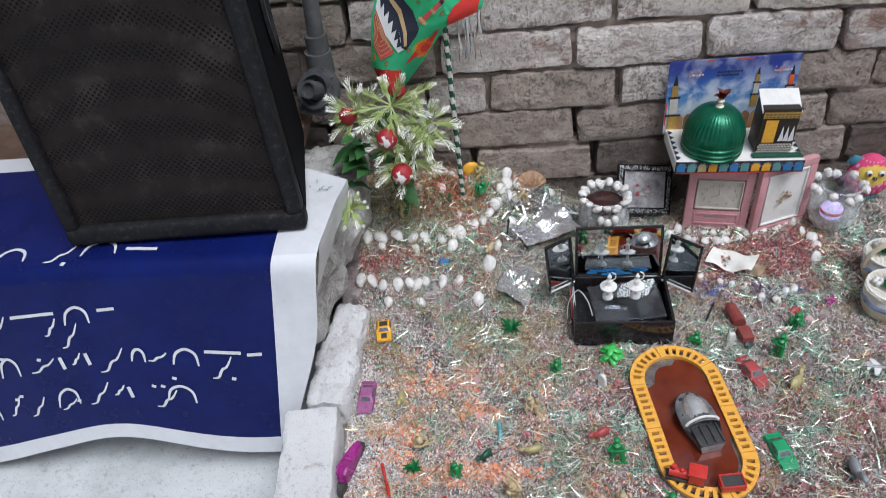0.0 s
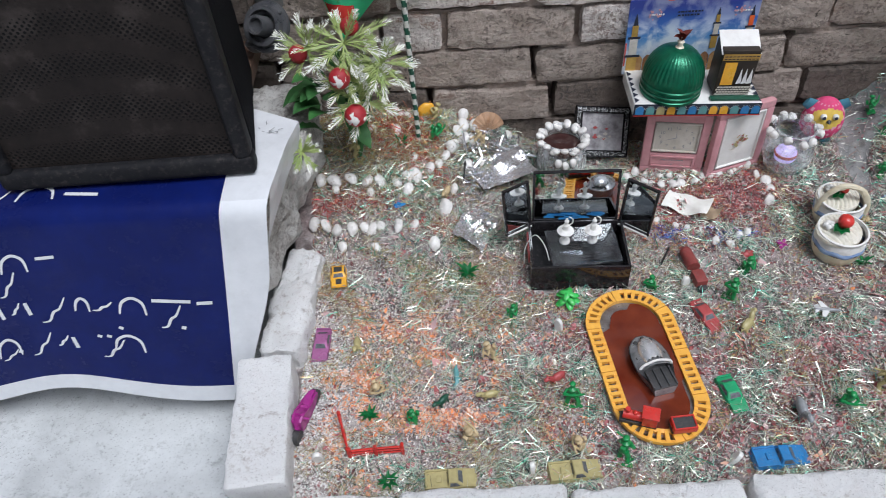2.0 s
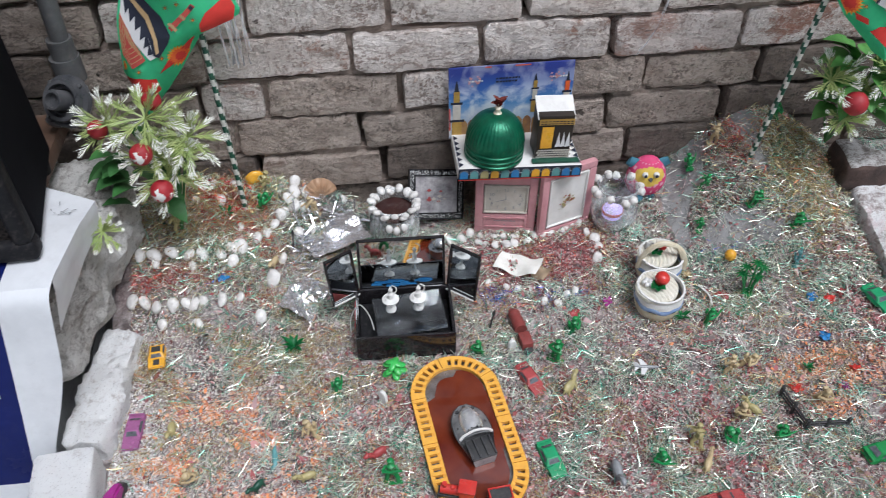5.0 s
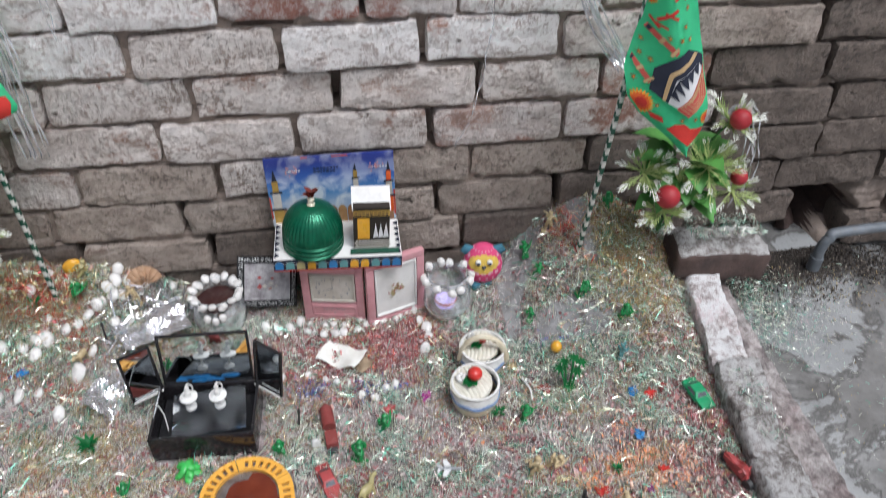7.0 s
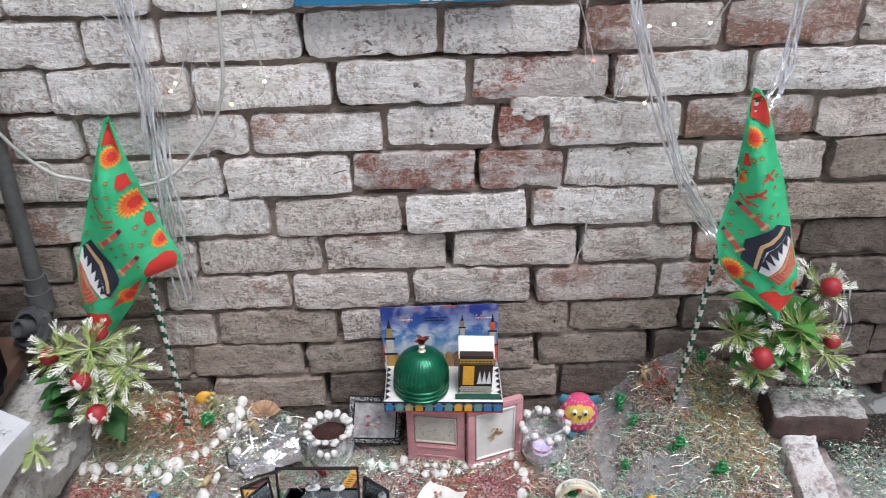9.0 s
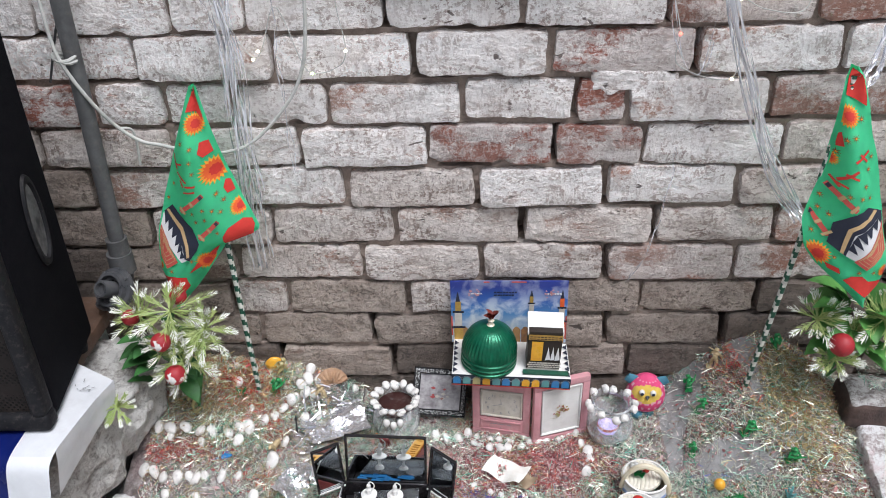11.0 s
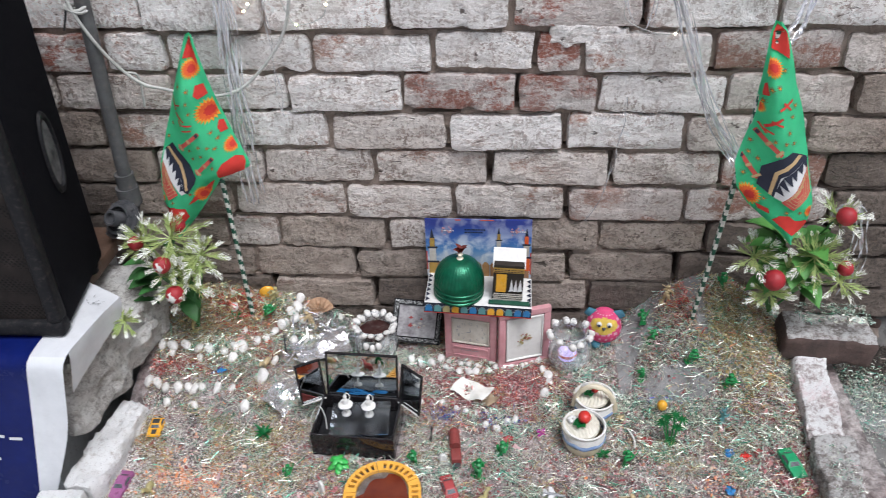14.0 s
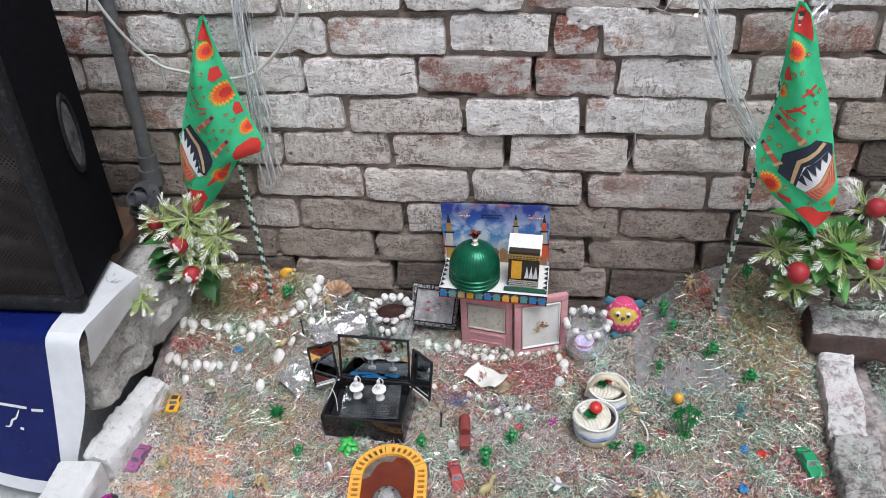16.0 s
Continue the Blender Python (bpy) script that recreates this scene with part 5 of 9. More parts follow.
def build_clock():
    clock = thing("clock_frame", pose(-0.057, -0.104, 0.011, 0, 0, -10), "faded pink folding clock and picture frame standing on pebbles", "clock")
    for name, m, w, lower in (("clock_leaf", I4, 0.122, 0.052), ("picture_leaf", pose(0.061 + 0.060, 0.014, 0, 0, 0, 28), 0.122, 0.018)):
        bm = bmesh.new()
        panel(bm, w, 0.162, 0.016)
        if lower > 0.03:
            box(bm, w - 0.03, 0.011, lower - 0.016, Matrix.Translation((0, 0, 0.015)), 0.002)
            box(bm, w - 0.03, 0.011, 0.02, Matrix.Translation((0, 0, 0.128)), 0.002)
        box(bm, w - 0.004, 0.004, 0.158, Matrix.Translation((0, 0.007, 0.002)))
        leaf = part(name, bm, PINK_WOOD, clock, "", m)
        z0, z1 = lower + 0.003, 0.162 - (0.036 if lower > 0.03 else 0.018)
        bm = bmesh.new()
        panel(bm, w - 0.034, z1 - z0, 0.004, 0.006)
        part("inner_rim", bm, PAPER if lower > 0.03 else WHITE, leaf, "thin inner rim", pose(0, -0.004, z0))
        bm = bmesh.new()
        flat(bm, [(-w / 2 + 0.02, z0 + 0.003), (w / 2 - 0.02, z0 + 0.003), (w / 2 - 0.02, z1 - 0.003), (-w / 2 + 0.02, z1 - 0.003)])
        part("print", bm, PAPER if lower > 0.03 else CARD_WHITE, leaf, "faded paper print", pose(0, -0.003, 0))
        bm = bmesh.new()
        pr = random.Random(4)
        if lower > 0.03:
            c = (z0 + z1) / 2
            for k in range(1, 13):
                a = k * math.pi / 6
                text = bpy.data.curves.new("numeral", "FONT")
                text.body, text.size, text.align_x, text.align_y = str(k), 0.0105, "CENTER", "CENTER"
                holder = bpy.data.objects.new("numeral", text)
                shape = bpy.data.meshes.new_from_object(holder)
                num = bmesh.new()
                num.from_mesh(shape)
                bmesh.ops.rotate(num, matrix=Matrix.Rotation(radians(90), 3, "X"), verts=num.verts)
                part("numeral", num, GREY_TOY, leaf, "", pose(0.032 * math.sin(a), -0.0052, c + 0.024 * math.cos(a)), smooth=False)
                bpy.data.objects.remove(holder)
                bpy.data.curves.remove(text)
                bpy.data.meshes.remove(shape)
            for a, r in ((-1.9, 0.028), (-0.1, 0.016)):
                dx, dz = math.sin(a), math.cos(a)
                flat(bm, [(-0.001 * dz, c + 0.001 * dx), (r * dx, c + r * dz), (0.001 * dz, c - 0.001 * dx)])
            part("pointers", bm, GREY_TOY, leaf, "two dark pointers", pose(0, -0.005, 0), smooth=False)
            bm = bmesh.new()
            panel(bm, w - 0.038, 0.026, 0.0022, 0.003)
            part("drawer_rim", bm, PINK_WOOD, leaf, "raised pink moulding under the dial", pose(0, -0.0065, 0.0185))
            bm = bmesh.new()
            for k in range(9):
                flat(bm, [(-0.022 + 0.005 * k, 0.034), (-0.0185 + 0.005 * k, 0.034), (-0.0185 + 0.005 * k, 0.0362), (-0.022 + 0.005 * k, 0.0362)])
            flat(bm, [(-0.0014, 0.0235), (0.0014, 0.0235), (0.0014, 0.026), (-0.0014, 0.026)])
            part("script_bars", bm, GREY_TOY, leaf, "faint grey lettering bars", pose(0, -0.0062, 0), smooth=False)
        else:
            for k in range(26):
                a, r = pr.uniform(0, 6.28), pr.uniform(0, 0.016)
                x, z, q = r * math.cos(a) * 1.2, 0.085 + r * math.sin(a) + 0.2 * r * math.cos(a), pr.uniform(0.002, 0.0045)
                flat(bm, [(x - q, z), (x, z - q), (x + q, z), (x, z + q)], k % 3)
            for k in range(4):
                flat(bm, [(-0.004 - 0.004 * k, 0.07 - 0.002 * k), (-0.002 - 0.004 * k, 0.07 - 0.002 * k), (-0.016 - 0.003 * k, 0.058 + 0.003 * k)], 1)
            part("flower_print", bm, [MAROON_TOY, OLIVE_TOY, SAND_TOY], leaf, "printed bunch of brown-red flowers", pose(0, -0.006, 0), smooth=False)


def build_photo_frame():
    fr = thing("picture_frame", pose(-0.194, -0.066, 0.03, -34, 12, 8), "small black openwork picture frame leaning by the clock", "picture frame")
    bm = bmesh.new()
    panel(bm, 0.116, 0.1, 0.012, 0.005)
    part("rim", bm, SCROLL, fr, "black and white scrollwork rim")
    for w, h, r, z in ((0.119, 0.103, 0.0026, -0.0015), (0.096, 0.08, 0.0022, 0.01)):
        bm = bmesh.new()
        panel(bm, w, h, r, 0.009)
        part("bead", bm, BLACK_GLOSS, fr, "thin black bead", pose(0, 0, z))
    bm = bmesh.new()
    box(bm, 0.093, 0.003, 0.077, Matrix.Translation((0, 0.001, 0.0115)))
    part("picture", bm, SILVER_PRINT, fr, "dull silvered picture")
    bm = bmesh.new()
    pr = random.Random(14)
    for k in range(9):
        x, z, q = pr.uniform(-0.02, 0.02), 0.05 + pr.uniform(-0.02, 0.02), pr.uniform(0.003, 0.007)
        flat(bm, [(x - q, z), (x, z - q * 0.6), (x + q, z), (x, z + q * 0.6)], k % 2)
    part("picture_print", bm, [MAROON_TOY, PAPER], fr, m=pose(0, -0.003, 0), smooth=False)


def cowrie(bm, m, s=1.0, slot=0):
    """One small sea shell: an egg with a flattened, ribbed back."""
    q = bmesh.ops.create_uvsphere(bm, u_segments=12, v_segments=7, radius=1.0)
    for v in q["verts"]:
        c = v.co
        c.x *= 1 + 0.18 * c.y
        a = math.atan2(c.x, c.y)
        ridge = 1 + 0.04 * math.sin(9 * a)
        v.co = m @ Vector((c.x * 0.0095 * s * ridge, c.y * 0.0125 * s * ridge, (c.z * 0.006 + (0.001 if c.z > 0 else 0)) * s))
    return paint(faces_of(q["verts"]), slot)


def build_bowls():
    for x, y, r, h, kind in ((-0.28, -0.1, 0.05, 0.102, 0), (0.168, -0.115, 0.047, 0.105, 1)):
        bowl = thing("glass_bowl", on_bed(x, y, -0.004), "round glass bowl ringed with white shells and holding a lit ball" if kind else "round glass bowl with white shells round its rim", "bowl")
        bm = bmesh.new()
        outer = [(0.001, 0.0), (r * 0.62, 0.002), (r * 0.9, h * 0.16), (r * 1.03, h * 0.38), (r * 0.98, h * 0.62), (r * 0.85, h * 0.82), (r * 0.82, h * 0.92), (r * 0.9, h)]
        inner = [(q - 0.003 if q > 0.01 else 0.001, z + 0.003) for q, z in outer[::-1]]
        lathe(bm, outer + inner, 40)
        glass = part("glass", bm, GLASS, bowl, "misty clear glass")
        glass.visible_shadow = False
        bm = bmesh.new()
        bmesh.ops.create_circle(bm, cap_ends=True, segments=32, radius=r * (0.9 if kind else 0.8), matrix=Matrix.Translation((0, 0, h * (0.3 if kind else 0.78))))
        part("filling", bm, BOWL_WATER, bowl, "dark reddish water") if not kind else part("filling", bm, CLEAR, bowl, "clear water")
        n = 22 if not kind else 11
        for k in range(n):
            a = 2 * math.pi * k / n + 0.1 * (k % 3)
            bm = bmesh.new()
            if kind:
                q = bmesh.ops.create_icosphere(bm, subdivisions=2, radius=0.0085)
                for v in q["verts"]:
                    v.co *= 1 + 0.3 * noise.noise(v.co * 190 + Vector((k, 0, 0)))
            else:
                cowrie(bm, I4, 0.8)
                bmesh.ops.transform(bm, matrix=pose(0, 0, 0, 25, 0, 0), verts=bm.verts)
            part("shell", bm, SHELL, bowl, m=pose(r * (0.98 if kind else 0.88) * math.cos(a), r * (0.98 if kind else 0.88) * math.sin(a), h * (0.93 if kind else 0.95) + 0.004 * math.sin(k * 2.1), 0, 0, math.degrees(a) - 90))
        if not kind:
            for k in range(3):
                bm = bmesh.new()
                cowrie(bm, I4, 0.75)
                part("shell", bm, SHELL, bowl, m=pose(-0.014 + 0.014 * k, -r * 1.0, h * (0.74 - 0.07 * (1 - abs(k - 1))), 75, 0, 10 * k))
        else:
            led = thing("glow_ball", on_bed(x - 0.004, y - 0.004, 0.036), "glowing violet ball with a red band in the bowl", "lamp")
            bm = bmesh.new()
            ball(bm, 0.022, I4, 20, 14)
            part("globe", bm, GLOW_BALL, led)
            bm = bmesh.new()
            lathe(bm, [(0.0216, 0.0005), (0.0226, 0.002), (0.0222, 0.0065), (0.021, 0.0075)], 24)
            part("band", bm, RED_TOY, led, "red band")
            bm = bmesh.new()
            tube(bm, curve_through([(0, 0, 0.02), (0.004, -0.01, 0.05), (0.0, -0.03, 0.08)]), 0.0008, 5)
            part("wire", bm, CABLE_WHITE, led)


def build_plush():
    bm = bmesh.new()
    q = bmesh.ops.create_uvsphere(bm, u_segments=52, v_segments=36, radius=1.0)
    for v in q["verts"]:
        c = v.co
        k = 1.0 - 0.12 * c.z
        v.co = Vector((c.x * 0.041 * k, c.y * 0.034 * k, 0.05 + c.z * 0.047))
    for f in bm.faces:
        c = f.calc_center_median()
        a = math.atan2(c.x, -c.y)
        row = round(c.z / 0.0155)
        u = (a * 0.04 / 0.0165 + 0.5 * (row % 2)) % 1 - 0.5
        dots = math.hypot(u * 0.0165, c.z - row * 0.0155)
        f.material_index = 0
        if ((c.x - 0.0) / 0.03) ** 2 + ((c.z - 0.066) / 0.019) ** 2 < 1 and c.y < 0:
            f.material_index = 1
        elif dots < 0.0042 and 0.012 < c.z < 0.09:
            f.material_index = 6
    for side in (-1, 1):
        cyl(bm, 0.011, 0.008, 0.018, pose(side * 0.026, 0.002, 0.078, 0, side * 60, 0) @ Matrix.Diagonal((1.25, 0.5, 1, 1)), 14, 2)
        ball(bm, 0.0062, pose(side * 0.0115, -0.0285, 0.072), 12, 8, 3)
        ball(bm, 0.0036, pose(side * 0.0115, -0.0335, 0.072), 10, 7, 4)
        ball(bm, 0.012, pose(side * 0.013, -0.018, 0.004), 10, 7, 2)
    cyl(bm, 0.005, 0.0005, 0.008, pose(0, -0.032, 0.063, 100, 0, 0), 8, 5)
    solo("plush_toy", bm, [TOY_PINK, TOY_YELLOW, TOY_BLUE, CARD_WHITE, FLAG_BLACK, DARK_TOY, PLUSH_DOT], on_bed(0.25, -0.055, -0.004, -6), "pink dotted plush toy with teal ears beside a bowl", "toy")


def build_music_box():
    mb = thing("music_box", pose(-0.284, -0.3485, 0.013, 0, 0, -2.5), "open black musical jewellery box with dancers before three mirrors", "music box")
    w, d, h = 0.172, 0.118, 0.058
    bm = bmesh.new()
    t = 0.005
    box(bm, w, d, t, I4, 0.001)
    part("bottom", bm, BLACK_GLOSS, mb)
    for x, y, sx, sy in ((0, -d / 2 + t / 2, w, t), (0, d / 2 - t / 2, w, t), (-w / 2 + t / 2, 0, t, d - 2 * t), (w / 2 - t / 2, 0, t, d - 2 * t)):
        bm = bmesh.new()
        box(bm, sx, sy, h, Matrix.Translation((x, y, 0)), 0.0015)
        part("side_wall", bm, BLACK_GLOSS, mb)
    bm = bmesh.new()
    box(bm, 0.003, d * 0.5, 0.02, Matrix.Translation((-w / 2 - 0.001, 0.01, 0.03)), 0.001)
    part("side_trim", bm, MAROON_TOY, mb, "dark red side trim")
    bm = bmesh.new()
    box(bm, 0.122, 0.088, 0.003, pose(0.008, -0.006, 0.056, 3, -2, 6), 0.0008)
    part("stage", bm, PLATE, mb, "smoky clear plate")
    bm = bmesh.new()
    box(bm, w - 0.012, d - 0.012, 0.004, Matrix.Translation((0, 0, 0.02)))
    part("tray_bottom", bm, BLACK_RUBBER, mb, "dark tray")
    # mirror leaves
    for x, y, rz, ww, hh in ((0, d / 2 + 0.002, 0, 0.156, 0.11), (-0.077, d / 2 + 0.0, 0, 0.056, 0.1), (0.077, d / 2 + 0.0, 0, 0.062, 0.1)):
        hinge = 0 if ww > 0.1 else (-1 if x < 0 else 1)
        bm = bmesh.new()
        panel(bm, ww, hh, 0.005, 0.006)
        m = pose(0, d / 2, 0.050, -12, 0, 0)
        if hinge:
            m = pose(x, d / 2 - 0.002, 0.05, -9, 0, (31 if hinge < 0 else -37)) @ Matrix.Translation((hinge * (ww / 2 + 0.002), 0, 0))
        leaf = part("mirror_leaf", bm, BLACK_GLOSS, mb, "black-framed mirror leaf", m)
        bm = bmesh.new()
        box(bm, ww - 0.008, 0.002, hh - 0.008, Matrix.Translation((0, 0.001, 0.004)))
        part("mirror", bm, MIRROR, leaf, "dusty mirror")
        # a white strip paints the light reflected on the lower frame
        if hinge:
            bm = bmesh.new()
            box(bm, ww - 0.004, 0.0015, 0.0035, Matrix.Translation((0, -0.0042, 0.0006)), 0.0004)
            part("worn_edge", bm, CARD_WHITE, leaf, "pale strip painting reflected light on the lower edge")
        if not hinge:
            bm = bmesh.new()
            pr = random.Random(2)
            for k in range(16):
                x0, z0, ww2 = pr.uniform(-0.06, 0.03), pr.uniform(0.008, 0.02), pr.uniform(0.015, 0.035)
                flat(bm, [(x0, z0), (x0 + ww2, z0 - 0.001), (x0 + ww2 * 0.8, z0 + 0.003), (x0 + 0.003, z0 + 0.0035)])
            part("painted_water", bm, BLUE_TOY, leaf, "blue painted water", pose(0, -0.0015, 0), smooth=False)
    # the two dancers are plain little figures
    for x, y in ((-0.020, 0.004), (0.022, 0.002)):
        bm = bmesh.new()
        lathe(bm, [(0.0005, 0.0), (0.0078, 0.0), (0.0078, 0.003), (0.006, 0.0055), (0.0022, 0.0062), (0.0019, 0.016), (0.003, 0.019), (0.0118, 0.0205), (0.0122, 0.0225), (0.004, 0.0245), (0.0032, 0.029), (0.0044, 0.0335), (0.0017, 0.0365), (0.0014, 0.038)], 20)
        ball(bm, 0.0034, pose(0.0006, 0, 0.0405), 10, 8)
        ball(bm, 0.0017, pose(0.001, 0.002, 0.0438), 8, 6)
        tube(bm, curve_through([(0.004, 0, 0.0335), (0.0085, -0.001, 0.038), (0.0085, -0.001, 0.046), (0.003, -0.001, 0.0505)], 4), 0.0009, 6)
        tube(bm, curve_through([(-0.004, 0, 0.0335), (-0.0075, -0.003, 0.03), (-0.006, -0.006, 0.0265)], 4), 0.0009, 6)
        solo("dancer_figurine", bm, WHITE, pose(-0.284 + x * 1.15, -0.346 + y, 0.0705) @ Matrix.Scale(1.22, 4), "tiny white plastic dancer standing on the music box", "figurine", "dancers on the music box")
    bm = bmesh.new()
    tube(bm, curve_through([(-0.096, -0.02, 0.03), (-0.094, -0.01, 0.06), (-0.078, -0.004, 0.085), (-0.062, -0.02, 0.076), (-0.054, -0.04, 0.058)]), 0.0009, 6)
    part("wire", bm, CABLE_WHITE, mb, "loose white wire")


build_card()
build_clock()
build_photo_frame()
build_bowls()
build_plush()
build_music_box()


# ---- flags, flowers, garlands and lights ----
def lerp_table(table, z):
    for (z0, a0, b0), (z1, a1, b1) in zip(table, table[1:]):
        if z1 <= z <= z0:
            t = (z0 - z) / (z0 - z1) if z0 > z1 else 0
            return a0 + (a1 - a0) * t, b0 + (b1 - b0) * t
    return table[-1][1:] if z < table[-1][0] else table[0][1:]


def build_flag(name, table, y_at, unit, pole_pts, prints, stars, label):
    flag = thing(name, I4, label, "flag", "flags in the bed")

    def surf(x, z):
        a, b = lerp_table(table, z)
        u = min(1.0, max(0.0, (x - a) / max(1e-4, b - a)))
        fold = 0.006 * math.sin(u * 7 + z * 22) + 0.004 * noise.noise(Vector((x * 25, z * 18, 2)))
        return y_at(z) - 0.032 * math.sin(math.pi * u) * min(1, (table[0][0] - z) / 0.12) + fold
    bm = bmesh.new()
    n, k = 44, 16
    zt, zb = table[0][0], table[-1][0]
    rows = []
    for j in range(n + 1):
        z = zt + (zb - zt) * j / n
        a, b = lerp_table(table, z)
        rows.append([bm.verts.new((a + (b - a) * i / k, surf(a + (b - a) * i / k, z), z)) for i in range(k + 1)])
    for p, q in zip(rows, rows[1:]):
        for i in range(k):
            bm.faces.new((p[i], q[i], q[i + 1], p[i + 1]))
    front = bm.faces[:]
    ex = bmesh.ops.solidify(bm, geom=front, thickness=0.0012)
    cloth = part("cloth", bm, FLAG_GREEN, flag, "green printed cotton cloth")

    def decal(pname, pts, m, off=0.0022, shape=None):
        bm = bmesh.new()
        f = bm.faces.new([bm.verts.new((unit(*p)[0], 0, unit(*p)[1])) for p in pts])
        f.normal_update()
        bmesh.ops.triangulate(bm, faces=[f])
        bmesh.ops.subdivide_edges(bm, edges=bm.edges[:], cuts=2, use_grid_fill=True)
        for v in bm.verts:
            a, b = lerp_table(table, v.co.z)
            v.co.x = min(max(v.co.x, a + 0.004), b - 0.004)
            v.co.y = surf(v.co.x, v.co.z) - off
        bmesh.ops.recalc_face_normals(bm, faces=bm.faces)
        part(pname, bm, m, cloth)

    def disc(x, y, r, n, jag=0.0):
        return [(x + r * (1 + jag * (-1) ** i) * math.cos(6.2832 * i / n), y + r * (1 + jag * (-1) ** i) * math.sin(6.2832 * i / n)) for i in range(n)]

    def stroke(x0, y0, x1, y1, w):
        d = math.hypot(x1 - x0, y1 - y0)
        nx, ny = -(y1 - y0) / d * w / 2, (x1 - x0) / d * w / 2
        return [(x0 + nx, y0 + ny), (x1 + nx, y1 + ny), (x1 - nx, y1 - ny), (x0 - nx, y0 - ny)]
    for what, data in prints:
        if what == "sunflower":
            x, y, r = data
            decal("sunflower_print", disc(x, y, r, 44, 0.16), FLAG_AMBER)
            decal("sunflower_petals", disc(x, y, r * 0.78, 36, 0.14), FLAG_ORANGE, 0.0030)
            decal("sunflower_heart", disc(x + r * 0.1, y, r * 0.45, 18, 0.1), FLAG_RED, 0.0036)
        elif what == "bar":
            decal("script_bar", stroke(*data), FLAG_RED)
        elif what == "tower":
            x0, y0, x1, y1 = data
            decal("tower_print", stroke(x0, y0, x1, y1, 17), FLAG_BRICK)
            for t, w in ((0.12, 34), (0.55, 22), (0.92, 14)):
                cx, cy = x0 + (x1 - x0) * t, y0 + (y1 - y0) * t
                decal("tower_ring", stroke(cx - (x1 - x0) * 0.05, cy - (y1 - y0) * 0.05, cx + (x1 - x0) * 0.05, cy + (y1 - y0) * 0.05, w), FLAG_TAN if t < 0.9 else FLAG_BLACK, 0.0034)
        else:
            m = {"red": FLAG_RED, "black": FLAG_BLACK, "white": FLAG_WHITE, "brick": FLAG_BRICK, "tan": FLAG_TAN, "tooth": FLAG_BLACK}[what]
            off = {"red": 0.0024, "white": 0.0024, "black": 0.0032, "brick": 0.003, "tan": 0.0042, "tooth": 0.0034}[what]
            decal(what + "_print", data, m, off)
    for x, y in stars:
        decal("star_print", disc(x, y, 8.0, 16, 0.6), FLAG_BROWN)
        decal("star_heart", disc(x, y, 2.6, 6), FLAG_AMBER, 0.0034)
    wall_print = next(data for what, data in prints if what == "brick")
    mid = sum((Vector(p) for p in wall_print), Vector((0, 0))) / len(wall_print)
    for k in range(1, 5):
        rim = [Vector(p).lerp(mid, 0.18 * k) for p in wall_print]
        for p, q in zip(rim, rim[1:] + rim[:1]):
            if (q - p).length > 14:
                decal("brick_line", stroke(p.x, p.y, q.x, q.y, 2.2), FLAG_TAN, 0.0042)
    # pole with a spiral stripe
    bm = bmesh.new()
    pts = curve_through(pole_pts, 60)
    tube(bm, pts, 0.0052, 12)
    bm.faces.ensure_lookup_table()
    for i, f in enumerate(bm.faces[:(len(pts) - 1) * 12]):
        f.material_index = ((i // 12) * 3 + (i % 12)) // 6 % 2
    part("pole", bm, [POLE_GREEN, POLE_WHITE], flag, "spiral-striped green and white stick")
    return flag


def unit_l(cx, cy):
    return -0.571 + 0.000482 * (cx - 182) - 0.000121 * (cy - 70), 0.796 - 0.000512 * (cy - 70) - 0.000015 * (cx - 182)


def unit_r(cx, cy):
    return 0.462 + 0.000533 * (cx - 285) + 0.000106 * (cy - 40), 0.827 - 0.000543 * (cy - 40) - 0.000052 * (cx - 285)


TABLE_L = [(0.798, -0.576, -0.566), (0.737, -0.604, -0.556), (0.647, -0.643, -0.541), (0.593, -0.664, -0.525), (0.535, -0.684, -0.500), (0.52, -0.688, -0.505), (0.499, -0.692, -0.565), (0.438, -0.701, -0.61), (0.40, -0.695, -0.64), (0.368, -0.678, -0.668)]
TABLE_R = [(0.830, 0.457, 0.468), (0.815, 0.452, 0.481), (0.764, 0.453, 0.500), (0.721, 0.453, 0.514), (0.683, 0.453, 0.532), (0.647, 0.451, 0.545), (0.593, 0.438, 0.562), (0.574, 0.434, 0.566), (0.526, 0.444, 0.58), (0.495, 0.468, 0.588), (0.461, 0.506, 0.588), (0.44, 0.53, 0.582), (0.418, 0.552, 0.566)]
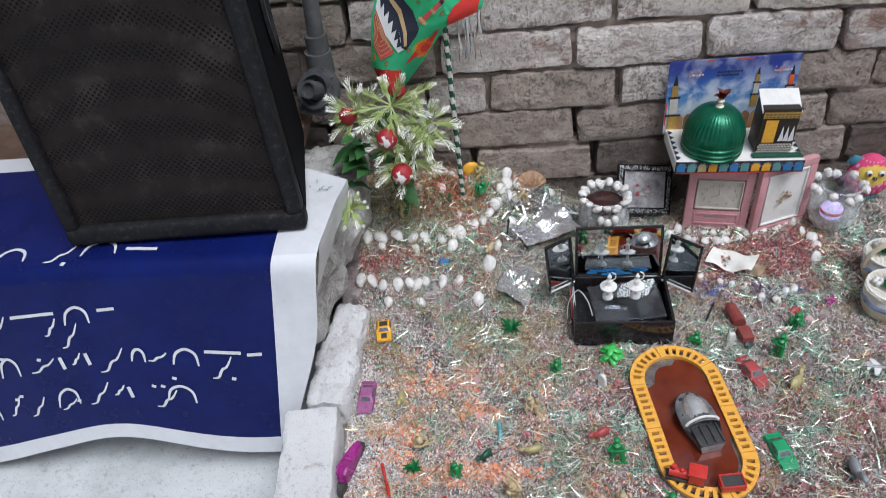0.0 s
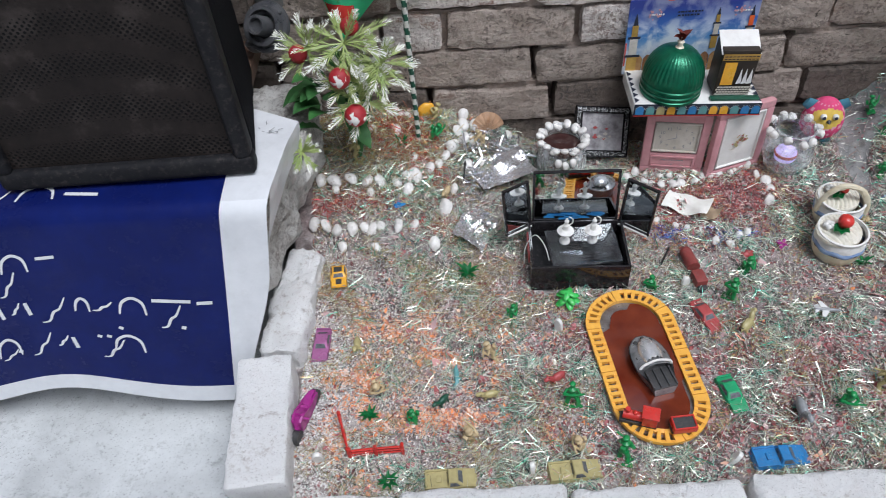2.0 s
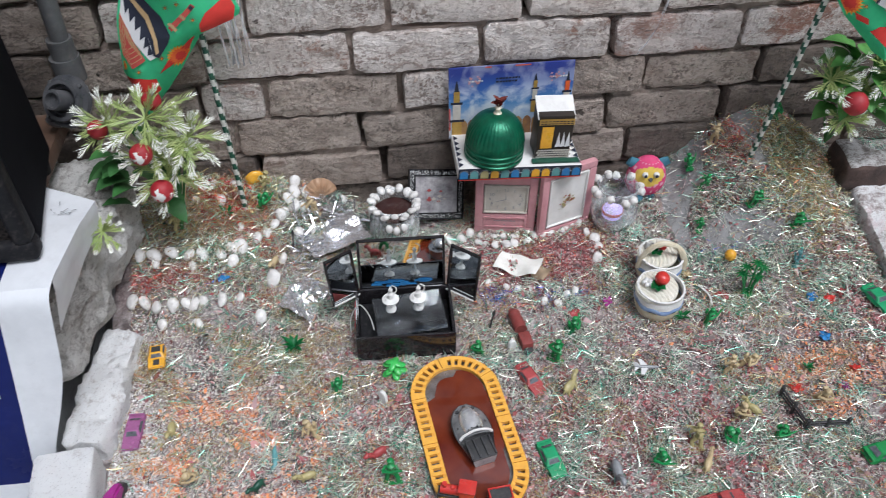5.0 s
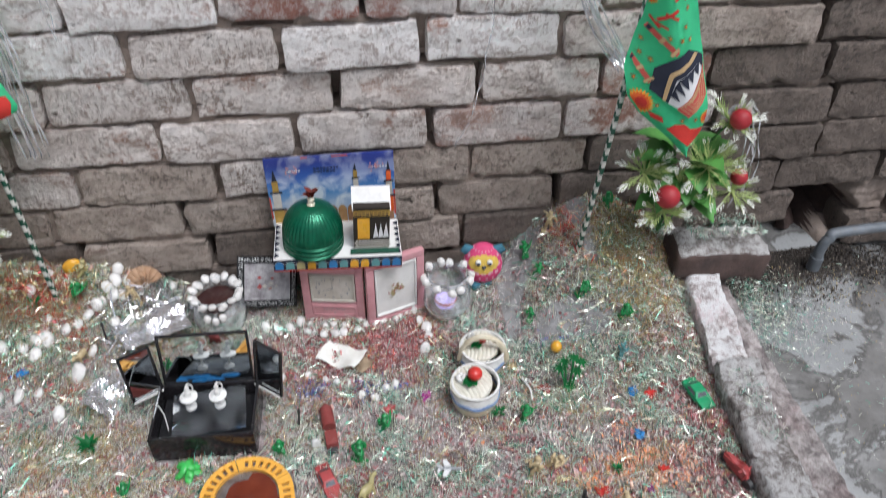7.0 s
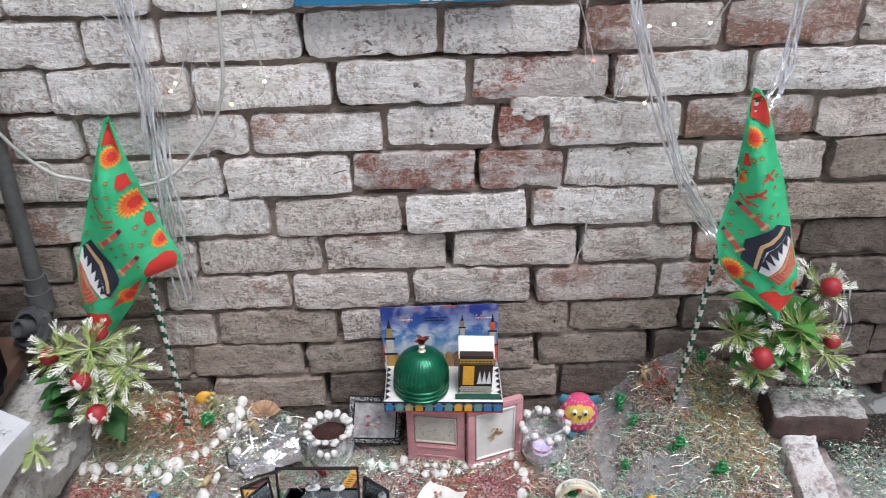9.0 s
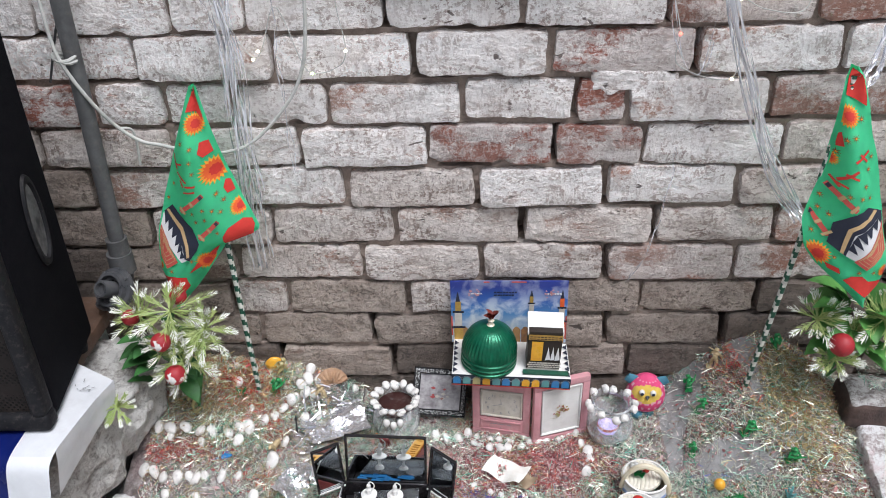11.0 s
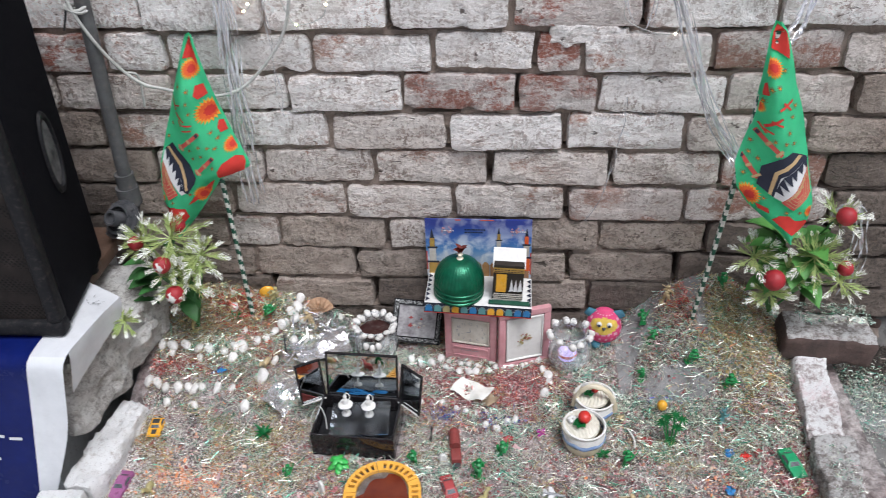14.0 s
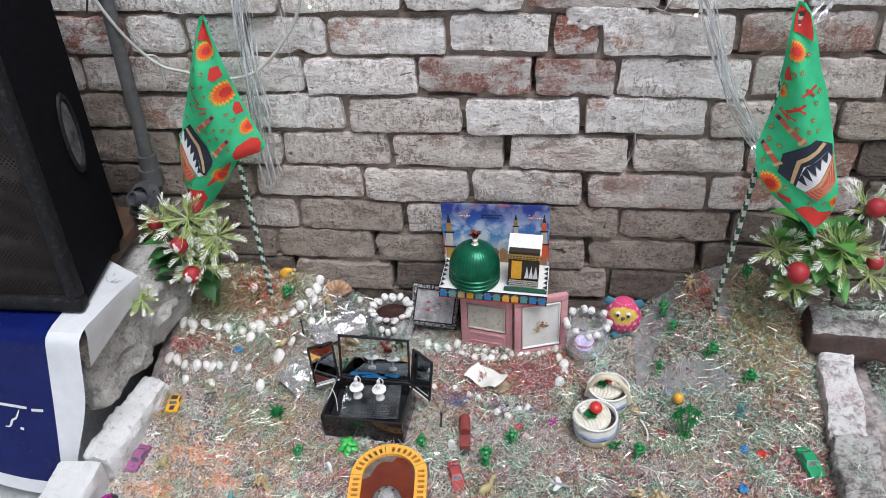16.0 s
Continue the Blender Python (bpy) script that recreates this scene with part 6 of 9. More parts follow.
PRINTS_L = [
    ("red", [(182, 72), (166, 152), (200, 150), (228, 182), (210, 110)]), ("sunflower", (200, 188, 34)), ("red", [(222, 250), (250, 245), (270, 285), (240, 300), (222, 285)]),
    ("sunflower", (278, 350, 44)), ("red", [(315, 395), (345, 400), (362, 435), (330, 442), (314, 420)]), ("sunflower", (378, 490, 30)),
    ("red", [(350, 560), (395, 535), (440, 545), (438, 600), (380, 620), (340, 628), (335, 590)]),
    ("red", [(96, 778), (150, 765), (200, 775), (214, 820), (182, 856), (120, 835)]), ("sunflower", (272, 706, 36)), ("red", [(210, 760), (250, 735), (300, 690), (320, 640), (300, 655), (235, 720)]), ("sunflower", (84, 738, 20)),
    ("white", [(88, 528), (160, 590), (196, 660), (204, 698), (182, 708), (130, 652), (86, 572)]),
    ("black", [(94, 522), (130, 488), (215, 570), (245, 628), (238, 655), (210, 702), (192, 692), (182, 650), (156, 604)]),
    ("brick", [(78, 560), (88, 574), (130, 652), (168, 706), (124, 738), (92, 700), (78, 640)]),
    ("tan", [(104, 512), (116, 508), (176, 570), (204, 640), (210, 684), (200, 688), (192, 642), (166, 584)]),
    ("tooth", [(96, 522), (118, 548), (104, 570)]), ("tooth", [(114, 545), (138, 572), (118, 594)]), ("tooth", [(134, 568), (158, 600), (134, 618)]), ("tooth", [(152, 596), (174, 628), (150, 644)]), ("tooth", [(168, 624), (184, 656), (162, 668)]), ("tooth", [(178, 652), (192, 686), (174, 690)]),
    ("tower", (166, 508, 252, 428)), ("tower", (244, 610, 314, 530)),
    ("bar", (125, 300, 150, 345, 7)), ("bar", (140, 330, 172, 318, 6)), ("bar", (150, 355, 190, 385, 7)), ("bar", (165, 380, 178, 405, 6)), ("bar", (185, 400, 225, 395, 7)), ("bar", (180, 425, 225, 415, 6)),
]
STARS_L = [(158, 252), (196, 265), (200, 310), (210, 350), (130, 410), (255, 485), (215, 505), (110, 468), (295, 432), (290, 488), (318, 495), (265, 525), (322, 458), (315, 575), (230, 540), (218, 705), (145, 745)]
PRINTS_R = [
    ("red", [(285, 42), (246, 110), (285, 125), (315, 140), (322, 62)]), ("sunflower", (262, 172, 30)), ("red", [(228, 235), (245, 222), (248, 260), (232, 268)]), ("sunflower", (214, 306, 22)),
    ("white", [(388, 476), (396, 492), (332, 584), (286, 624), (246, 606), (272, 528), (362, 478)]),
    ("black", [(216, 502), (262, 468), (316, 437), (384, 468), (388, 478), (362, 484), (276, 532), (254, 610), (200, 572)]),
    ("brick", [(396, 490), (398, 590), (322, 656), (280, 626), (330, 580)]),
    ("tan", [(344, 452), (358, 460), (268, 520), (246, 602), (236, 598), (256, 512)]),
    ("tooth", [(388, 474), (360, 484), (378, 508)]), ("tooth", [(366, 482), (334, 500), (358, 524)]), ("tooth", [(338, 498), (308, 514), (332, 542)]), ("tooth", [(312, 512), (282, 530), (318, 560)]), ("tooth", [(284, 530), (270, 556), (306, 580)]), ("tooth", [(272, 556), (260, 584), (288, 598)]),
    ("tower", (280, 450, 205, 388)), ("tower", (206, 552, 156, 482)),
    ("bar", (275, 300, 325, 270, 8)), ("bar", (290, 275, 318, 302, 7)), ("bar", (230, 365, 285, 325, 8)), ("bar", (250, 340, 285, 350, 7)), ("bar", (215, 360, 235, 385, 7)), ("bar", (222, 372, 255, 380, 6)),
    ("sunflower", (172, 618, 38)), ("red", [(195, 645), (238, 660), (242, 680), (205, 668)]), ("sunflower", (388, 664, 22)),
    ("red", [(250, 700), (275, 682), (310, 680), (330, 698), (375, 698), (380, 716), (350, 740), (318, 754)]),
]
STARS_R = [(278, 230), (300, 178), (255, 240), (232, 285), (335, 290), (322, 325), (308, 372), (258, 405), (294, 408), (325, 410), (208, 482), (182, 470), (190, 430), (160, 545), (222, 622), (300, 668), (348, 666)]

build_flag("flag", TABLE_L, lambda z: -0.102, unit_l, [(-0.562, -0.104, 0.10), (-0.567, -0.103, 0.45), (-0.571, -0.1, 0.79)], PRINTS_L, STARS_L, "green pennant with flowers and a black cube, drooping from its stick")
build_flag("flag", TABLE_R, lambda z: -0.15 - 0.02 * smoothstep(0.8, 0.45, z), unit_r, [(0.426, -0.112, 0.12), (0.446, -0.148, 0.5), (0.466, -0.15, 0.815)], PRINTS_R, STARS_R, "green pennant, its print turned towards the wall's far end")


def frond_head(n, length, seed, white=0.5):
    """A spiky flower: ferny sprays all round, each a rib with many pairs of fine needles."""
    r = random.Random(seed)
    bm = bmesh.new()
    for i in range(n + 3):
        a = 2 * math.pi * i / n + r.uniform(-0.25, 0.25)
        up = r.uniform(0.0, 0.7) if i < n else r.uniform(0.8, 1.3)
        L = length * r.uniform(0.72, 1.1)
        d = Vector((math.cos(a) * math.cos(up), math.sin(a) * math.cos(up), math.sin(up)))
        side = d.cross(Vector((0, 0, 1))).normalized()
        nrm = side.cross(d)

        def along(t):
            return d * (L * t) - Vector((0, 0, 0.22 * L * t * t))
        frosted = r.random() < white
        tube(bm, [along(t) for t in (0, 0.25, 0.5, 0.75, 1.0)], [0.0018, 0.0016, 0.0012, 0.0009, 0.0005], 4, 0)
        m = 13
        for k in range(m + 1):
            t = 0.22 + 0.76 * k / m
            c = along(t)
            ll = L * 0.34 * math.sin(math.pi * (0.3 + 0.62 * k / m)) * r.uniform(0.5, 1.25)
            for s in (-1, 1):
                tip = c + (d * 1.2 + side * s * r.uniform(0.35, 0.62) + nrm * r.uniform(-0.25, 0.5)).normalized() * ll
                w = nrm.cross(tip - c).normalized() * r.uniform(0.0006, 0.0011)
                mid = c + (tip - c) * 0.45 + nrm * 0.001
                f = bm.faces.new([bm.verts.new(q) for q in (c, mid - w, tip, mid + w)])
                f.material_index = 1 if (frosted and k > 5) or k > 9 else 0
    return bm


def build_flowers(name, base, heads, balls, leaves, label, seed, shift=(0, 0)):
    pl = thing(name, Matrix.Translation(base), label, "flowers", "flower bunches")
    r = random.Random(seed)
    b = Vector(base)
    for i, (x, y, z, size, white) in enumerate(heads):
        c = Vector((x, y, z)) - b
        tilt = Vector((c.x * 2.0, -0.55, 0.75)).normalized().to_track_quat("Z", "Y").to_matrix().to_4x4()
        part("flower_head", frond_head(12, size * (1.3 if shift[0] < 0 else 1.12), seed * 10 + i, white), [FROND, FROND_WHITE], pl, "spiky green flower with frosted tips", Matrix.Translation(c) @ tilt, smooth=False)
        bm = bmesh.new()
        tube(bm, curve_through([Vector((0, 0, 0)), c * 0.55 + Vector((0, 0.02, 0.01)), c], 6), 0.0022, 6)
        part("stem", bm, LEAF, pl)
    for x, y, z, rad, cap in balls:
        bm = bmesh.new()
        q = bmesh.ops.create_uvsphere(bm, u_segments=80 if cap else 24, v_segments=54 if cap else 16, radius=rad)
        for v in q["verts"]:
            v.co *= 1 + 0.03 * noise.noise(v.co * 90)
        for f in bm.faces:
            c = f.calc_center_median()
            if cap and c.y < -rad * 0.35 and abs(c.x + rad * 0.1) + abs(c.z - rad * 0.05) * 0.7 + 0.55 * rad * noise.noise(c * 130) < rad * 0.5:
                f.material_index = 1
        part("fruit", bm, [BERRY, FOAM_PATCH], pl, "red foam fruit with a chipped white patch" if cap else "red foam fruit", Matrix.Translation(Vector((x, y, z)) - b))
    for i in range(leaves):
        a = r.uniform(0, 6.283)
        bm = bmesh.new()
        rr = r.uniform(0.04, 0.066) if shift[0] < 0 else r.uniform(0.05, 0.095)
        o = Vector((0.03 * math.cos(a) + shift[0], 0.02 * math.sin(a) - 0.02, 0.05 + shift[1] + 0.12 * r.random()))
        tip = o + Vector((rr * 0.8 * math.cos(a) - 0.012, rr * 0.6 * math.sin(a) - 0.015, r.uniform(-0.045, 0.045)))
        leaf_blade(bm, o, tip, r.uniform(0.016, 0.023) if shift[0] < 0 else r.uniform(0.02, 0.03))
        part("leaf", bm, LEAF if shift[0] < 0 else LEAF_LIGHT, pl)


build_flowers("flower_bunch", (-0.672, -0.16, 0.14),
              [(-0.665, -0.19, 0.402, 0.062, 0.6), (-0.61, -0.19, 0.362, 0.052, 0.6), (-0.65, -0.22, 0.308, 0.058, 0.7), (-0.728, -0.18, 0.385, 0.05, 0.7), (-0.665, -0.21, 0.345, 0.045, 0.6), (-0.63, -0.2, 0.335, 0.045, 0.6)],
              [(-0.674, -0.235, 0.367, 0.0175, 1), (-0.655, -0.252, 0.305, 0.0185, 1), (-0.655, -0.165, 0.418, 0.0155, 0), (-0.742, -0.19, 0.388, 0.0155, 0)], 24,
              "frosted artificial flowers with red fruit in the bed's corner", 3, (-0.032, 0.035))
build_flowers("flower_bunch", (0.595, -0.095, 0.17),
              [(0.52, -0.14, 0.346, 0.06, 0.5), (0.633, -0.15, 0.354, 0.068, 0.4), (0.67, -0.12, 0.43, 0.055, 1.0), (0.557, -0.17, 0.275, 0.052, 0.6), (0.706, -0.13, 0.282, 0.055, 0.7), (0.6, -0.13, 0.3, 0.048, 0.5)],
              [(0.552, -0.185, 0.322, 0.0215, 0), (0.697, -0.155, 0.332, 0.0155, 0), (0.673, -0.145, 0.448, 0.0185, 0)], 44,
              "frosted artificial flowers with red fruit beside a loose brick", 7, (0.012, 0.03))
bm = frond_head(11, 0.04, 99, 0.25)
solo("dried_sprig", bm, [FROND, FROND_WHITE], pose(-0.742, -0.315, 0.285, 50, 0, 40), "dry pale sprig hanging at the bench's edge", "plant", smooth=False)


def build_garland(pts, n, spread, label, w=0.003, seed=1, tail=0.5):
    g = thing("tinsel_garland", I4, label, "garland", "tinsel on the wall")
    r = random.Random(seed)
    line = curve_through(pts, 9)
    for s in range(n):
        bm = bmesh.new()
        ox, oy = r.uniform(-spread, spread), r.uniform(-spread, spread) * 0.6
        first = 0 if r.random() < 0.6 else r.randrange(len(line) // 3)
        last = len(line) if r.random() > tail else r.randrange(len(line) * 2 // 3, len(line))
        ph, fr = r.uniform(0, 6), r.uniform(3, 9)
        prev = None
        for i, p in enumerate(line[first:last]):
            t = i / len(line)
            c = p + Vector((ox * (0.5 + t) + 0.003 * math.sin(fr * 3 * t + ph), oy, 0.0))
            tw = ph + fr * t * 3
            a = Vector((math.cos(tw), math.sin(tw), 0)) * w / 2
            row = (bm.verts.new(c - a), bm.verts.new(c + a))
            if prev:
                bm.faces.new((prev[0], prev[1], row[1], row[0]))
            prev = row
        part("strand", bm, TINSEL_SILVER, g, smooth=False)


build_garland([(-0.53, -0.04, 1.2), (-0.522, -0.05, 0.95), (-0.517, -0.05, 0.83), (-0.52, -0.055, 0.68), (-0.522, -0.05, 0.54), (-0.523, -0.045, 0.40)], 17, 0.017, "thin silver tinsel hanging down the wall by a flag", seed=2)
build_garland([(0.27, -0.05, 1.15), (0.288, -0.055, 0.947), (0.341, -0.06, 0.788), (0.395, -0.065, 0.652), (0.45, -0.08, 0.56), (0.475, -0.11, 0.53)], 18, 0.016, "silver tinsel slanting across the wall to a flag's stick", seed=3, tail=0.3)
build_garland([(0.55, -0.05, 1.2), (0.537, -0.08, 0.95), (0.51, -0.12, 0.83), (0.478, -0.145, 0.79)], 12, 0.011, "silver tinsel tied to a flag's tip", seed=4, tail=0.1)
build_garland([(0.66, -0.1, 0.42), (0.7, -0.11, 0.45), (0.72, -0.13, 0.36), (0.71, -0.14, 0.25)], 8, 0.02, "loose silver tinsel caught in the flowers", seed=6)
for k, pts in enumerate(([(0.25, -0.02, 0.64), (0.243, -0.03, 0.56), (0.22, -0.035, 0.44), (0.185, -0.03, 0.355)],
                         [(-0.44, -0.02, 0.95), (-0.445, -0.03, 0.80), (-0.44, -0.03, 0.60)], [(-0.58, -0.02, 0.95), (-0.545, -0.03, 0.87), (-0.55, -0.03, 0.72)],
                         [(0.215, -0.02, 0.98), (0.22, -0.03, 0.85), (0.27, -0.03, 0.78), (0.30, -0.03, 0.97)])):
    build_garland(pts, 2, 0.003, "single silver shred clinging to the bricks", 0.0016, 20 + k, 0.2)


def build_cable():
    c = thing("white_cable", I4, "slack white cable looped from the pipe across the wall", "cable")
    bm = bmesh.new()
    tube(bm, curve_through([(-0.80, -0.075, 1.0), (-0.80, -0.078, 0.88), (-0.792, -0.08, 0.829), (-0.77, -0.07, 0.765), (-0.746, -0.05, 0.708), (-0.71, -0.045, 0.675), (-0.667, -0.05, 0.667), (-0.59, -0.06, 0.655), (-0.514, -0.055, 0.668), (-0.449, -0.05, 0.724), (-0.405, -0.05, 0.79), (-0.385, -0.05, 0.88), (-0.37, -0.05, 1.1)]), 0.0032, 8)
    part("wire", bm, CABLE_WHITE, c)
    bm = bmesh.new()
    for k in range(2):
        tube(bm, [(-0.792 + 0.02 * math.cos(q), -0.06 + 0.021 * math.sin(q), 0.832 + 0.004 * k + 0.004 * math.sin(q * 2 + k)) for q in [6.283 * i / 14 for i in range(15)]], 0.0034, 6)
    part("knot", bm, CABLE_WHITE, c, "knot round the pipe")
    bm = bmesh.new()
    tube(bm, curve_through([(-0.74, -0.047, 0.7), (-0.725, -0.03, 0.685), (-0.728, -0.03, 0.62)]), 0.0025, 6)
    part("loose_end", bm, CABLE_WHITE, c)
    d = thing("black_cable", I4, "thin black cable behind the drain pipe", "cable")
    bm = bmesh.new()
    tube(bm, curve_through([(-0.85, -0.03, 0.78), (-0.8, -0.03, 0.9), (-0.72, -0.03, 1.05)]), 0.0022, 6)
    part("wire", bm, DARK_TOY, d)
    e = thing("light_string", I4, "fairy lights on thin clear wire across the wall", "lights")
    bm = bmesh.new()
    tube(bm, curve_through([(-0.7, -0.02, 1.0), (-0.56, -0.02, 0.93), (-0.485, -0.025, 0.816), (-0.44, -0.02, 0.9), (-0.405, -0.025, 0.81), (-0.387, -0.03, 0.79), (-0.35, -0.025, 0.795), (-0.326, -0.03, 0.828), (-0.33, -0.02, 0.95), (-0.2, -0.02, 1.02)]), 0.0009, 5)
    part("wire", bm, CABLE_WHITE, e, "thin clear wire")
    bm = bmesh.new()
    tube(bm, curve_through([(0.18, -0.02, 1.0), (0.215, -0.02, 0.9), (0.228, -0.03, 0.848), (0.235, -0.02, 0.79), (0.323, -0.03, 0.77), (0.33, -0.02, 0.85), (0.316, -0.03, 0.902), (0.357, -0.03, 0.885), (0.417, -0.03, 0.88), (0.44, -0.02, 0.92), (0.5, -0.02, 1.02)]), 0.0009, 5)
    part("wire", bm, CABLE_WHITE, e, "thin clear wire")
    for x, z, m in ((-0.485, 0.816, GLOW_WARM), (-0.326, 0.828, GLOW_WARM), (-0.387, 0.79, GLOW_GREEN), (-0.341, 0.953, GLOW_WARM), (0.228, 0.848, GLOW_RED), (0.316, 0.902, GLOW_WARM), (0.417, 0.905, GLOW_WARM), (0.357, 0.904, GLOW_WARM), (0.323, 0.77, GLOW_WARM), (-0.475, 0.83, GLOW_WARM)):
        bm = bmesh.new()
        ball(bm, 0.0027, pose(x, -0.033, z), 10, 8)
        part("bulb", bm, m, e, "lit bulb")


build_cable()
sign = thing("wall_sign", pose(-0.08, -0.02, 0.948), "bright blue enamel sign fixed to the wall", "sign")
bm = bmesh.new()
box(bm, 0.365, 0.012, 0.25, I4, 0.003)
part("plate", bm, SIGN_BLUE, sign)
bm = bmesh.new()
for k in range(5):
    flat(bm, [(0.02 + 0.02 * k, 0.0035), (0.034 + 0.02 * k, 0.0035), (0.034 + 0.02 * k, 0.007), (0.02 + 0.02 * k, 0.007)])
part("print_bars", bm, FLAG_WHITE, sign, "small white print", pose(0, -0.0085, 0), smooth=False)


# ---- small things on the bed ----
def shell_at(x, y, s=1.0, group="white shells on the bed"):
    if not SHELLS:
        for k in range(4):
            bm = bmesh.new()
            cowrie(bm, I4, 1.0)
            wobble(bm, 0.002, 120, k * 3.0)
            SHELLS.append(finish("shell", bm, SHELL))
    ob = new("shell", SHELLS[rng.randrange(4)])
    ob.matrix_world = on_bed(x, y, 0.0045 * s, rng.uniform(-50, 50), rng.uniform(15, 60), rng.uniform(-25, 25)) @ Matrix.Diagonal((0.98 * s, 1.02 * s, 0.95 * s, 1))
    return tagged(ob, "small white sea shell set in the dyed sawdust", "shell", group)


SHELLS = []


def shell_row(pts, n, s=1.0):
    line = curve_through([(x, y, 0) for x, y in pts], 12)
    for i in range(n):
        p = line[round(i * (len(line) - 1) / max(1, n - 1))]
        shell_at(p.x + rng.uniform(-0.004, 0.004), p.y + rng.uniform(-0.004, 0.004), s * rng.uniform(0.72, 1.08))


shell_row([(-0.763, -0.266), (-0.717, -0.278), (-0.669, -0.281), (-0.634, -0.28), (-0.575, -0.274)], 9, 1.15)
shell_row([(-0.75, -0.189), (-0.694, -0.2), (-0.632, -0.202), (-0.588, -0.19), (-0.548, -0.159), (-0.511, -0.118), (-0.491, -0.09)], 13, 1.2)
for x, y, s in ((-0.475, -0.076, 1.2), (-0.485, -0.062, 1.1), (-0.459, -0.071, 1.0), (-0.473, -0.045, 1.2), (-0.452, -0.036, 1.1), (-0.473, -0.018, 1.2), (-0.517, -0.231, 1.5), (-0.54, -0.304, 1.1), (-0.5, -0.186, 1.0), (-0.586, -0.21, 1.1), (-0.647, -0.314, 0.85), (-0.709, -0.311, 0.85),
                (-0.469, -0.126, 1.0), (-0.446, -0.116, 1.0), (-0.38, -0.015, 0.9), (-0.573, -0.147, 0.9), (-0.648, -0.108, 1.0), (-0.608, -0.1, 1.2), (-0.62, -0.06, 1.0), (-0.585, -0.05, 1.0), (-0.72, -0.212, 0.8), (-0.655, -0.222, 0.8),
                (0.045, -0.293, 0.9), (0.027, -0.303, 0.9), (0.007, -0.32, 0.85), (-0.018, -0.309, 0.7), (-0.043, -0.279, 0.7), (-0.063, -0.274, 0.7), (-0.083, -0.266, 0.7), (-0.115, -0.25, 0.7), (-0.162, -0.252, 0.8)):
    shell_at(x, y, s)
shell_row([(0.095, -0.105), (0.11, -0.144), (0.121, -0.176), (0.114, -0.214)], 5, 1.15)
for x, y, s in ((-0.172, -0.126, 1.1), (-0.197, -0.115, 1.0), (-0.149, -0.128, 1.1), (-0.128, -0.108, 1.0)):
    shell_at(x, y, s)


def pebbles():
    base = []
    for k in range(4):
        bm = bmesh.new()
        q = bmesh.ops.create_icosphere(bm, subdivisions=2, radius=0.0085)
        for v in q["verts"]:
            v.co *= 1 + 0.42 * noise.noise(v.co * 130 + Vector((k * 5, 0, 0)))
            v.co.z *= 0.75
        base.append(finish("pebble", bm, SHELL))
    for i in range(22):
        t = i / 21
        x = -0.115 + 0.2 * t + rng.uniform(-0.007, 0.007)
        y = -0.128 - 0.012 * math.sin(t * 5) + (0.02 if i % 2 else 0.0) * (1 - 0.5 * t) - 0.004
        if t > 0.5:
            y += 0.004
        ob = new("pebble", base[i % 4])
        ob.matrix_world = on_bed(x, y + rng.uniform(-0.006, 0.004), 0.004, rng.uniform(0, 360)) @ Matrix.Scale(rng.uniform(0.7, 1.25), 4)
        tagged(ob, "white pebble laid along the clock's foot", "pebble", "pebbles by the clock")


pebbles()
# scallop shell and a yellow shell on the heap
bm = bmesh.new()
rows = []
for j in range(9):
    t = j / 8
    rows.append([])
    for i in range(25):
        a = -1.35 + 2.7 * i / 24
        rr = 0.034 * t * (1 - 0.08 * abs(a))
        rows[-1].append(bm.verts.new((rr * math.sin(a), -0.012 * math.sin(t * 2.6) - 0.0012 * t * math.cos(i * 2.2), rr * math.cos(a))))
for p, q in zip(rows, rows[1:]):
    for i in range(24):
        bm.faces.new((p[i], p[i + 1], q[i + 1], q[i]))
bmesh.ops.solidify(bm, geom=bm.faces[:], thickness=0.003)
solo("scallop_shell", bm, SCALLOP, on_bed(-0.425, -0.035, 0.004, 15, -25) @ Matrix.Scale(1.2, 4), "ribbed sandy scallop shell standing against the wall", "shell")
bm = bmesh.new()
q = bmesh.ops.create_icosphere(bm, subdivisions=3, radius=0.02)
for v in q["verts"]:
    v.co *= 1 + 0.15 * noise.noise(v.co * 70)
    v.co.y *= 0.5
solo("yellow_stone", bm, YELLOW_TOY, on_bed(-0.545, -0.03, 0.016, 10), "flat yellow stone on the heap", "stone")


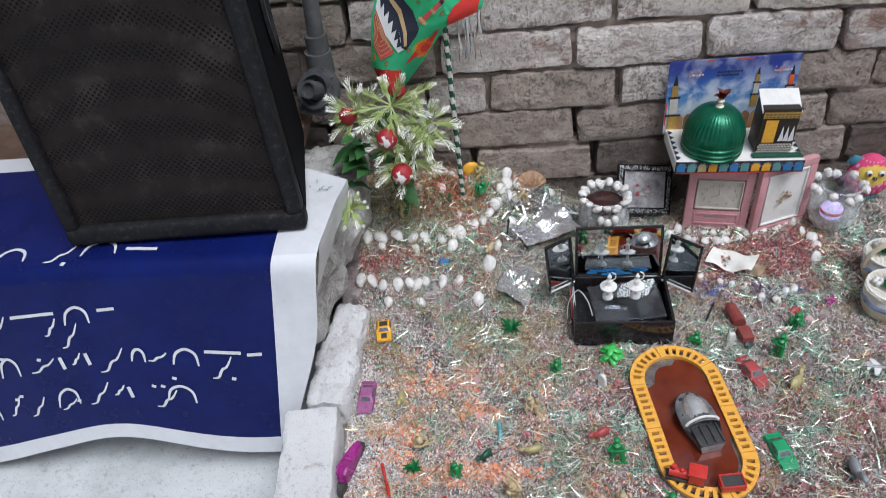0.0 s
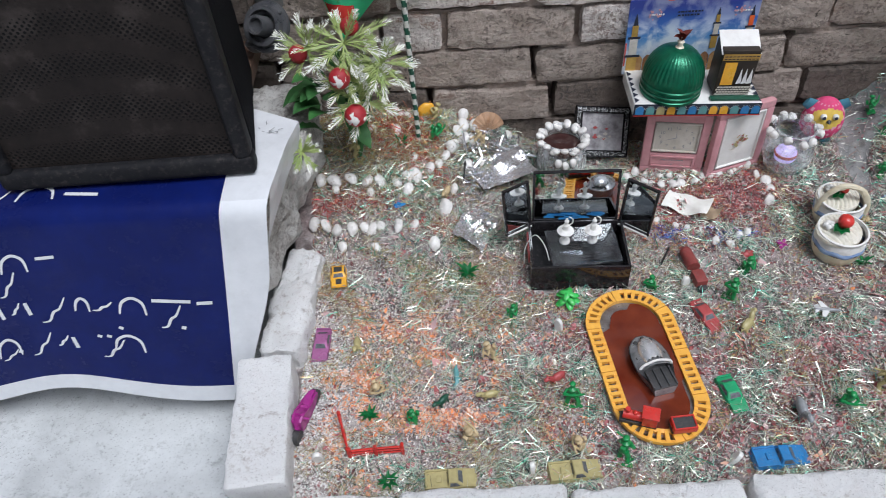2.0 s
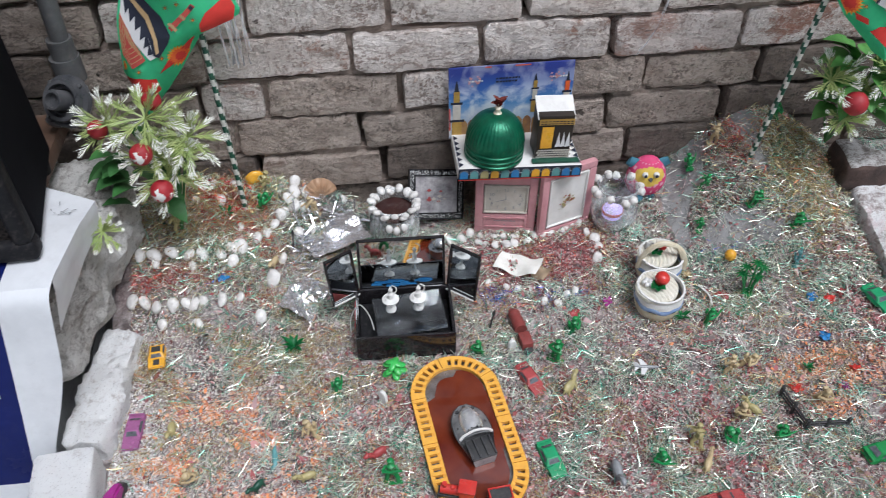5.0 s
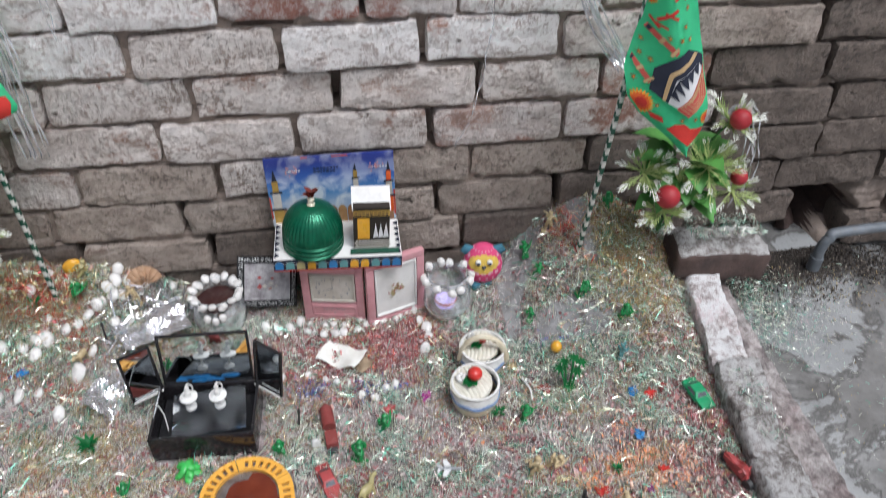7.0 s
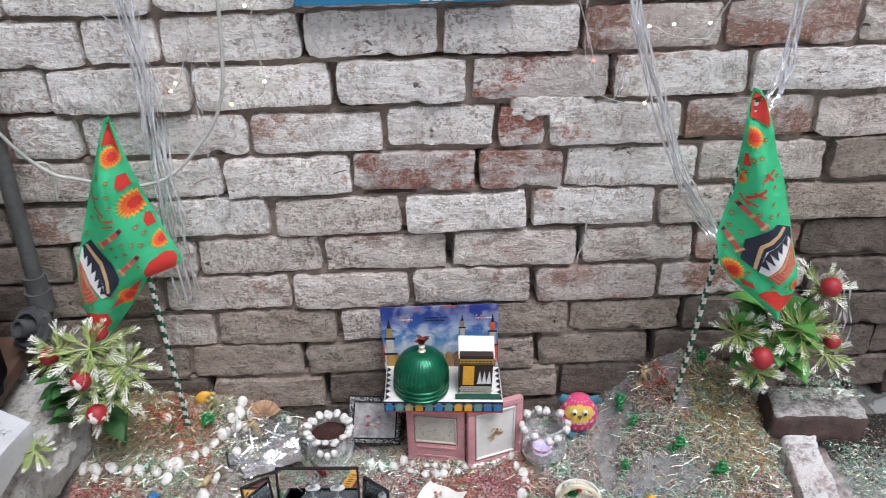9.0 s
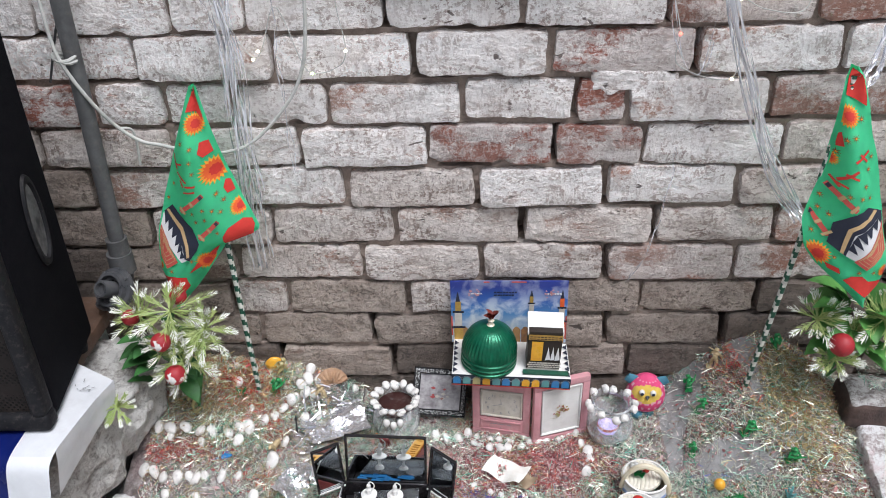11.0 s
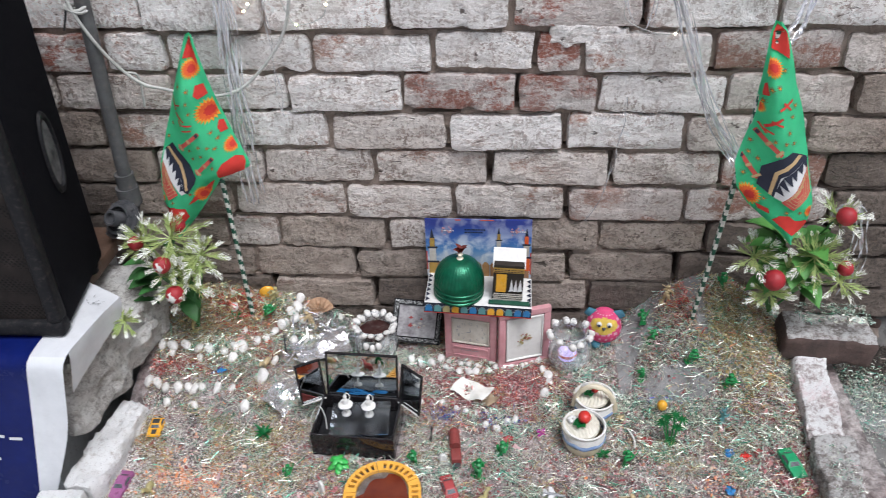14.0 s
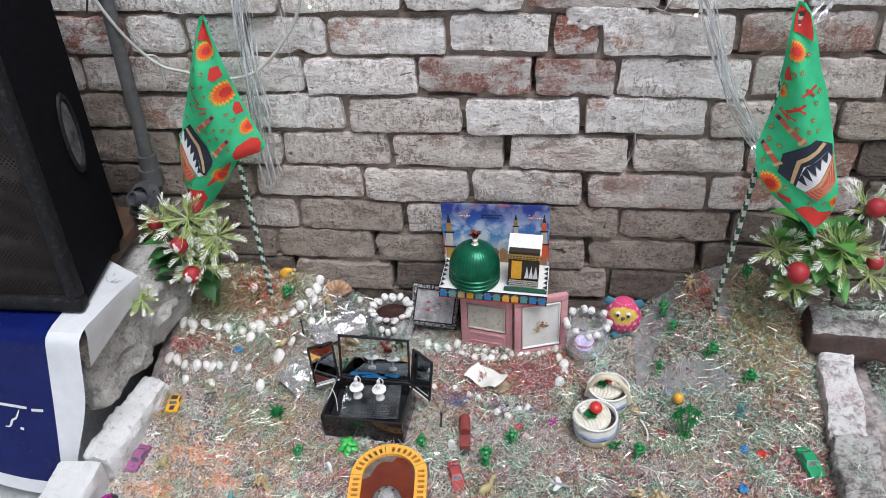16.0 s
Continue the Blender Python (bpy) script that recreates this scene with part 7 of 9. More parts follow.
def build_track():
    """Oval toy railway round a puddle of dyed water."""
    cx, cy, rot = -0.206, -0.575, 6.0
    base = bed_height(cx, cy) + 0.008
    tr = thing("toy_track", pose(cx, cy, base, 0, 0, rot), "amber plastic oval toy railway round a puddle", "toy track")
    R, half, w = 0.0635, 0.075, 0.024
    total = 4 * half + 2 * math.pi * R

    def at(s):
        s %= total
        if s < 2 * half:
            return Vector((R, -half + s, 0)), Vector((1, 0, 0))
        s -= 2 * half
        if s < math.pi * R:
            a = s / R
            return Vector((R * math.cos(a), half + R * math.sin(a), 0)), Vector((math.cos(a), math.sin(a), 0))
        s -= math.pi * R
        if s < 2 * half:
            return Vector((-R, half - s, 0)), Vector((-1, 0, 0))
        a = math.pi + (s - 2 * half) / R
        return Vector((R * math.cos(a), -half + R * math.sin(a), 0)), Vector((math.cos(a), math.sin(a), 0))
    sections = 8
    for k in range(sections):
        s0, s1 = total * k / sections + 0.0006, total * (k + 1) / sections - 0.0006
        n = 14
        bm = bmesh.new()
        for j in range(n):
            a, b = s0 + (s1 - s0) * j / n, s0 + (s1 - s0) * (j + 1) / n
            solid = j in (0, n - 1) or j % 2 == 0
            spans = ((-w / 2, w / 2),) if solid else ((-w / 2, -w / 4), (w / 4, w / 2))
            for lo, hi in spans:
                vs = []
                for z in (0.0, 0.0055):
                    for s, o in ((a, lo), (b, lo), (b, hi), (a, hi)):
                        p, nn = at(s)
                        lip = 0.0015 if z and abs(o) > w * 0.45 else 0
                        vs.append(bm.verts.new(p + nn * o + Vector((0, 0, z + lip))))
                for q in ((0, 1, 2, 3), (7, 6, 5, 4), (0, 4, 5, 1), (1, 5, 6, 2), (2, 6, 7, 3), (3, 7, 4, 0)):
                    bm.faces.new([vs[i] for i in q])
        bmesh.ops.remove_doubles(bm, verts=bm.verts[:], dist=0.0002)
        bmesh.ops.recalc_face_normals(bm, faces=bm.faces)
        part("track_section", bm, ORANGE_TRACK, tr, smooth=False)
    # mirror sheet and the water on it
    bm = bmesh.new()
    bm.faces.new([bm.verts.new(at(total * i / 60)[0] * 0.995) for i in range(60)])
    solo("foil_sheet", bm, DULL_FOIL, pose(cx, cy, base - 0.0005, 0, 0, rot), "crumpled silver sheet under the puddle", "foil", smooth=False)
    bm = bmesh.new()
    ring = []
    for i in range(72):
        p, nn = at(total * i / 72)
        k = 0.009 + 0.005 * noise.noise(Vector((math.cos(i * 0.087) * 2, math.sin(i * 0.087) * 2, 1)))
        if p.y > half * 0.9:
            k += 0.006 + 0.012 * (p.x < 0.01)
        if p.x > 0 and p.y < -half * 0.5:
            k += 0.009
        ring.append(bm.verts.new(p - nn * k + Vector((0, 0, 0.0025))))
    bm.faces.new(ring)
    solo("puddle", bm, WATER, pose(cx, cy, base, 0, 0, rot), "dark red-brown dyed water inside the toy track", "water", smooth=False)
    # boat
    bt = thing("toy_boat", pose(-0.199, -0.588, base + 0.003, 0, 0, 12) @ Matrix.Diagonal((1.12, 0.86, 1.0, 1)), "silver-grey plastic toy boat floating in the puddle", "toy boat")
    bm = bmesh.new()
    rings = []
    for j in range(15):
        t = j / 14
        y = 0.06 - 0.12 * t
        ww = 0.0275 * math.sqrt(max(0.05, 1 - max(0.0, 1 - t / 0.42) ** 2)) * (1 - 0.36 * smoothstep(0.5, 1, t))
        rings.append([bm.verts.new((ww * math.cos(a) * (1.0 if z else 0.8), y, 0.018 * z)) for a, z in ((math.pi, 1), (math.pi, 0), (0, 0), (0, 1))])
    for p, q in zip(rings, rings[1:]):
        for i in range(3):
            bm.faces.new((p[i], p[i + 1], q[i + 1], q[i]))
    bm.faces.new(rings[0])
    bm.faces.new(rings[-1][::-1])
    part("hull", bm, SILVER_TOY, bt, "tarnished silver hull")
    bm = bmesh.new()
    dk = []
    for j in range(13):
        t = j / 12
        y = 0.059 - 0.075 * t
        ww = 0.0265 * math.sqrt(max(0.04, 1 - max(0.0, 1 - t / 0.67) ** 2))
        dk.append([bm.verts.new((ww * u, y, 0.018 + 0.012 * (1 - u * u) * smoothstep(0.0, 0.6, t))) for u in (-1, -0.7, -0.35, 0, 0.35, 0.7, 1)])
    for p, q in zip(dk, dk[1:]):
        for i in range(6):
            bm.faces.new((p[i], q[i], q[i + 1], p[i + 1]))
    part("foredeck", bm, SILVER_TOY, bt, "tarnished silver foredeck")
    bm = bmesh.new()
    q = bmesh.ops.create_uvsphere(bm, u_segments=20, v_segments=12, radius=1.0)
    bmesh.ops.delete(bm, geom=[v for v in q["verts"] if v.co.z < -0.1 or v.co.y < -0.62], context="VERTS")
    for v in bm.verts:
        v.co = Vector((v.co.x * 0.0155, 0.012 + v.co.y * 0.036, 0.025 + v.co.z * 0.0125))
    part("canopy", bm, SILVER_BRIGHT, bt, "bright domed canopy")
    bm = bmesh.new()
    tube(bm, curve_through([(-0.0235, -0.014, 0.0225), (-0.018, -0.0125, 0.029), (0, -0.0115, 0.0345), (0.018, -0.0125, 0.029), (0.0235, -0.014, 0.0225)], 6), 0.0024, 8)
    part("coaming", bm, CARD_WHITE, bt, "pale curved coaming")
    bm = bmesh.new()
    box(bm, 0.034, 0.042, 0.003, Matrix.Translation((0, -0.039, 0.0165)), 0.001)
    for x in (-0.017, 0.017, -0.006, 0.006):
        box(bm, 0.003, 0.04, 0.006, Matrix.Translation((x, -0.038, 0.0165)), 0.0008)
    part("well", bm, DARK_TOY, bt, "dark open stern well")
    for x, y in ((-0.012, 0.045), (0.012, 0.045), (0, 0.05), (-0.019, 0.01), (0.019, 0.01)):
        bm = bmesh.new()
        cyl(bm, 0.0028, 0.0028, 0.002, pose(x, y, 0.021 + 0.003 * (abs(x) < 0.005)), 10)
        part("hole", bm, DARK_TOY, bt)
    # train
    z = base + 0.007
    loco = thing("toy_locomotive", pose(-0.236, -0.687, z, 0, 0, -18), "red toy steam engine on the amber track", "toy train")
    bm = bmesh.new()
    box(bm, 0.022, 0.020, 0.022, Matrix.Translation((0.012, 0, 0.006)), 0.0015)
    box(bm, 0.026, 0.023, 0.003, Matrix.Translation((0.012, 0, 0.027)), 0.001)
    part("cab", bm, RED_TOY, loco)
    bm = bmesh.new()
    cyl(bm, 0.0075, 0.0075, 0.03, pose(-0.028, 0, 0.014, 0, 90, 0), 14)
    cyl(bm, 0.003, 0.004, 0.009, pose(-0.022, 0, 0.02), 10)
    ball(bm, 0.0042, pose(-0.01, 0, 0.0215), 10, 8)
    part("boiler", bm, RED_TOY, loco)
    bm = bmesh.new()
    box(bm, 0.056, 0.016, 0.007, Matrix.Translation((-0.004, 0, 0)), 0.001)
    part("chassis", bm, DARK_TOY, loco, "black chassis")
    ten = thing("toy_wagon", pose(-0.176, -0.701, z, 0, 0, 4), "red toy coal wagon with a black load", "toy train")
    bm = bmesh.new()
    t = 0.0022
    for x, y, sx, sy in ((0, -0.0105, 0.035, t), (0, 0.0105, 0.035, t), (-0.0165, 0, t, 0.021), (0.0165, 0, t, 0.021)):
        box(bm, sx, sy, 0.013, Matrix.Translation((x, y, 0.005)), 0.0005)
    part("tub", bm, RED_TOY, ten)
    bm = bmesh.new()
    grid_solid(bm, 0.031, 0.019, 0.008, 10, 6, 2, Matrix.Translation((0, 0, 0.012)))
    wobble(bm, 0.0016, 260)
    part("load", bm, DARK_TOY, ten, "black load")
    bm = bmesh.new()
    box(bm, 0.038, 0.016, 0.005, I4, 0.001)
    part("chassis", bm, DARK_TOY, ten, "black chassis")


build_track()


def toy_car(x, y, heading, length, width, paint_, label, style="saloon", dz=0.0):
    """A small moulded car: hull with wheel arches, a narrower cabin with sunk windows, bumpers and lamps. Heading: degrees from +x."""
    car = thing("toy_car", on_bed(x, y, dz - 0.001, heading), label, "toy car", "toy cars on the bed")
    L, H, W = length, length * 0.28, width
    truck = style == "truck"
    hull = [(-0.5, 0.24), (-0.5, 0.5), (-0.48, 0.58), (-0.2, 0.62), (0.16, 0.62), (0.42, 0.55), (0.49, 0.47), (0.5, 0.24)]
    for c in (0.31, -0.29):
        hull += [(c + 0.105, 0.24), (c + 0.08, 0.4), (c, 0.46), (c - 0.08, 0.4), (c - 0.105, 0.24)]
    bm = bmesh.new()
    extrude_profile(bm, [(a * L, b * H) for a, b in hull][::-1], W)
    for v in bm.verts:
        if abs(v.co.x) > 0.4 * L:
            v.co.y *= 0.9
        if v.co.z > 0.5 * H:
            v.co.y *= 0.94
    bmesh.ops.recalc_face_normals(bm, faces=bm.faces)
    part("body", bm, paint_, car)
    low, high = ((-0.06, 0.26), (-0.03, 0.13)) if truck else ((-0.38, 0.2), (-0.22, 0.06))
    z0, z1, y0, y1 = 0.58 * H, 1.02 * H, 0.45 * W, 0.34 * W
    bm = bmesh.new()
    base = [bm.verts.new((a * L, b * y0, z0)) for a, b in ((low[0], -1), (low[1], -1), (low[1], 1), (low[0], 1))]
    roof = [bm.verts.new((a * L, b * y1, z1)) for a, b in ((high[0], -1), (high[1], -1), (high[1], 1), (high[0], 1))]
    bm.faces.new(roof)
    for i in range(4):
        bm.faces.new((base[i], base[(i + 1) % 4], roof[(i + 1) % 4], roof[i]))
    corners = [(base[i].co.copy(), base[(i + 1) % 4].co.copy(), roof[(i + 1) % 4].co.copy(), roof[i].co.copy()) for i in range(4)]
    bmesh.ops.bevel(bm, geom=[e for e in bm.edges if not e.is_boundary], offset=L * 0.012, segments=2, affect="EDGES", profile=0.6)
    part("cabin", bm, paint_, car)
    for name, (a, b, c, d) in zip(("side_window", "windscreen", "side_window", "rear_window"), corners):
        n = (b - a).cross(d - a).normalized() * 0.0006
        bm = bmesh.new()
        bm.faces.new([bm.verts.new(a + (b - a) * u + (d - a) * w + ((c - d) - (b - a)) * u * w + n) for u, w in ((0.14, 0.2), (0.86, 0.2), (0.84, 0.84), (0.16, 0.84))])
        part(name, bm, TOY_GLASS, car, smooth=False)
    if truck:
        for s in (-1, 1):
            bm = bmesh.new()
            box(bm, L * 0.42, W * 0.09, H * 0.16, Matrix.Translation((-0.28 * L, s * W * 0.42, H * 0.59)), 0.0006)
            part("tub_side", bm, paint_, car)
        bm = bmesh.new()
        box(bm, L * 0.03, W * 0.86, H * 0.16, Matrix.Translation((-0.475 * L, 0, H * 0.59)), 0.0006)
        part("tailgate", bm, paint_, car)
        bm = bmesh.new()
        box(bm, L * 0.1, W * 0.34, H * 0.12, Matrix.Translation((-0.22 * L, 0, H * 0.6)), 0.0008)
        part("spare_wheel_hump", bm, paint_, car)
    else:
        bm = bmesh.new()
        box(bm, L * 0.05, W * 0.84, H * 0.05, Matrix.Translation((-0.47 * L, 0, H * 0.68)), 0.0005)
        for s in (-1, 1):
            box(bm, L * 0.03, W * 0.05, H * 0.12, Matrix.Translation((-0.46 * L, s * W * 0.34, H * 0.57)))
        part("spoiler", bm, paint_, car)
    for e in (-1, 1):
        bm = bmesh.new()
        box(bm, L * 0.03, W * 0.9, H * 0.12, Matrix.Translation((e * 0.505 * L, 0, H * 0.26)), 0.0006)
        part("bumper", bm, paint_, car)
        for s in (-1, 1):
            bm = bmesh.new()
            box(bm, L * 0.012, W * 0.16, H * 0.08, Matrix.Translation((e * 0.5 * L, s * W * 0.3, H * 0.41)), 0.0003)
            part("headlight" if e > 0 else "tail_light", bm, GREY_TOY if e > 0 else MAROON_TOY, car)
    if paint_ is YELLOW_TOY:
        bm = bmesh.new()
        for a, b, w in ((0.34, 0.6, 0.34), (-0.08, 1.03, 0.5), (-0.42, 0.62, 0.16)):
            box(bm, L * 0.2, W * w, 0.0012, Matrix.Translation((a * L, 0, b * H - 0.0006)), 0.0003)
        part("dark_marking", bm, DARK_TOY, car, "dark markings")
    for sx in (-0.29, 0.31):
        for sy in (-1, 1):
            bm = bmesh.new()
            cyl(bm, H * 0.24, H * 0.24, W * 0.16, pose(sx * L, sy * W * 0.41 + W * 0.08, H * 0.24, 90, 0, 0), 16)
            wh = part("wheel", bm, DARK_TOY, car)
            bm = bmesh.new()
            cyl(bm, H * 0.12, H * 0.1, W * 0.03, pose(sx * L, sy * W * 0.5 + (0.0 if sy < 0 else W * 0.03), H * 0.24, 90, 0, 0), 10)
            part("hub", bm, GREY_TOY, wh)
    return car


toy_car(-0.716, -0.363, -85, 0.056, 0.03, YELLOW_TOY, "small yellow toy sports car with a dark stripe")
toy_car(-0.738, -0.505, -93, 0.064, 0.029, PURPLE_TOY, "purple metallic toy saloon beside the kerb")
toy_car(-0.083, -0.64, -79, 0.064, 0.029, CAR_GREEN, "bright green plastic toy car by the track")
toy_car(-0.083, -0.486, -70, 0.068, 0.027, MAROON_TOY, "red plastic toy car behind the track")
toy_car(-0.045, -0.752, 3, 0.08, 0.034, BLUE_TOY, "blue plastic toy pickup at the front slabs", "truck")
toy_car(0.153, -0.747, 8, 0.078, 0.033, MAROON_TOY, "dull red plastic toy pickup at the front slabs", "truck")
toy_car(-0.346, -0.758, 4, 0.076, 0.032, OLIVE_TOY, "khaki plastic toy pickup at the front slabs", "truck")
toy_car(-0.528, -0.762, 2, 0.075, 0.032, OLIVE_TOY, "worn khaki toy lorry at the front slabs", "truck")
toy_car(0.58, -0.412, -78, 0.066, 0.031, CAR_GREEN, "green plastic toy car beside the worn kerb")
toy_car(0.435, -0.70, 8, 0.07, 0.031, GREEN_TOY, "dark green plastic toy car near the black fence")


def toy_bike(x, y, heading, m, label, size=0.9):
    bk = thing("toy_motorbike", on_bed(x, y, 0.0, heading, 0, 0) @ Matrix.Scale(size, 4), label, "toy motorbike")
    bm = bmesh.new()
    prof = [(-0.042, 0.014), (-0.042, 0.026), (-0.02, 0.032), (-0.004, 0.028), (0.012, 0.038), (0.022, 0.044), (0.028, 0.034), (0.036, 0.026), (0.034, 0.012), (0.01, 0.008), (-0.02, 0.008)]
    extrude_profile(bm, [(a, b * 1.2) for a, b in prof[::-1]], 0.022)
    for v in bm.verts:
        v.co.y *= 1.0 - 0.35 * abs(v.co.x) / 0.042
    bmesh.ops.bevel(bm, geom=bm.edges[:], offset=0.004, segments=2, affect="EDGES")
    part("fairing", bm, m, bk)
    for sx in (-0.03, 0.033):
        bm = bmesh.new()
        cyl(bm, 0.013, 0.013, 0.011, pose(sx * 1.25, 0.0055, 0.013, 90, 0, 0), 18)
        part("wheel", bm, DARK_TOY, bk)
    bm = bmesh.new()
    tube(bm, [(0.02, -0.018, 0.042), (0.022, 0, 0.043), (0.02, 0.018, 0.042)], 0.002, 6)
    part("handlebar", bm, m, bk)


toy_bike(-0.75, -0.645, -106, MAGENTA_TOY, "magenta plastic toy motorbike beside the kerb", 0.95)
toy_bike(0.578, -0.572, -75, MAROON_TOY, "dusty red toy motorbike by the worn kerb", 0.72)


def toy_fence(corner, a, b, m, label):
    f = thing("toy_fence", on_bed(corner[0], corner[1]), label, "toy fence", "toy fences")
    for end in (a, b):
        d = Vector((end[0] - corner[0], end[1] - corner[1], 0))
        for z in (0.008, 0.015, 0.022):
            bm = bmesh.new()
            tube(bm, [(0, 0, z), d * 0.5 + Vector((0, 0, z + 0.001)), d + Vector((0, 0, z))], 0.0018, 6)
            part("rail", bm, m, f)
        for t in (0.02, 0.5, 1.0):
            bm = bmesh.new()
            box(bm, 0.005, 0.005, 0.03, Matrix.Translation(d * t), 0.001)
            cyl(bm, 0.0034, 0.0002, 0.005, Matrix.Translation(d * t + Vector((0, 0, 0.029))), 4)
            part("post", bm, m, f)


toy_fence((-0.679, -0.716), (-0.697, -0.652), (-0.598, -0.712), RED_TOY, "red plastic toy fence bent round a corner")
toy_fence((0.335, -0.640), (0.325, -0.572), (0.402, -0.645), DARK_TOY, "black plastic toy fence bent round a corner")


def toy_bush(x, y, s, m, kind, seed, label="", cat="toy plant"):
    """Plastic greenery: a leafy tuft, a low lobed bush or a slim cactus-like tree."""
    r = random.Random(seed)
    t = thing("toy_plant", on_bed(x, y, -0.002, r.uniform(0, 360)), label or "green plastic toy plant stuck in the bed", cat, "toy plants on the bed")
    bm = bmesh.new()
    cyl(bm, 0.008 * s, 0.006 * s, 0.003 * s, I4, 10)
    part("foot", bm, m, t)
    bm = bmesh.new()
    if kind == "tuft":
        for i in range(9):
            a = 6.283 * i / 9 + r.uniform(-0.2, 0.2)
            L = 0.02 * s * r.uniform(0.8, 1.2)
            leaf_blade(bm, (0, 0, 0.006 * s), (L * math.cos(a), L * math.sin(a), 0.006 * s + L * r.uniform(0.3, 1.0)), 0.0036 * s)
        bmesh.ops.solidify(bm, geom=bm.faces[:], thickness=0.0006)
    elif kind == "lobes":
        for z, n, reach, size in ((0.012, 5, 0.012, 0.0085), (0.02, 5, 0.011, 0.0075), (0.028, 4, 0.007, 0.007)):
            for i in range(n):
                a = 6.283 * i / n + z * 40
                ball(bm, size * s, pose(reach * s * math.cos(a), reach * s * math.sin(a), z * s, 0, 18, math.degrees(a)) @ Matrix.Diagonal((1.25, 0.75, 0.35, 1)), 12, 8)
        cyl(bm, 0.003 * s, 0.003 * s, 0.02 * s, I4, 8)
    else:
        cyl(bm, 0.003 * s, 0.0022 * s, 0.034 * s, I4, 8)
        for i in range(7):
            z = (0.008 + 0.004 * i) * s
            a = i * 2.4
            L = 0.011 * s * (1 - 0.07 * i)
            tube(bm, curve_through([(0, 0, z), (L * 0.7 * math.cos(a), L * 0.7 * math.sin(a), z + 0.001), (L * math.cos(a), L * math.sin(a), z + 0.007 * s)], 3), 0.0019 * s, 6)
    part("foliage", bm, m, t)


for i, (x, y, s) in enumerate(((-0.482, -0.368, 1.4), (-0.651, -0.648, 1.1), (-0.595, -0.125, 1.1), (-0.62, -0.76, 1.1), (0.222, -0.386, 1.0), (0.395, -0.526, 0.8))):
    toy_bush(x, y, s * 0.82, GREEN_TOY, "tuft", i)
toy_bush(-0.312, -0.437, 1.05, LIME_TOY, "lobes", 50, "bright green toy tree with rounded tiers before the music box")
toy_bush(0.47, -0.31, 1.1, TEAL_TOY, "slim", 51, "small teal toy tree on the slope")


def build_palms():
    p = thing("toy_palm_clump", on_bed(0.362, -0.347), "green plastic toy palms on one foot", "toy palm")
    bm = bmesh.new()
    cyl(bm, 0.014, 0.011, 0.005, I4, 14)
    part("foot", bm, GREEN_TOY, p)
    for x, y, h in ((-0.012, 0.004, 0.068), (0.0, 0.0, 0.08), (0.012, 0.003, 0.064), (0.005, -0.006, 0.05), (-0.018, -0.002, 0.058)):
        bm = bmesh.new()
        tube(bm, [(x * 0.4, y, 0), (x * 0.8, y, h * 0.5), (x * 1.3, y, h)], 0.0018, 6)
        part("trunk", bm, GREEN_TOY, p)
        bm = bmesh.new()
        for k in range(9):
            a = 6.283 * k / 9
            c = Vector((x * 1.3, y, h))
            leaf_blade(bm, c, c + Vector((0.016 * math.cos(a), 0.016 * math.sin(a), -0.003)), 0.002)
        bmesh.ops.solidify(bm, geom=bm.faces[:], thickness=0.0006)
        part("fronds", bm, GREEN_TOY, p)
    bm = bmesh.new()
    q = bmesh.ops.create_icosphere(bm, subdivisions=2, radius=0.011)
    for v in q["verts"]:
        v.co.z *= 1.15
    solo("yellow_bead", bm, YELLOW_TOY, on_bed(0.354, -0.272, 0.016), "yellow plastic bead behind the toy palms", "bead")


build_palms()


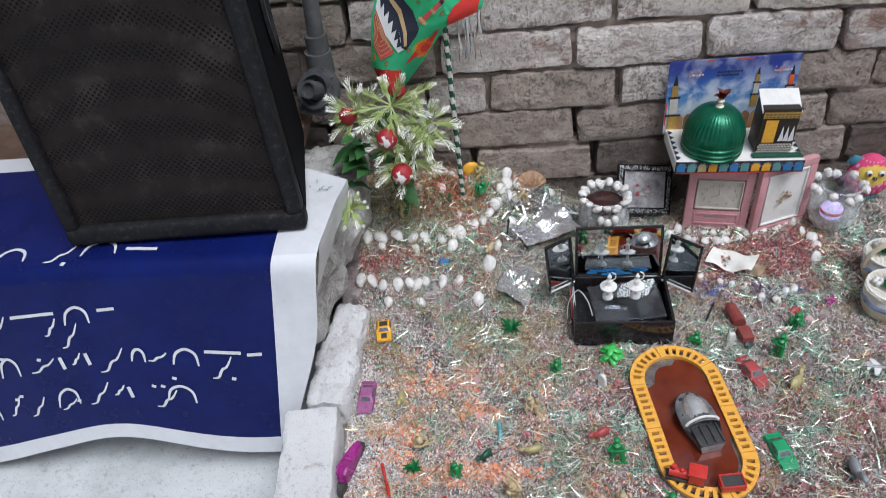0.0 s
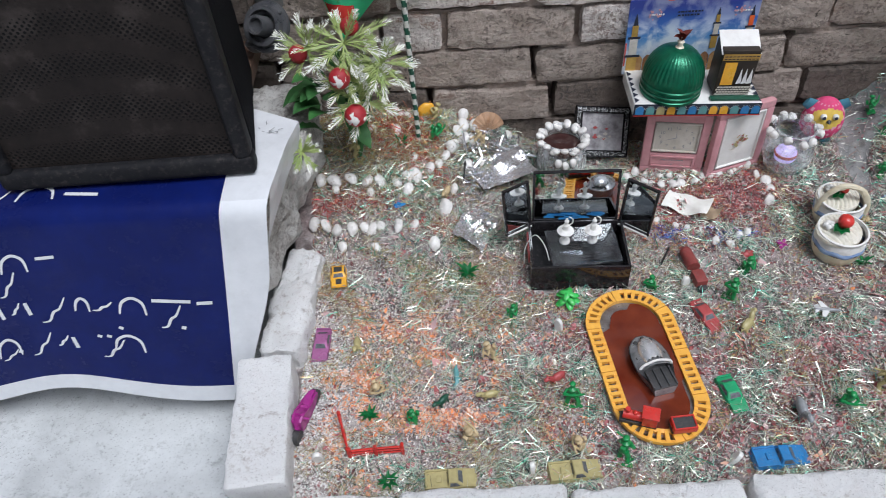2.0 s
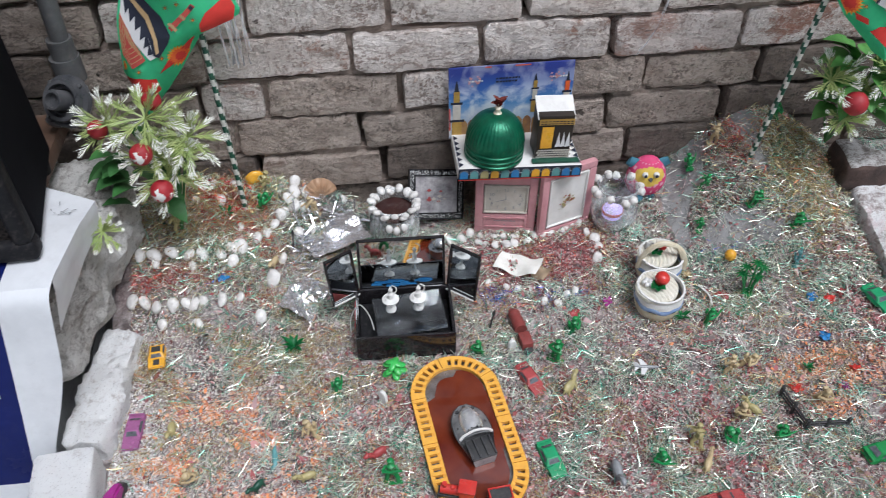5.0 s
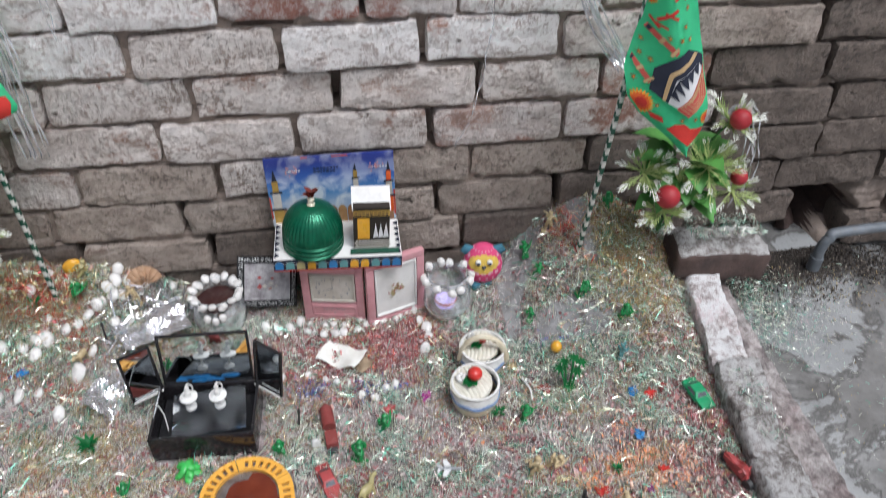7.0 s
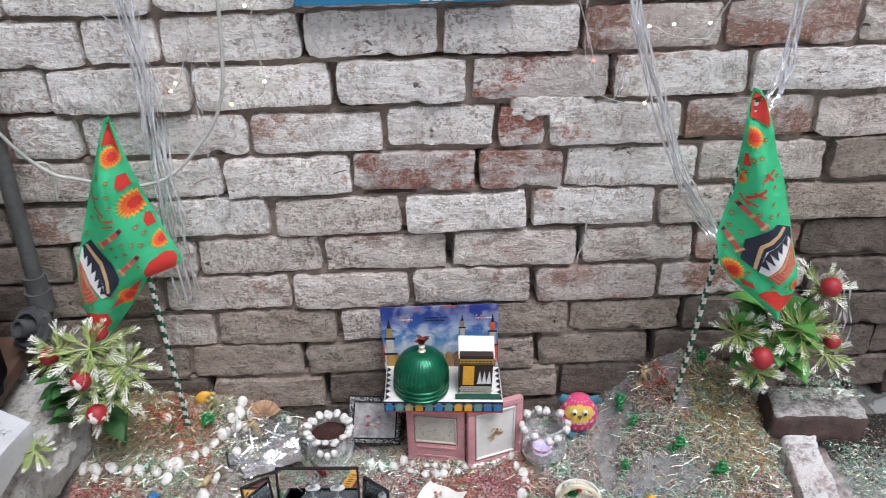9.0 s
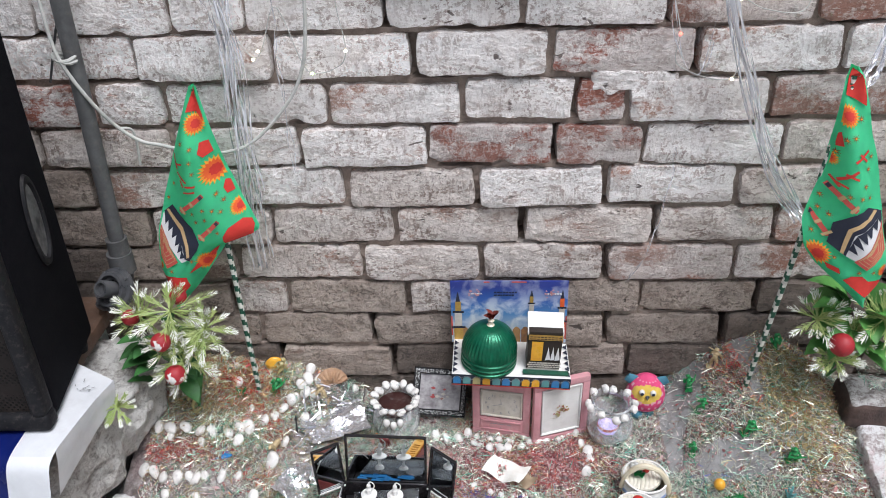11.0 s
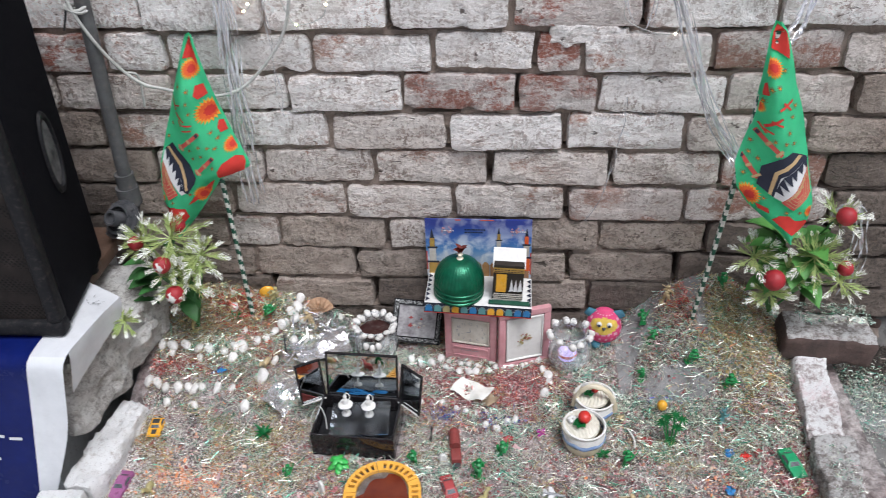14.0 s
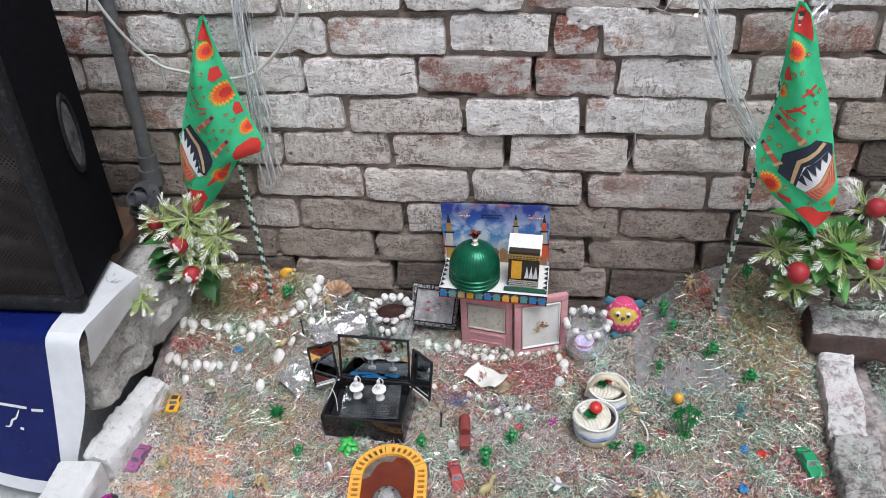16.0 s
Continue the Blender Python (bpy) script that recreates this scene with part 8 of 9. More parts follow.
def toy_figure(x, y, m, seed, label, cat="figurine", s=1.0, kind="man"):
    """Moulded figures, each one plain mesh."""
    r = random.Random(seed)
    bm = bmesh.new()
    if kind in ("man", "kneeling"):
        box(bm, 0.021, 0.013, 0.002, pose(0, 0, 0, 0, 0, 15), 0.0009)
        low = 0.006 if kind == "kneeling" else 0.0
        stride = r.uniform(0.003, 0.006)
        tube(bm, [(-stride, 0.001, 0.001), (-stride * 0.9, -0.002, 0.009), (-0.002, 0, 0.018 - low)], [0.003, 0.0027, 0.0032], 7)
        tube(bm, [(stride, -0.001, 0.001), (stride * 1.1 + low * 0.5, -0.003, 0.01), (0.002, 0, 0.018 - low)], [0.003, 0.0027, 0.0032], 7)
        lathe(bm, [(0.0005, 0.015), (0.0036, 0.016), (0.0034, 0.021), (0.0048, 0.027), (0.0018, 0.0295), (0.0005, 0.03)], 10, pose(0, 0, -low, 8, 0, 0))
        for side, reach in ((-1, 0.004), (1, 0.01)):
            tube(bm, [(side * 0.005, -0.003, 0.0265 - low), (side * 0.0085, -0.006, 0.0215 - low), (side * 0.003, -0.007 - reach * 0.4, 0.0225 - low)], 0.002, 6)
        ball(bm, 0.003, pose(0, -0.004, 0.0325 - low), 10, 8)
        ball(bm, 0.0037, pose(0, -0.004, 0.034 - low) @ Matrix.Diagonal((1, 1.15, 0.65, 1)), 12, 7)
        tube(bm, [(-0.009, -0.007, 0.0205 - low), (0.0, -0.011, 0.0235 - low), (0.014, -0.012, 0.027 - low)], [0.0017, 0.0014, 0.0009], 6)
        box(bm, 0.006, 0.004, 0.007, pose(0, 0.004, 0.02 - low), 0.001)
    elif kind == "beast":
        q = bmesh.ops.create_uvsphere(bm, u_segments=12, v_segments=8, radius=1.0, matrix=pose(0, 0, 0.014) @ Matrix.Diagonal((0.013, 0.006, 0.0075, 1)))
        for sx in (-0.008, 0.008):
            for sy in (-0.003, 0.003):
                tube(bm, [(sx, sy, 0.012), (sx * 1.05, sy * 1.1, 0.0)], [0.0024, 0.0018], 6)
        tube(bm, curve_through([(0.01, 0, 0.016), (0.015, 0, 0.023), (0.018, 0, 0.025)], 3), [0.004] * 4 + [0.003] * 3, 7)
        ball(bm, 0.004, pose(0.019, 0, 0.025) @ Matrix.Diagonal((1.5, 0.9, 0.9, 1)), 9, 7)
        for sy in (-1, 1):
            cyl(bm, 0.0013, 0.0003, 0.005, pose(0.017, sy * 0.002, 0.027, sy * -20, 0, 0), 5)
        tube(bm, [(-0.012, 0, 0.016), (-0.016, 0, 0.009)], 0.001, 5)
    elif kind == "lizard":
        tube(bm, curve_through([(-0.026, 0.006, 0.004), (-0.012, -0.002, 0.007), (0.004, 0.0, 0.011), (0.014, 0.002, 0.015), (0.022, 0, 0.017)], 5), [0.001 + 0.0045 * math.sin(math.pi * min(1, k / 20 + 0.05)) for k in range(21)], 8)
        for sx in (-0.006, 0.008):
            for sy in (-1, 1):
                tube(bm, [(sx, 0, 0.008), (sx + 0.002, sy * 0.007, 0.006), (sx + 0.003, sy * 0.008, 0)], 0.0016, 5)
    elif kind == "post":
        prof = [(-0.008, 0), (0.008, 0), (0.008, 0.022), (0.005, 0.03), (0, 0.032), (-0.005, 0.03), (-0.008, 0.022)]
        extrude_profile(bm, prof[::-1], 0.007)
        bmesh.ops.bevel(bm, geom=bm.edges[:], offset=0.0012, segments=1, affect="EDGES")
        box(bm, 0.02, 0.012, 0.003, I4, 0.001)
    wobble(bm, 0.0006, 300, seed)
    fall = r.uniform(-25, 25)
    solo("toy_figure", bm, m, on_bed(x, y, -0.001, r.uniform(0, 360), fall, r.uniform(-8, 8)) @ Matrix.Scale(s, 4), label, cat, "toy figures on the bed")


for i, (x, y, s) in enumerate(((-0.415, -0.463, 1.1), (-0.577, -0.66, 1.1), (-0.332, -0.642, 1.4), (-0.163, -0.415, 1.2), (-0.271, -0.742, 1.4), (-0.03, -0.445, 1.4), (0.015, -0.385, 1.3), (0.084, -0.66, 1.4), (0.222, -0.64, 1.35), (0.338, -0.062, 1.2),
                               (0.348, -0.12, 1.1), (0.42, -0.186, 1.2), (0.495, -0.236, 1.3), (0.322, -0.195, 0.9), (0.267, -0.396, 1.2), (0.289, -0.645, 1.2), (-0.541, -0.088, 1.3), (0.5, -0.05, 1.2))):
    toy_figure(x, y, GREEN_TOY, 60 + i, "green plastic toy soldier with a rifle among the shreds", "figurine", s, "man" if i % 3 else "kneeling")
for i, (x, y, k) in enumerate(((-0.672, -0.511, "beast"), (-0.443, -0.545, "man"), (-0.643, -0.592, "man"), (-0.461, -0.62, "beast"), (-0.495, -0.692, "man"), (-0.326, -0.715, "man"), (0.151, -0.648, "man"), (0.155, -0.686, "beast"), (0.284, -0.497, "man"), (0.265, -0.595, "beast"),
                               (0.259, -0.515, "man"), (0.243, -0.601, "man"), (-0.674, -0.164, "man"), (-0.516, -0.2, "beast"), (-0.432, -0.075, "man"), (-0.535, -0.045, "man"), (0.385, -0.045, "man"), (0.39, -0.585, "man"))):
    toy_figure(x, y, SAND_TOY if i % 3 else OLIVE_TOY, i, "sand-coloured plastic toy soldier among the shreds" if k == "man" else "sand-coloured plastic toy animal among the shreds", "figurine", 1.3 if k == "man" else 1.05, k)
toy_figure(-0.018, -0.519, OLIVE_TOY, 31, "pale olive toy animal lying on its side", "toy animal", 1.2, "beast")
toy_figure(-0.509, -0.582, TEAL_TOY, 32, "teal plastic toy lizard in orange sawdust", "toy animal", 0.85, "lizard")
toy_figure(-0.534, -0.628, POLE_GREEN, 33, "small dark green plastic toy animal", "toy animal", 0.9, "beast")
toy_figure(-0.348, -0.597, MAROON_TOY, 34, "dusty red plastic toy animal", "toy animal", 1.1, "beast")
toy_figure(0.011, -0.676, GREY_TOY, 35, "grey plastic toy donkey", "toy animal", 1.35, "beast")
for i, (x, y) in enumerate(((-0.334, -0.497), (-0.405, -0.752), (-0.725, -0.718), (-0.117, -0.752), (-0.1, -0.413))):
    toy_figure(x, y, WHITE, 40 + i, "little white plastic marker stone", "toy stone", 0.95, "post")
for i, (x, y, m) in enumerate(((0.455, -0.469, BLUE_TOY), (0.47, -0.382, BLUE_TOY), (0.499, -0.393, RED_TOY), (0.525, -0.385, MAROON_TOY), (0.317, -0.343, MAROON_TOY), (0.099, -0.326, MAGENTA_TOY), (0.03, -0.349, MAROON_TOY), (-0.605, -0.237, BLUE_TOY), (0.47, -0.545, RED_TOY), (0.44, -0.575, MAGENTA_TOY), (0.36, -0.56, RED_TOY), (0.268, -0.283, SAND_TOY))):
    bm = bmesh.new()
    q = bmesh.ops.create_icosphere(bm, subdivisions=3, radius=0.0085)
    for v in q["verts"]:
        v.co *= 1 + 1.1 * noise.noise(v.co * 190 + Vector((i * 4, 0, 0)))
        v.co.z *= 0.5
    solo("dried_flower", bm, m, on_bed(x, y, 0.004, i * 50), "crumpled coloured flower head lying in the shreds", "flower", "dried flower heads")


def build_red_figure():
    b = thing("toy_tanker", on_bed(-0.078, -0.385, 0.0, 97), "faded red plastic toy tanker lying by a white one", "toy")
    bm = bmesh.new()
    cyl(bm, 0.012, 0.011, 0.036, pose(0.004, 0, 0.013, 0, 90, 0), 14)
    ball(bm, 0.0115, pose(0.042, 0, 0.013), 12, 8)
    part("tank", bm, DRY_RED, b)
    bm = bmesh.new()
    box(bm, 0.03, 0.021, 0.019, Matrix.Translation((-0.022, 0, 0.003)), 0.003)
    part("cab", bm, DRY_RED, b)
    bm = bmesh.new()
    box(bm, 0.016, 0.016, 0.01, Matrix.Translation((-0.038, 0, 0.001)), 0.002)
    part("bumper", bm, DARK_TOY, b)


build_red_figure()


def build_jet():
    j = thing("toy_jet", on_bed(0.118, -0.493, 0.016, 172, 4) @ Matrix.Scale(0.8, 4), "small grey-white plastic toy jet on its wheels", "toy plane")
    bm = bmesh.new()
    lathe(bm, [(0.0003, -0.028), (0.003, -0.022), (0.0042, -0.008), (0.0044, 0.012), (0.003, 0.024), (0.001, 0.027)], 12, pose(0, 0, 0, 0, 90, 0))
    part("fuselage", bm, GREY_TOY, j)
    for name, pts in (("wing", [(-0.004, 0.002), (0.012, 0.002), (0.016, 0.022), (0.008, 0.022)]), ("wing", [(-0.004, -0.002), (0.008, -0.022), (0.016, -0.022), (0.012, -0.002)]), ("tailplane", [(0.016, 0.002), (0.024, 0.011), (0.028, 0.011), (0.025, 0.002)]), ("tailplane", [(0.016, -0.002), (0.025, -0.002), (0.028, -0.011), (0.024, -0.011)])):
        bm = bmesh.new()
        f = bm.faces.new([bm.verts.new((x, y, 0)) for x, y in pts])
        r = bmesh.ops.extrude_face_region(bm, geom=[f])
        bmesh.ops.translate(bm, vec=(0, 0, 0.0014), verts=[v for v in r["geom"] if isinstance(v, bmesh.types.BMVert)])
        bmesh.ops.recalc_face_normals(bm, faces=bm.faces)
        part(name, bm, FLAG_WHITE, j)
    bm = bmesh.new()
    extrude_profile(bm, [(0.014, 0.003), (0.026, 0.003), (0.028, 0.014), (0.023, 0.014)][::-1], 0.0014)
    part("fin", bm, FLAG_WHITE, j)
    for x, y in ((-0.014, 0), (0.008, 0.008), (0.008, -0.008)):
        bm = bmesh.new()
        tube(bm, [(x, y * 0.6, 0), (x, y, -0.017)], 0.0011, 5)
        cyl(bm, 0.003, 0.003, 0.002, pose(x, y + 0.001, -0.018, 90, 0, 0), 10)
        part("undercarriage", bm, DARK_TOY, j)


build_jet()


def build_pot(x, y, s, handle, label, turn=0):
    p = thing("ceramic_pot", on_bed(x, y, -0.002, turn) @ Matrix.Scale(s, 4), label, "pot", "ceramic berry pots")
    bm = bmesh.new()
    prof = [(0.001, 0), (0.03, 0), (0.036, 0.006), (0.041, 0.018), (0.0425, 0.03)]
    lathe(bm, prof, 72)
    for v in bm.verts:
        a = math.atan2(v.co.y, v.co.x)
        k = 1 + 0.055 * math.sin(a * 20) * math.sin(v.co.z * 520)
        v.co.x, v.co.y = v.co.x * k, v.co.y * k
    part("woven_base", bm, CREAM, p, "cream basket-weave base")
    bm = bmesh.new()
    lathe(bm, [(0.0425, 0.03), (0.044, 0.033), (0.0435, 0.038), (0.0415, 0.041)], 48)
    for v in bm.verts:
        v.co.z += 0.002 * math.sin(math.atan2(v.co.y, v.co.x) * 7)
    part("blue_band", bm, CERAMIC_BLUE, p, "wavy pale blue band")
    bm = bmesh.new()
    lathe(bm, [(0.0425, 0.039), (0.042, 0.048), (0.040, 0.054), (0.0425, 0.058), (0.0425, 0.061), (0.039, 0.0615), (0.037, 0.056)], 48)
    part("neck", bm, WHITE, p, "white glazed neck")
    bm = bmesh.new()
    lathe(bm, [(0.0372, 0.054), (0.0372, 0.0595)] + [(0.036 * (1 - k / 26) + 0.0005, 0.0612 + 0.004 * math.sin(1.5708 * k / 26)) for k in range(27)], 72)
    for v in bm.verts:
        if v.co.z > 0.06:
            v.co.z -= 0.0022 * abs(math.sin(v.co.x * 430 + 1.2 * math.sin(v.co.y * 90))) ** 6
    lid = part("lid", bm, LID_WHITE, p, "white ribbed lid", pose(-0.003, 0.002, 0.001, 0, -5, 0))
    bm = bmesh.new()
    q = bmesh.ops.create_uvsphere(bm, u_segments=16, v_segments=12, radius=0.008 if handle else 0.0125)
    for v in q["verts"]:
        v.co.z *= 1.15
        k = 1 + 0.25 * v.co.z / 0.0125
        v.co.x, v.co.y = v.co.x * k, v.co.y * k
    part("strawberry", bm, RED_TOY, lid, "glossy red strawberry knob", pose(0.008, 0.0, 0.076, 15, 10, 0))
    for k in range(4):
        a = 2.2 + k * 0.9
        bm = bmesh.new()
        leaf_blade(bm, (-0.002, -0.004, 0.067), (-0.002 + 0.017 * math.cos(a), -0.006 + 0.015 * math.sin(a), 0.072), 0.009)
        bmesh.ops.solidify(bm, geom=bm.faces[:], thickness=0.0015)
        part("leaf", bm, GREEN_TOY, lid)
    for k in range(2 if handle else 1):
        bm = bmesh.new()
        for i in range(5):
            ball(bm, 0.005, pose(-0.012 + 0.006 * math.cos(i * 1.256), 0.012 + 0.006 * math.sin(i * 1.256), 0.068), 8, 6)
        part("blossom", bm, WHITE, lid, "white blossom")
    if handle:
        bm = bmesh.new()
        arch = [(0.043 * math.cos(t), -0.012, 0.036 + 0.062 * math.sin(t)) for t in [math.pi * k / 20 for k in range(21)]]
        tube(bm, [Vector(q) for q in arch], 0.0055, 8)
        for v in bm.verts:
            v.co += 0.0012 * Vector((math.sin(v.co.z * 700), 0, math.sin(v.co.x * 700)))
        part("handle", bm, CREAM, p, "twisted cream handle")


build_pot(0.184, -0.352, 1.02, False, "cream ceramic pot with a strawberry on its lid", 20)
build_pot(0.212, -0.272, 1.0, True, "cream ceramic pot with an arched handle", -10)


def build_bits():
    # folded note, clear cube, crumpled foil, small dark spike
    bm = bmesh.new()
    n = 12
    for lay, (w, h, rot, off, slot) in enumerate(((0.086, 0.052, -32, (0, 0), 0), (0.05, 0.044, -38, (0.03, -0.022), 1))):
        rows = []
        for j in range(7):
            rows.append([])
            for i in range(n + 1):
                u, v = i / n - 0.5, j / 6 - 0.5
                z = 0.006 + 0.01 * smoothstep(0.1, 0.5, u) + 0.009 * abs(u + 0.1) * (1 if lay == 0 else 0.4) + 0.004 * math.sin(u * 9 + v * 4) - 0.004 * lay
                p = pose(off[0], off[1], z, 0, 0, rot) @ Vector((u * w, v * h, 0))
                rows[-1].append(bm.verts.new(p))
        for a, b in zip(rows, rows[1:]):
            for i in range(n):
                bm.faces.new((a[i], a[i + 1], b[i + 1], b[i])).material_index = slot
    solo("folded_note", bm, [NOTE_PAPER, NOTE_BROWN], on_bed(-0.05, -0.217, 0.004), "old folded paper slip lying on red sawdust", "paper")
    bm = bmesh.new()
    box(bm, 0.021, 0.021, 0.019, I4, 0.003)
    solo("plastic_cube", bm, CLEAR, on_bed(-0.637, -0.35, -0.002, 20, 8, 6), "clear plastic cube resting on the shreds", "cube")
    for k, (x, y, sx, sy, rot, z) in enumerate(((-0.46, -0.265, 0.09, 0.066, 65, 0.021), (-0.402, -0.126, 0.125, 0.08, 24, 0.019))):
        bm = bmesh.new()
        r = random.Random(70 + k)
        creases = [(r.uniform(0, 6.283), r.uniform(-0.5, 0.5), r.choice((-1, 1)) * r.uniform(0.1, 0.5)) for _ in range(26)]
        rows = []
        for j in range(27):
            rows.append([])
            for i in range(33):
                u, v = i / 32 - 0.5 + r.uniform(-0.012, 0.012), j / 26 - 0.5 + r.uniform(-0.014, 0.014)
                zz = 0.008 * noise.noise(Vector((u * 3, v * 3, k * 3)))
                for a, c, f in creases:
                    zz += 0.019 * f * abs(u * math.cos(a) + v * math.sin(a) - c)
                edge = 1 + 0.05 * noise.noise(Vector((u * 6, v * 6, k + 9)))
                rows[-1].append(bm.verts.new((u * sx * edge, v * sy * edge, zz + r.uniform(0, 0.0012))))
        for a, b in zip(rows, rows[1:]):
            for i in range(32):
                bm.faces.new((a[i], a[i + 1], b[i + 1], b[i]))
        solo("foil_scrap", bm, FOIL, on_bed(x, y, z, rot, 10, 0), "crumpled silver foil laid on the heap", "foil", "foil scraps", smooth=False)
    for x, y in ((-0.132, -0.36), (-0.48, -0.16)):
        bm = bmesh.new()
        cyl(bm, 0.0022, 0.0016, 0.055, I4, 6)
        cyl(bm, 0.0035, 0.001, 0.01, Matrix.Translation((0, 0, 0.053)), 6)
        solo("dark_spike", bm, DARK_TOY, on_bed(x, y, -0.004, 0, 8, 5), "thin dark plastic spike stuck in the bed", "stick")
    bm = bmesh.new()
    tube(bm, curve_through([(0.0, 0, 0), (0.004, 0.02, 0.006), (0.0, 0.05, 0.004)]), 0.0018, 6)
    solo("drinking_straw", bm, WHITE, on_bed(0.288, -0.365, 0.006, 10), "bent white plastic straw", "straw")


build_bits()


# ---- loose shreds and sawdust over the bed ----
def gauss(x, y, cx, cy, sx, sy):
    return math.exp(-((x - cx) / sx) ** 2 - ((y - cy) / sy) ** 2)


def clump(x, y, scale, seed, sharp=1.0):
    return smoothstep(-0.25 * sharp, 0.35 * sharp, noise.noise(Vector((x * scale, y * scale, seed))))


def orange_zone(x, y):
    return (0.06 + 0.94 * clump(x, y, 22, 3, 0.8) ** 2) * orange_spread(x, y)


def orange_spread(x, y):
    blobs = ((-0.6, -0.47, 0.07, 0.045), (-0.54, -0.52, 0.05, 0.05), (-0.5, -0.58, 0.05, 0.04), (-0.57, -0.61, 0.05, 0.04), (-0.52, -0.66, 0.08, 0.03), (0.45, -0.5, 0.09, 0.05), (0.4, -0.57, 0.05, 0.05), (-0.36, -0.68, 0.05, 0.03), (-0.66, -0.6, 0.06, 0.12), (-0.42, -0.52, 0.06, 0.05), (0.44, -0.53, 0.07, 0.05))
    return sum(gauss(x, y, a, b, c, d) for a, b, c, d in blobs) + 0.008


def red_zone(x, y):
    near = 1.4 * gauss(x, y, 0.03, -0.19, 0.11, 0.07) + 0.7 * gauss(x, y, -0.12, -0.22, 0.08, 0.06)
    kerb = gauss(x, y, 0.59, -0.55, 0.05, 0.24)
    front = 0.75 * gauss(x, y, 0.06, -0.63, 0.3, 0.14) + 0.3 * gauss(x, y, -0.3, -0.48, 0.2, 0.09) + 0.3 * gauss(x, y, -0.34, -0.66, 0.12, 0.1) + 0.15 * gauss(x, y, 0.35, -0.35, 0.2, 0.08)
    rows = 0.5 * gauss(x, y, -0.7, -0.235, 0.1, 0.018) + 0.5 * gauss(x, y, 0.36, -0.14, 0.05, 0.05)
    return near + kerb + front * (0.15 + 0.85 * clump(x, y, 14, 9) * (0.4 + 0.6 * clump(x, y, 33, 8))) + rows + 0.04


def pale_zone(x, y):
    return 0.16 + 0.6 * clump(x, y, 11, 1) * (0.3 + 0.7 * clump(x, y, 28, 7)) + 0.5 * smoothstep(-0.25, -0.5, x) * smoothstep(-0.72, -0.66, x) * (y < -0.33)


def shred_zone(x, y):
    edge = 0.06 + 0.94 * smoothstep(-0.75, -0.58, x)
    orange = 1 - 0.6 * min(1.0, orange_spread(x, y))
    near = 1 - 0.75 * gauss(x, y, 0.02, -0.2, 0.13, 0.08)
    return edge * orange * near * (0.05 + 0.1 * clump(x, y, 6, 4) + 1.0 * clump(x, y, 13, 6) ** 2 * (0.25 + 0.75 * clump(x, y, 30, 2))) + 0.3 * gauss(x, y, -0.62, -0.2, 0.12, 0.1) + 0.35 * gauss(x, y, 0.42, -0.2, 0.16, 0.14)


def gold_zone(x, y):
    return gauss(x, y, -0.66, -0.12, 0.16, 0.1) + 0.85 * gauss(x, y, 0.53, -0.13, 0.08, 0.12) + (0.7 * gauss(x, y, -0.57, -0.36, 0.2, 0.08) + 0.25) * clump(x, y, 12, 17)


def in_track(x, y):
    u, v = x + 0.206, y + 0.575
    c, s = math.cos(radians(-5)), math.sin(radians(-5))
    u, v = u * c - v * s, u * s + v * c
    return math.hypot(u, max(0.0, abs(v) - 0.075)) < 0.078


def bare_mound(x, y):
    return 0.27 < x < 0.46 and y > -0.26 and noise.noise(Vector((x * 9, y * 9, 5))) > -0.08


def in_box(x, y):
    return -0.372 < x < -0.19 and -0.41 < y < -0.285


